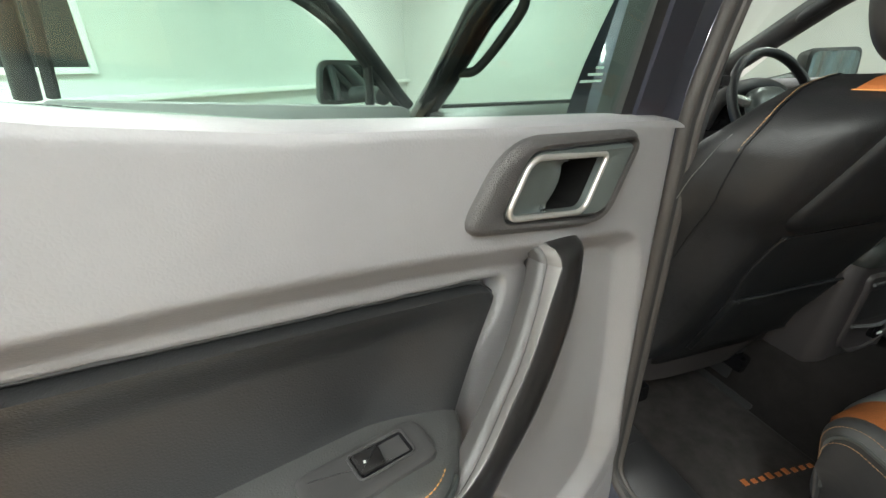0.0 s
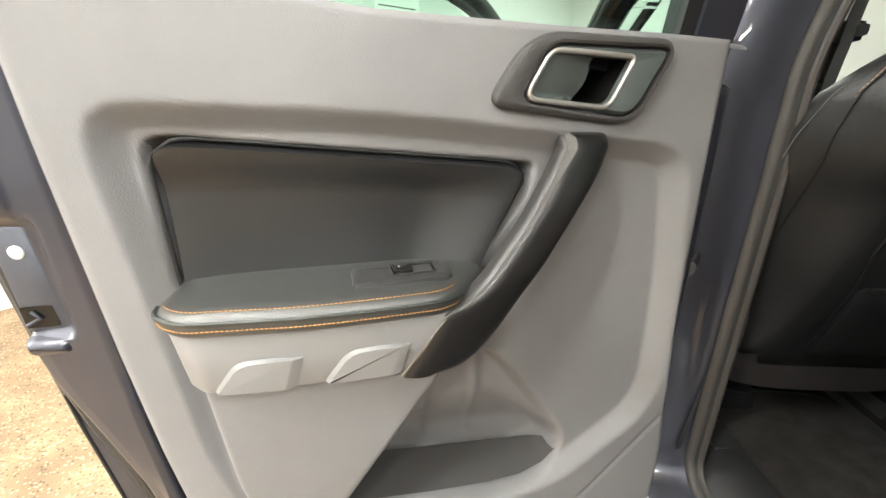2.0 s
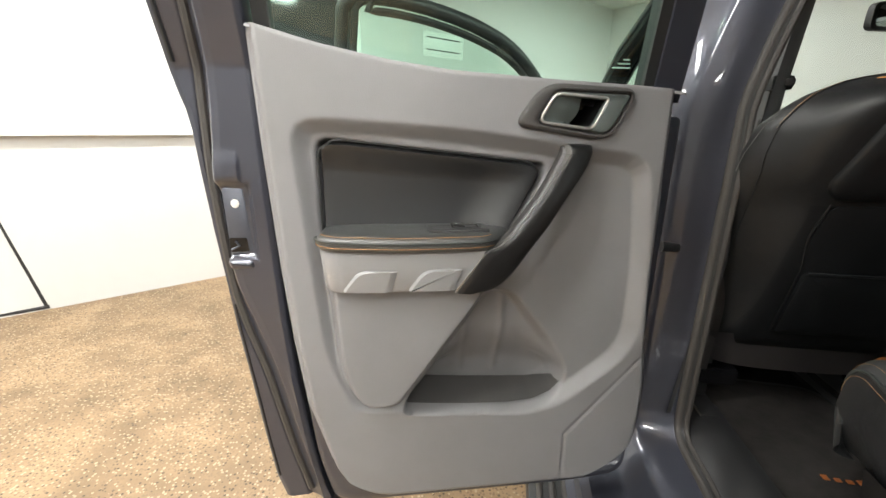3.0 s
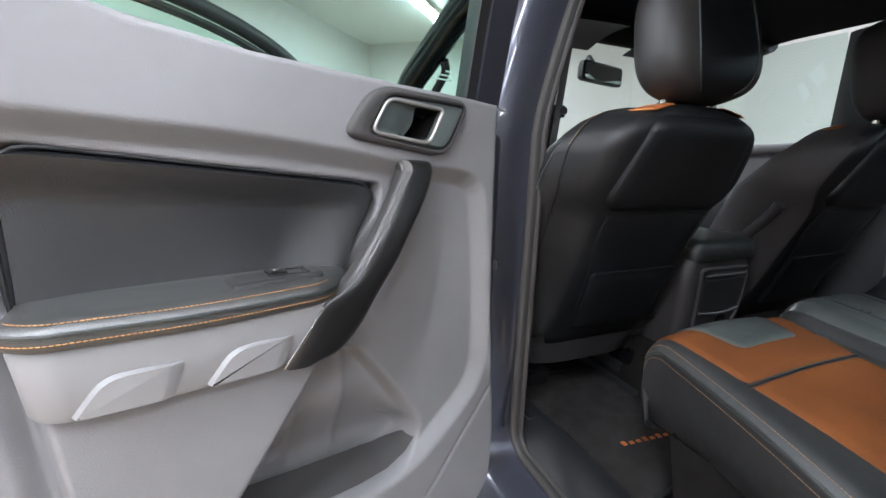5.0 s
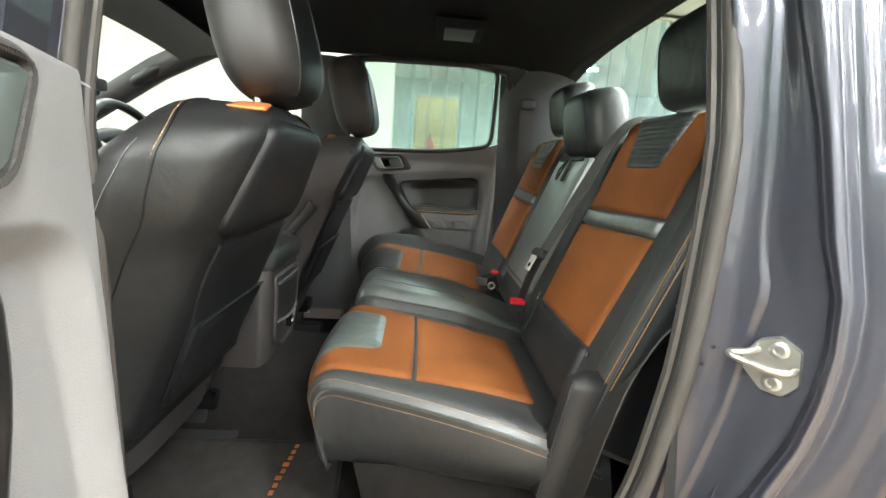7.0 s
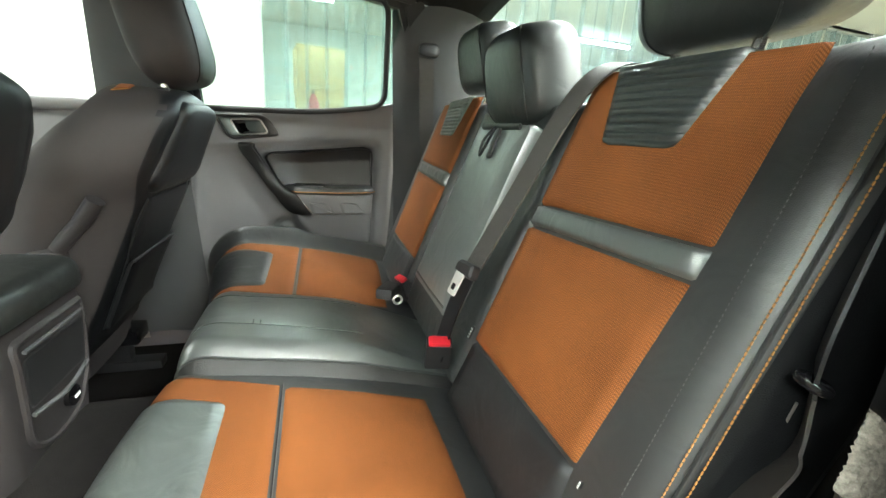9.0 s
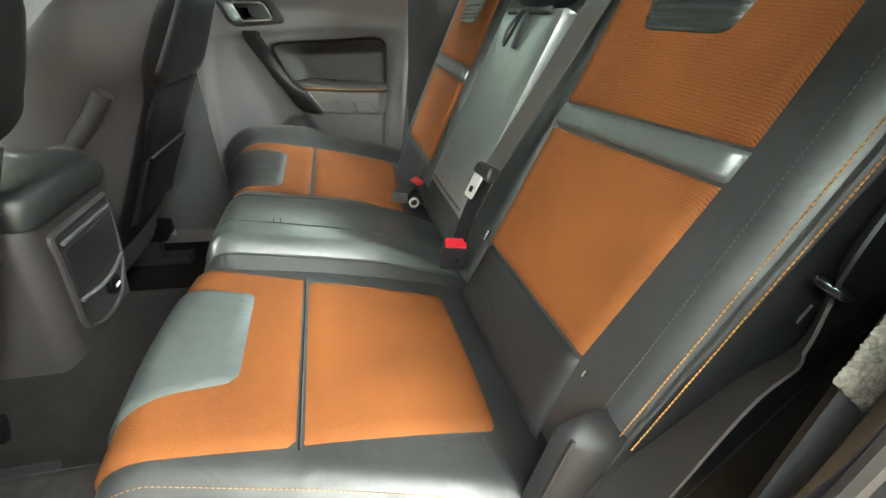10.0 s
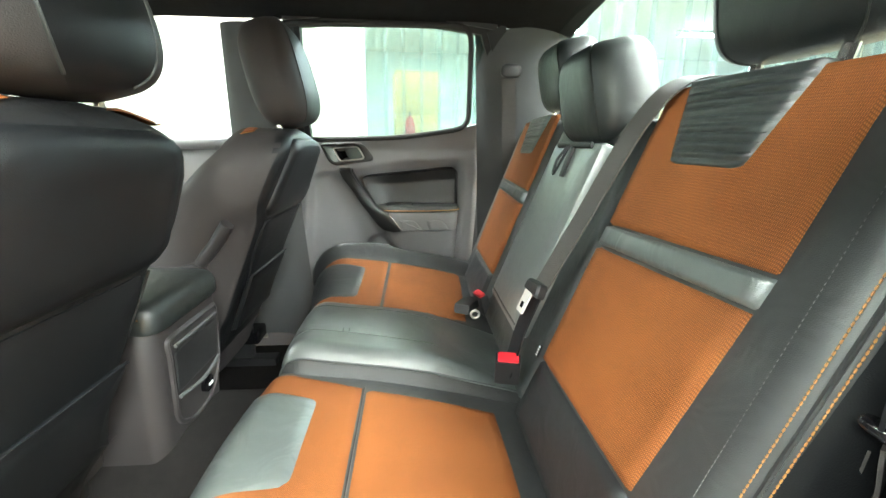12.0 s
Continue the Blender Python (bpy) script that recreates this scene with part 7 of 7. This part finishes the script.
slab("console_lid", lid, lambda a, b, h: Vector((a, b, 1.11 + h - 0.05 * max(0, 0.50 - b))), [(0.004, 0.0), (0, 0.006), (0, 0.030), (0.004, 0.042), (0.010, 0.050), (0.022, 0.056), (0.06, 0.058)], LEATHER_SOFT, co, "black padded console lid", cap0=True)
stitches("lid_stitch", [Vector((-0.1265, y, 1.140)) for y in np.linspace(0.45, 0.78, 12)], 0.0036, 0.0012, 0.0009, THREAD, co)
# rear panel: a moulded frame, bowed out at one side, round a hollow over the power socket
rim = denser(rounded([(-0.088, 1.082), (-0.082, 0.905), (-0.030, 0.870), (0.060, 0.872), (0.108, 0.960), (0.112, 1.082)], [0.016, 0.05, 0.03, 0.05, 0.10, 0.016], 8), 0.02)
back_y = lambda z: float(np.interp(z, [0.80, 0.95, 1.05, 1.112], [0.452, 0.441, 0.436, 0.440]))
on_rear = lambda a, b, h: Vector((a, back_y(b) - h + 0.9 * max(0, abs(a) - 0.088) ** 1.3, b))
slab("tray_frame", rim, on_rear, [(-0.004, -0.002), (-0.002, 0.005), (0.002, 0.0075), (0.006, 0.006), (0.008, -0.004)], GREY_CONSOLE, co, "grey rear panel frame", cap0=False, cap1=False)
slab("tray_panel", inset(rim, 0.004), on_rear, [(0, 0.001), (0.004, 0.0015), (0.02, 0.0015)], GREY_CONSOLE, co, "grey rear panel", cap0=False)
slab("tray_hollow", rounded([(-0.070, 0.962), (0.090, 0.962), (0.098, 1.052), (-0.072, 1.052)], 0.012, 5), on_rear, [(0, 0.002), (0.003, 0.0035), (0.006, 0.0035)], BLACK_PLASTIC, co, "dark storage hollow", cap0=False)
tube("tray_lip", curve([on_rear(-0.072, 0.956, 0.006), on_rear(0.0, 0.954, 0.016), on_rear(0.088, 0.957, 0.006)], 14), 0.0040, PILLAR_TRIM, co, n=8)
tube("tray_lip", [on_rear(a, 1.062, 0.006) for a in (-0.070, 0.0, 0.092)], 0.0035, PILLAR_TRIM, co, n=8)
sk = on_rear(0.030, 0.922, 0.0)
tube("power_socket", [sk, sk + Vector((0, -0.010, 0)), sk + Vector((0, -0.013, 0))], [0.019, 0.019, 0.014], GLOSS_BLACK, co, "black power socket", n=16)
box("socket_mark", (sk.x - 0.008, sk.y - 0.0146, sk.z - 0.003), (sk.x + 0.008, sk.y - 0.0136, sk.z + 0.003), LABEL_WHITE, co, bevel=0)
hb = thing("parking_brake", (0.10, 0.5, 1.15), "grey parking brake lever beside the console", "lever")
tube("lever_grip", [Vector((0.125, 0.47, 1.165)), Vector((0.118, 0.425, 1.215)), Vector((0.11, 0.39, 1.262))], [0.015, 0.014, 0.015], GREY_CONSOLE, hb, n=12)
pillow("lever_boot", (0.128, 0.49, 1.155), (0.028, 0.035, 0.02), 2.6, GREY_CONSOLE, hb)

# ---- floor mats ----
mat1 = thing("floor_mat", (-0.35, 0.45, 0.67), "charcoal carpet mat with orange stitched lettering in the rear footwell", "floor mat")
mshape = denser(rounded([(-0.535, 0.20), (-0.175, 0.235), (-0.18, 0.70), (-0.50, 0.72)], [0.10, 0.05, 0.06, 0.06], 7), 0.04)
slab("mat_top", mshape, lambda a, b, h: Vector((a, b, 0.669 + h)), [(0, 0.0), (0, 0.006), (0.004, 0.009), (0.02, 0.0095)], MAT_PILE, mat1)
tube("mat_binding", [Vector((p.x, p.y, 0.676)) for p in mshape], 0.005, BLACK_RUBBER, mat1, n=6, closed=True)
for k in range(9):
    x = -0.380 + 0.0215 * k
    h = 0.020 if k in (0, 3, 5) else 0.014
    box("stitched_bar", (x, 0.352 - 0.0015 * k, 0.6785), (x + 0.012, 0.352 - 0.0015 * k + h * 0.7, 0.6808), ORANGE_HIDE, mat1, "orange stitched bar", bevel=0.001)
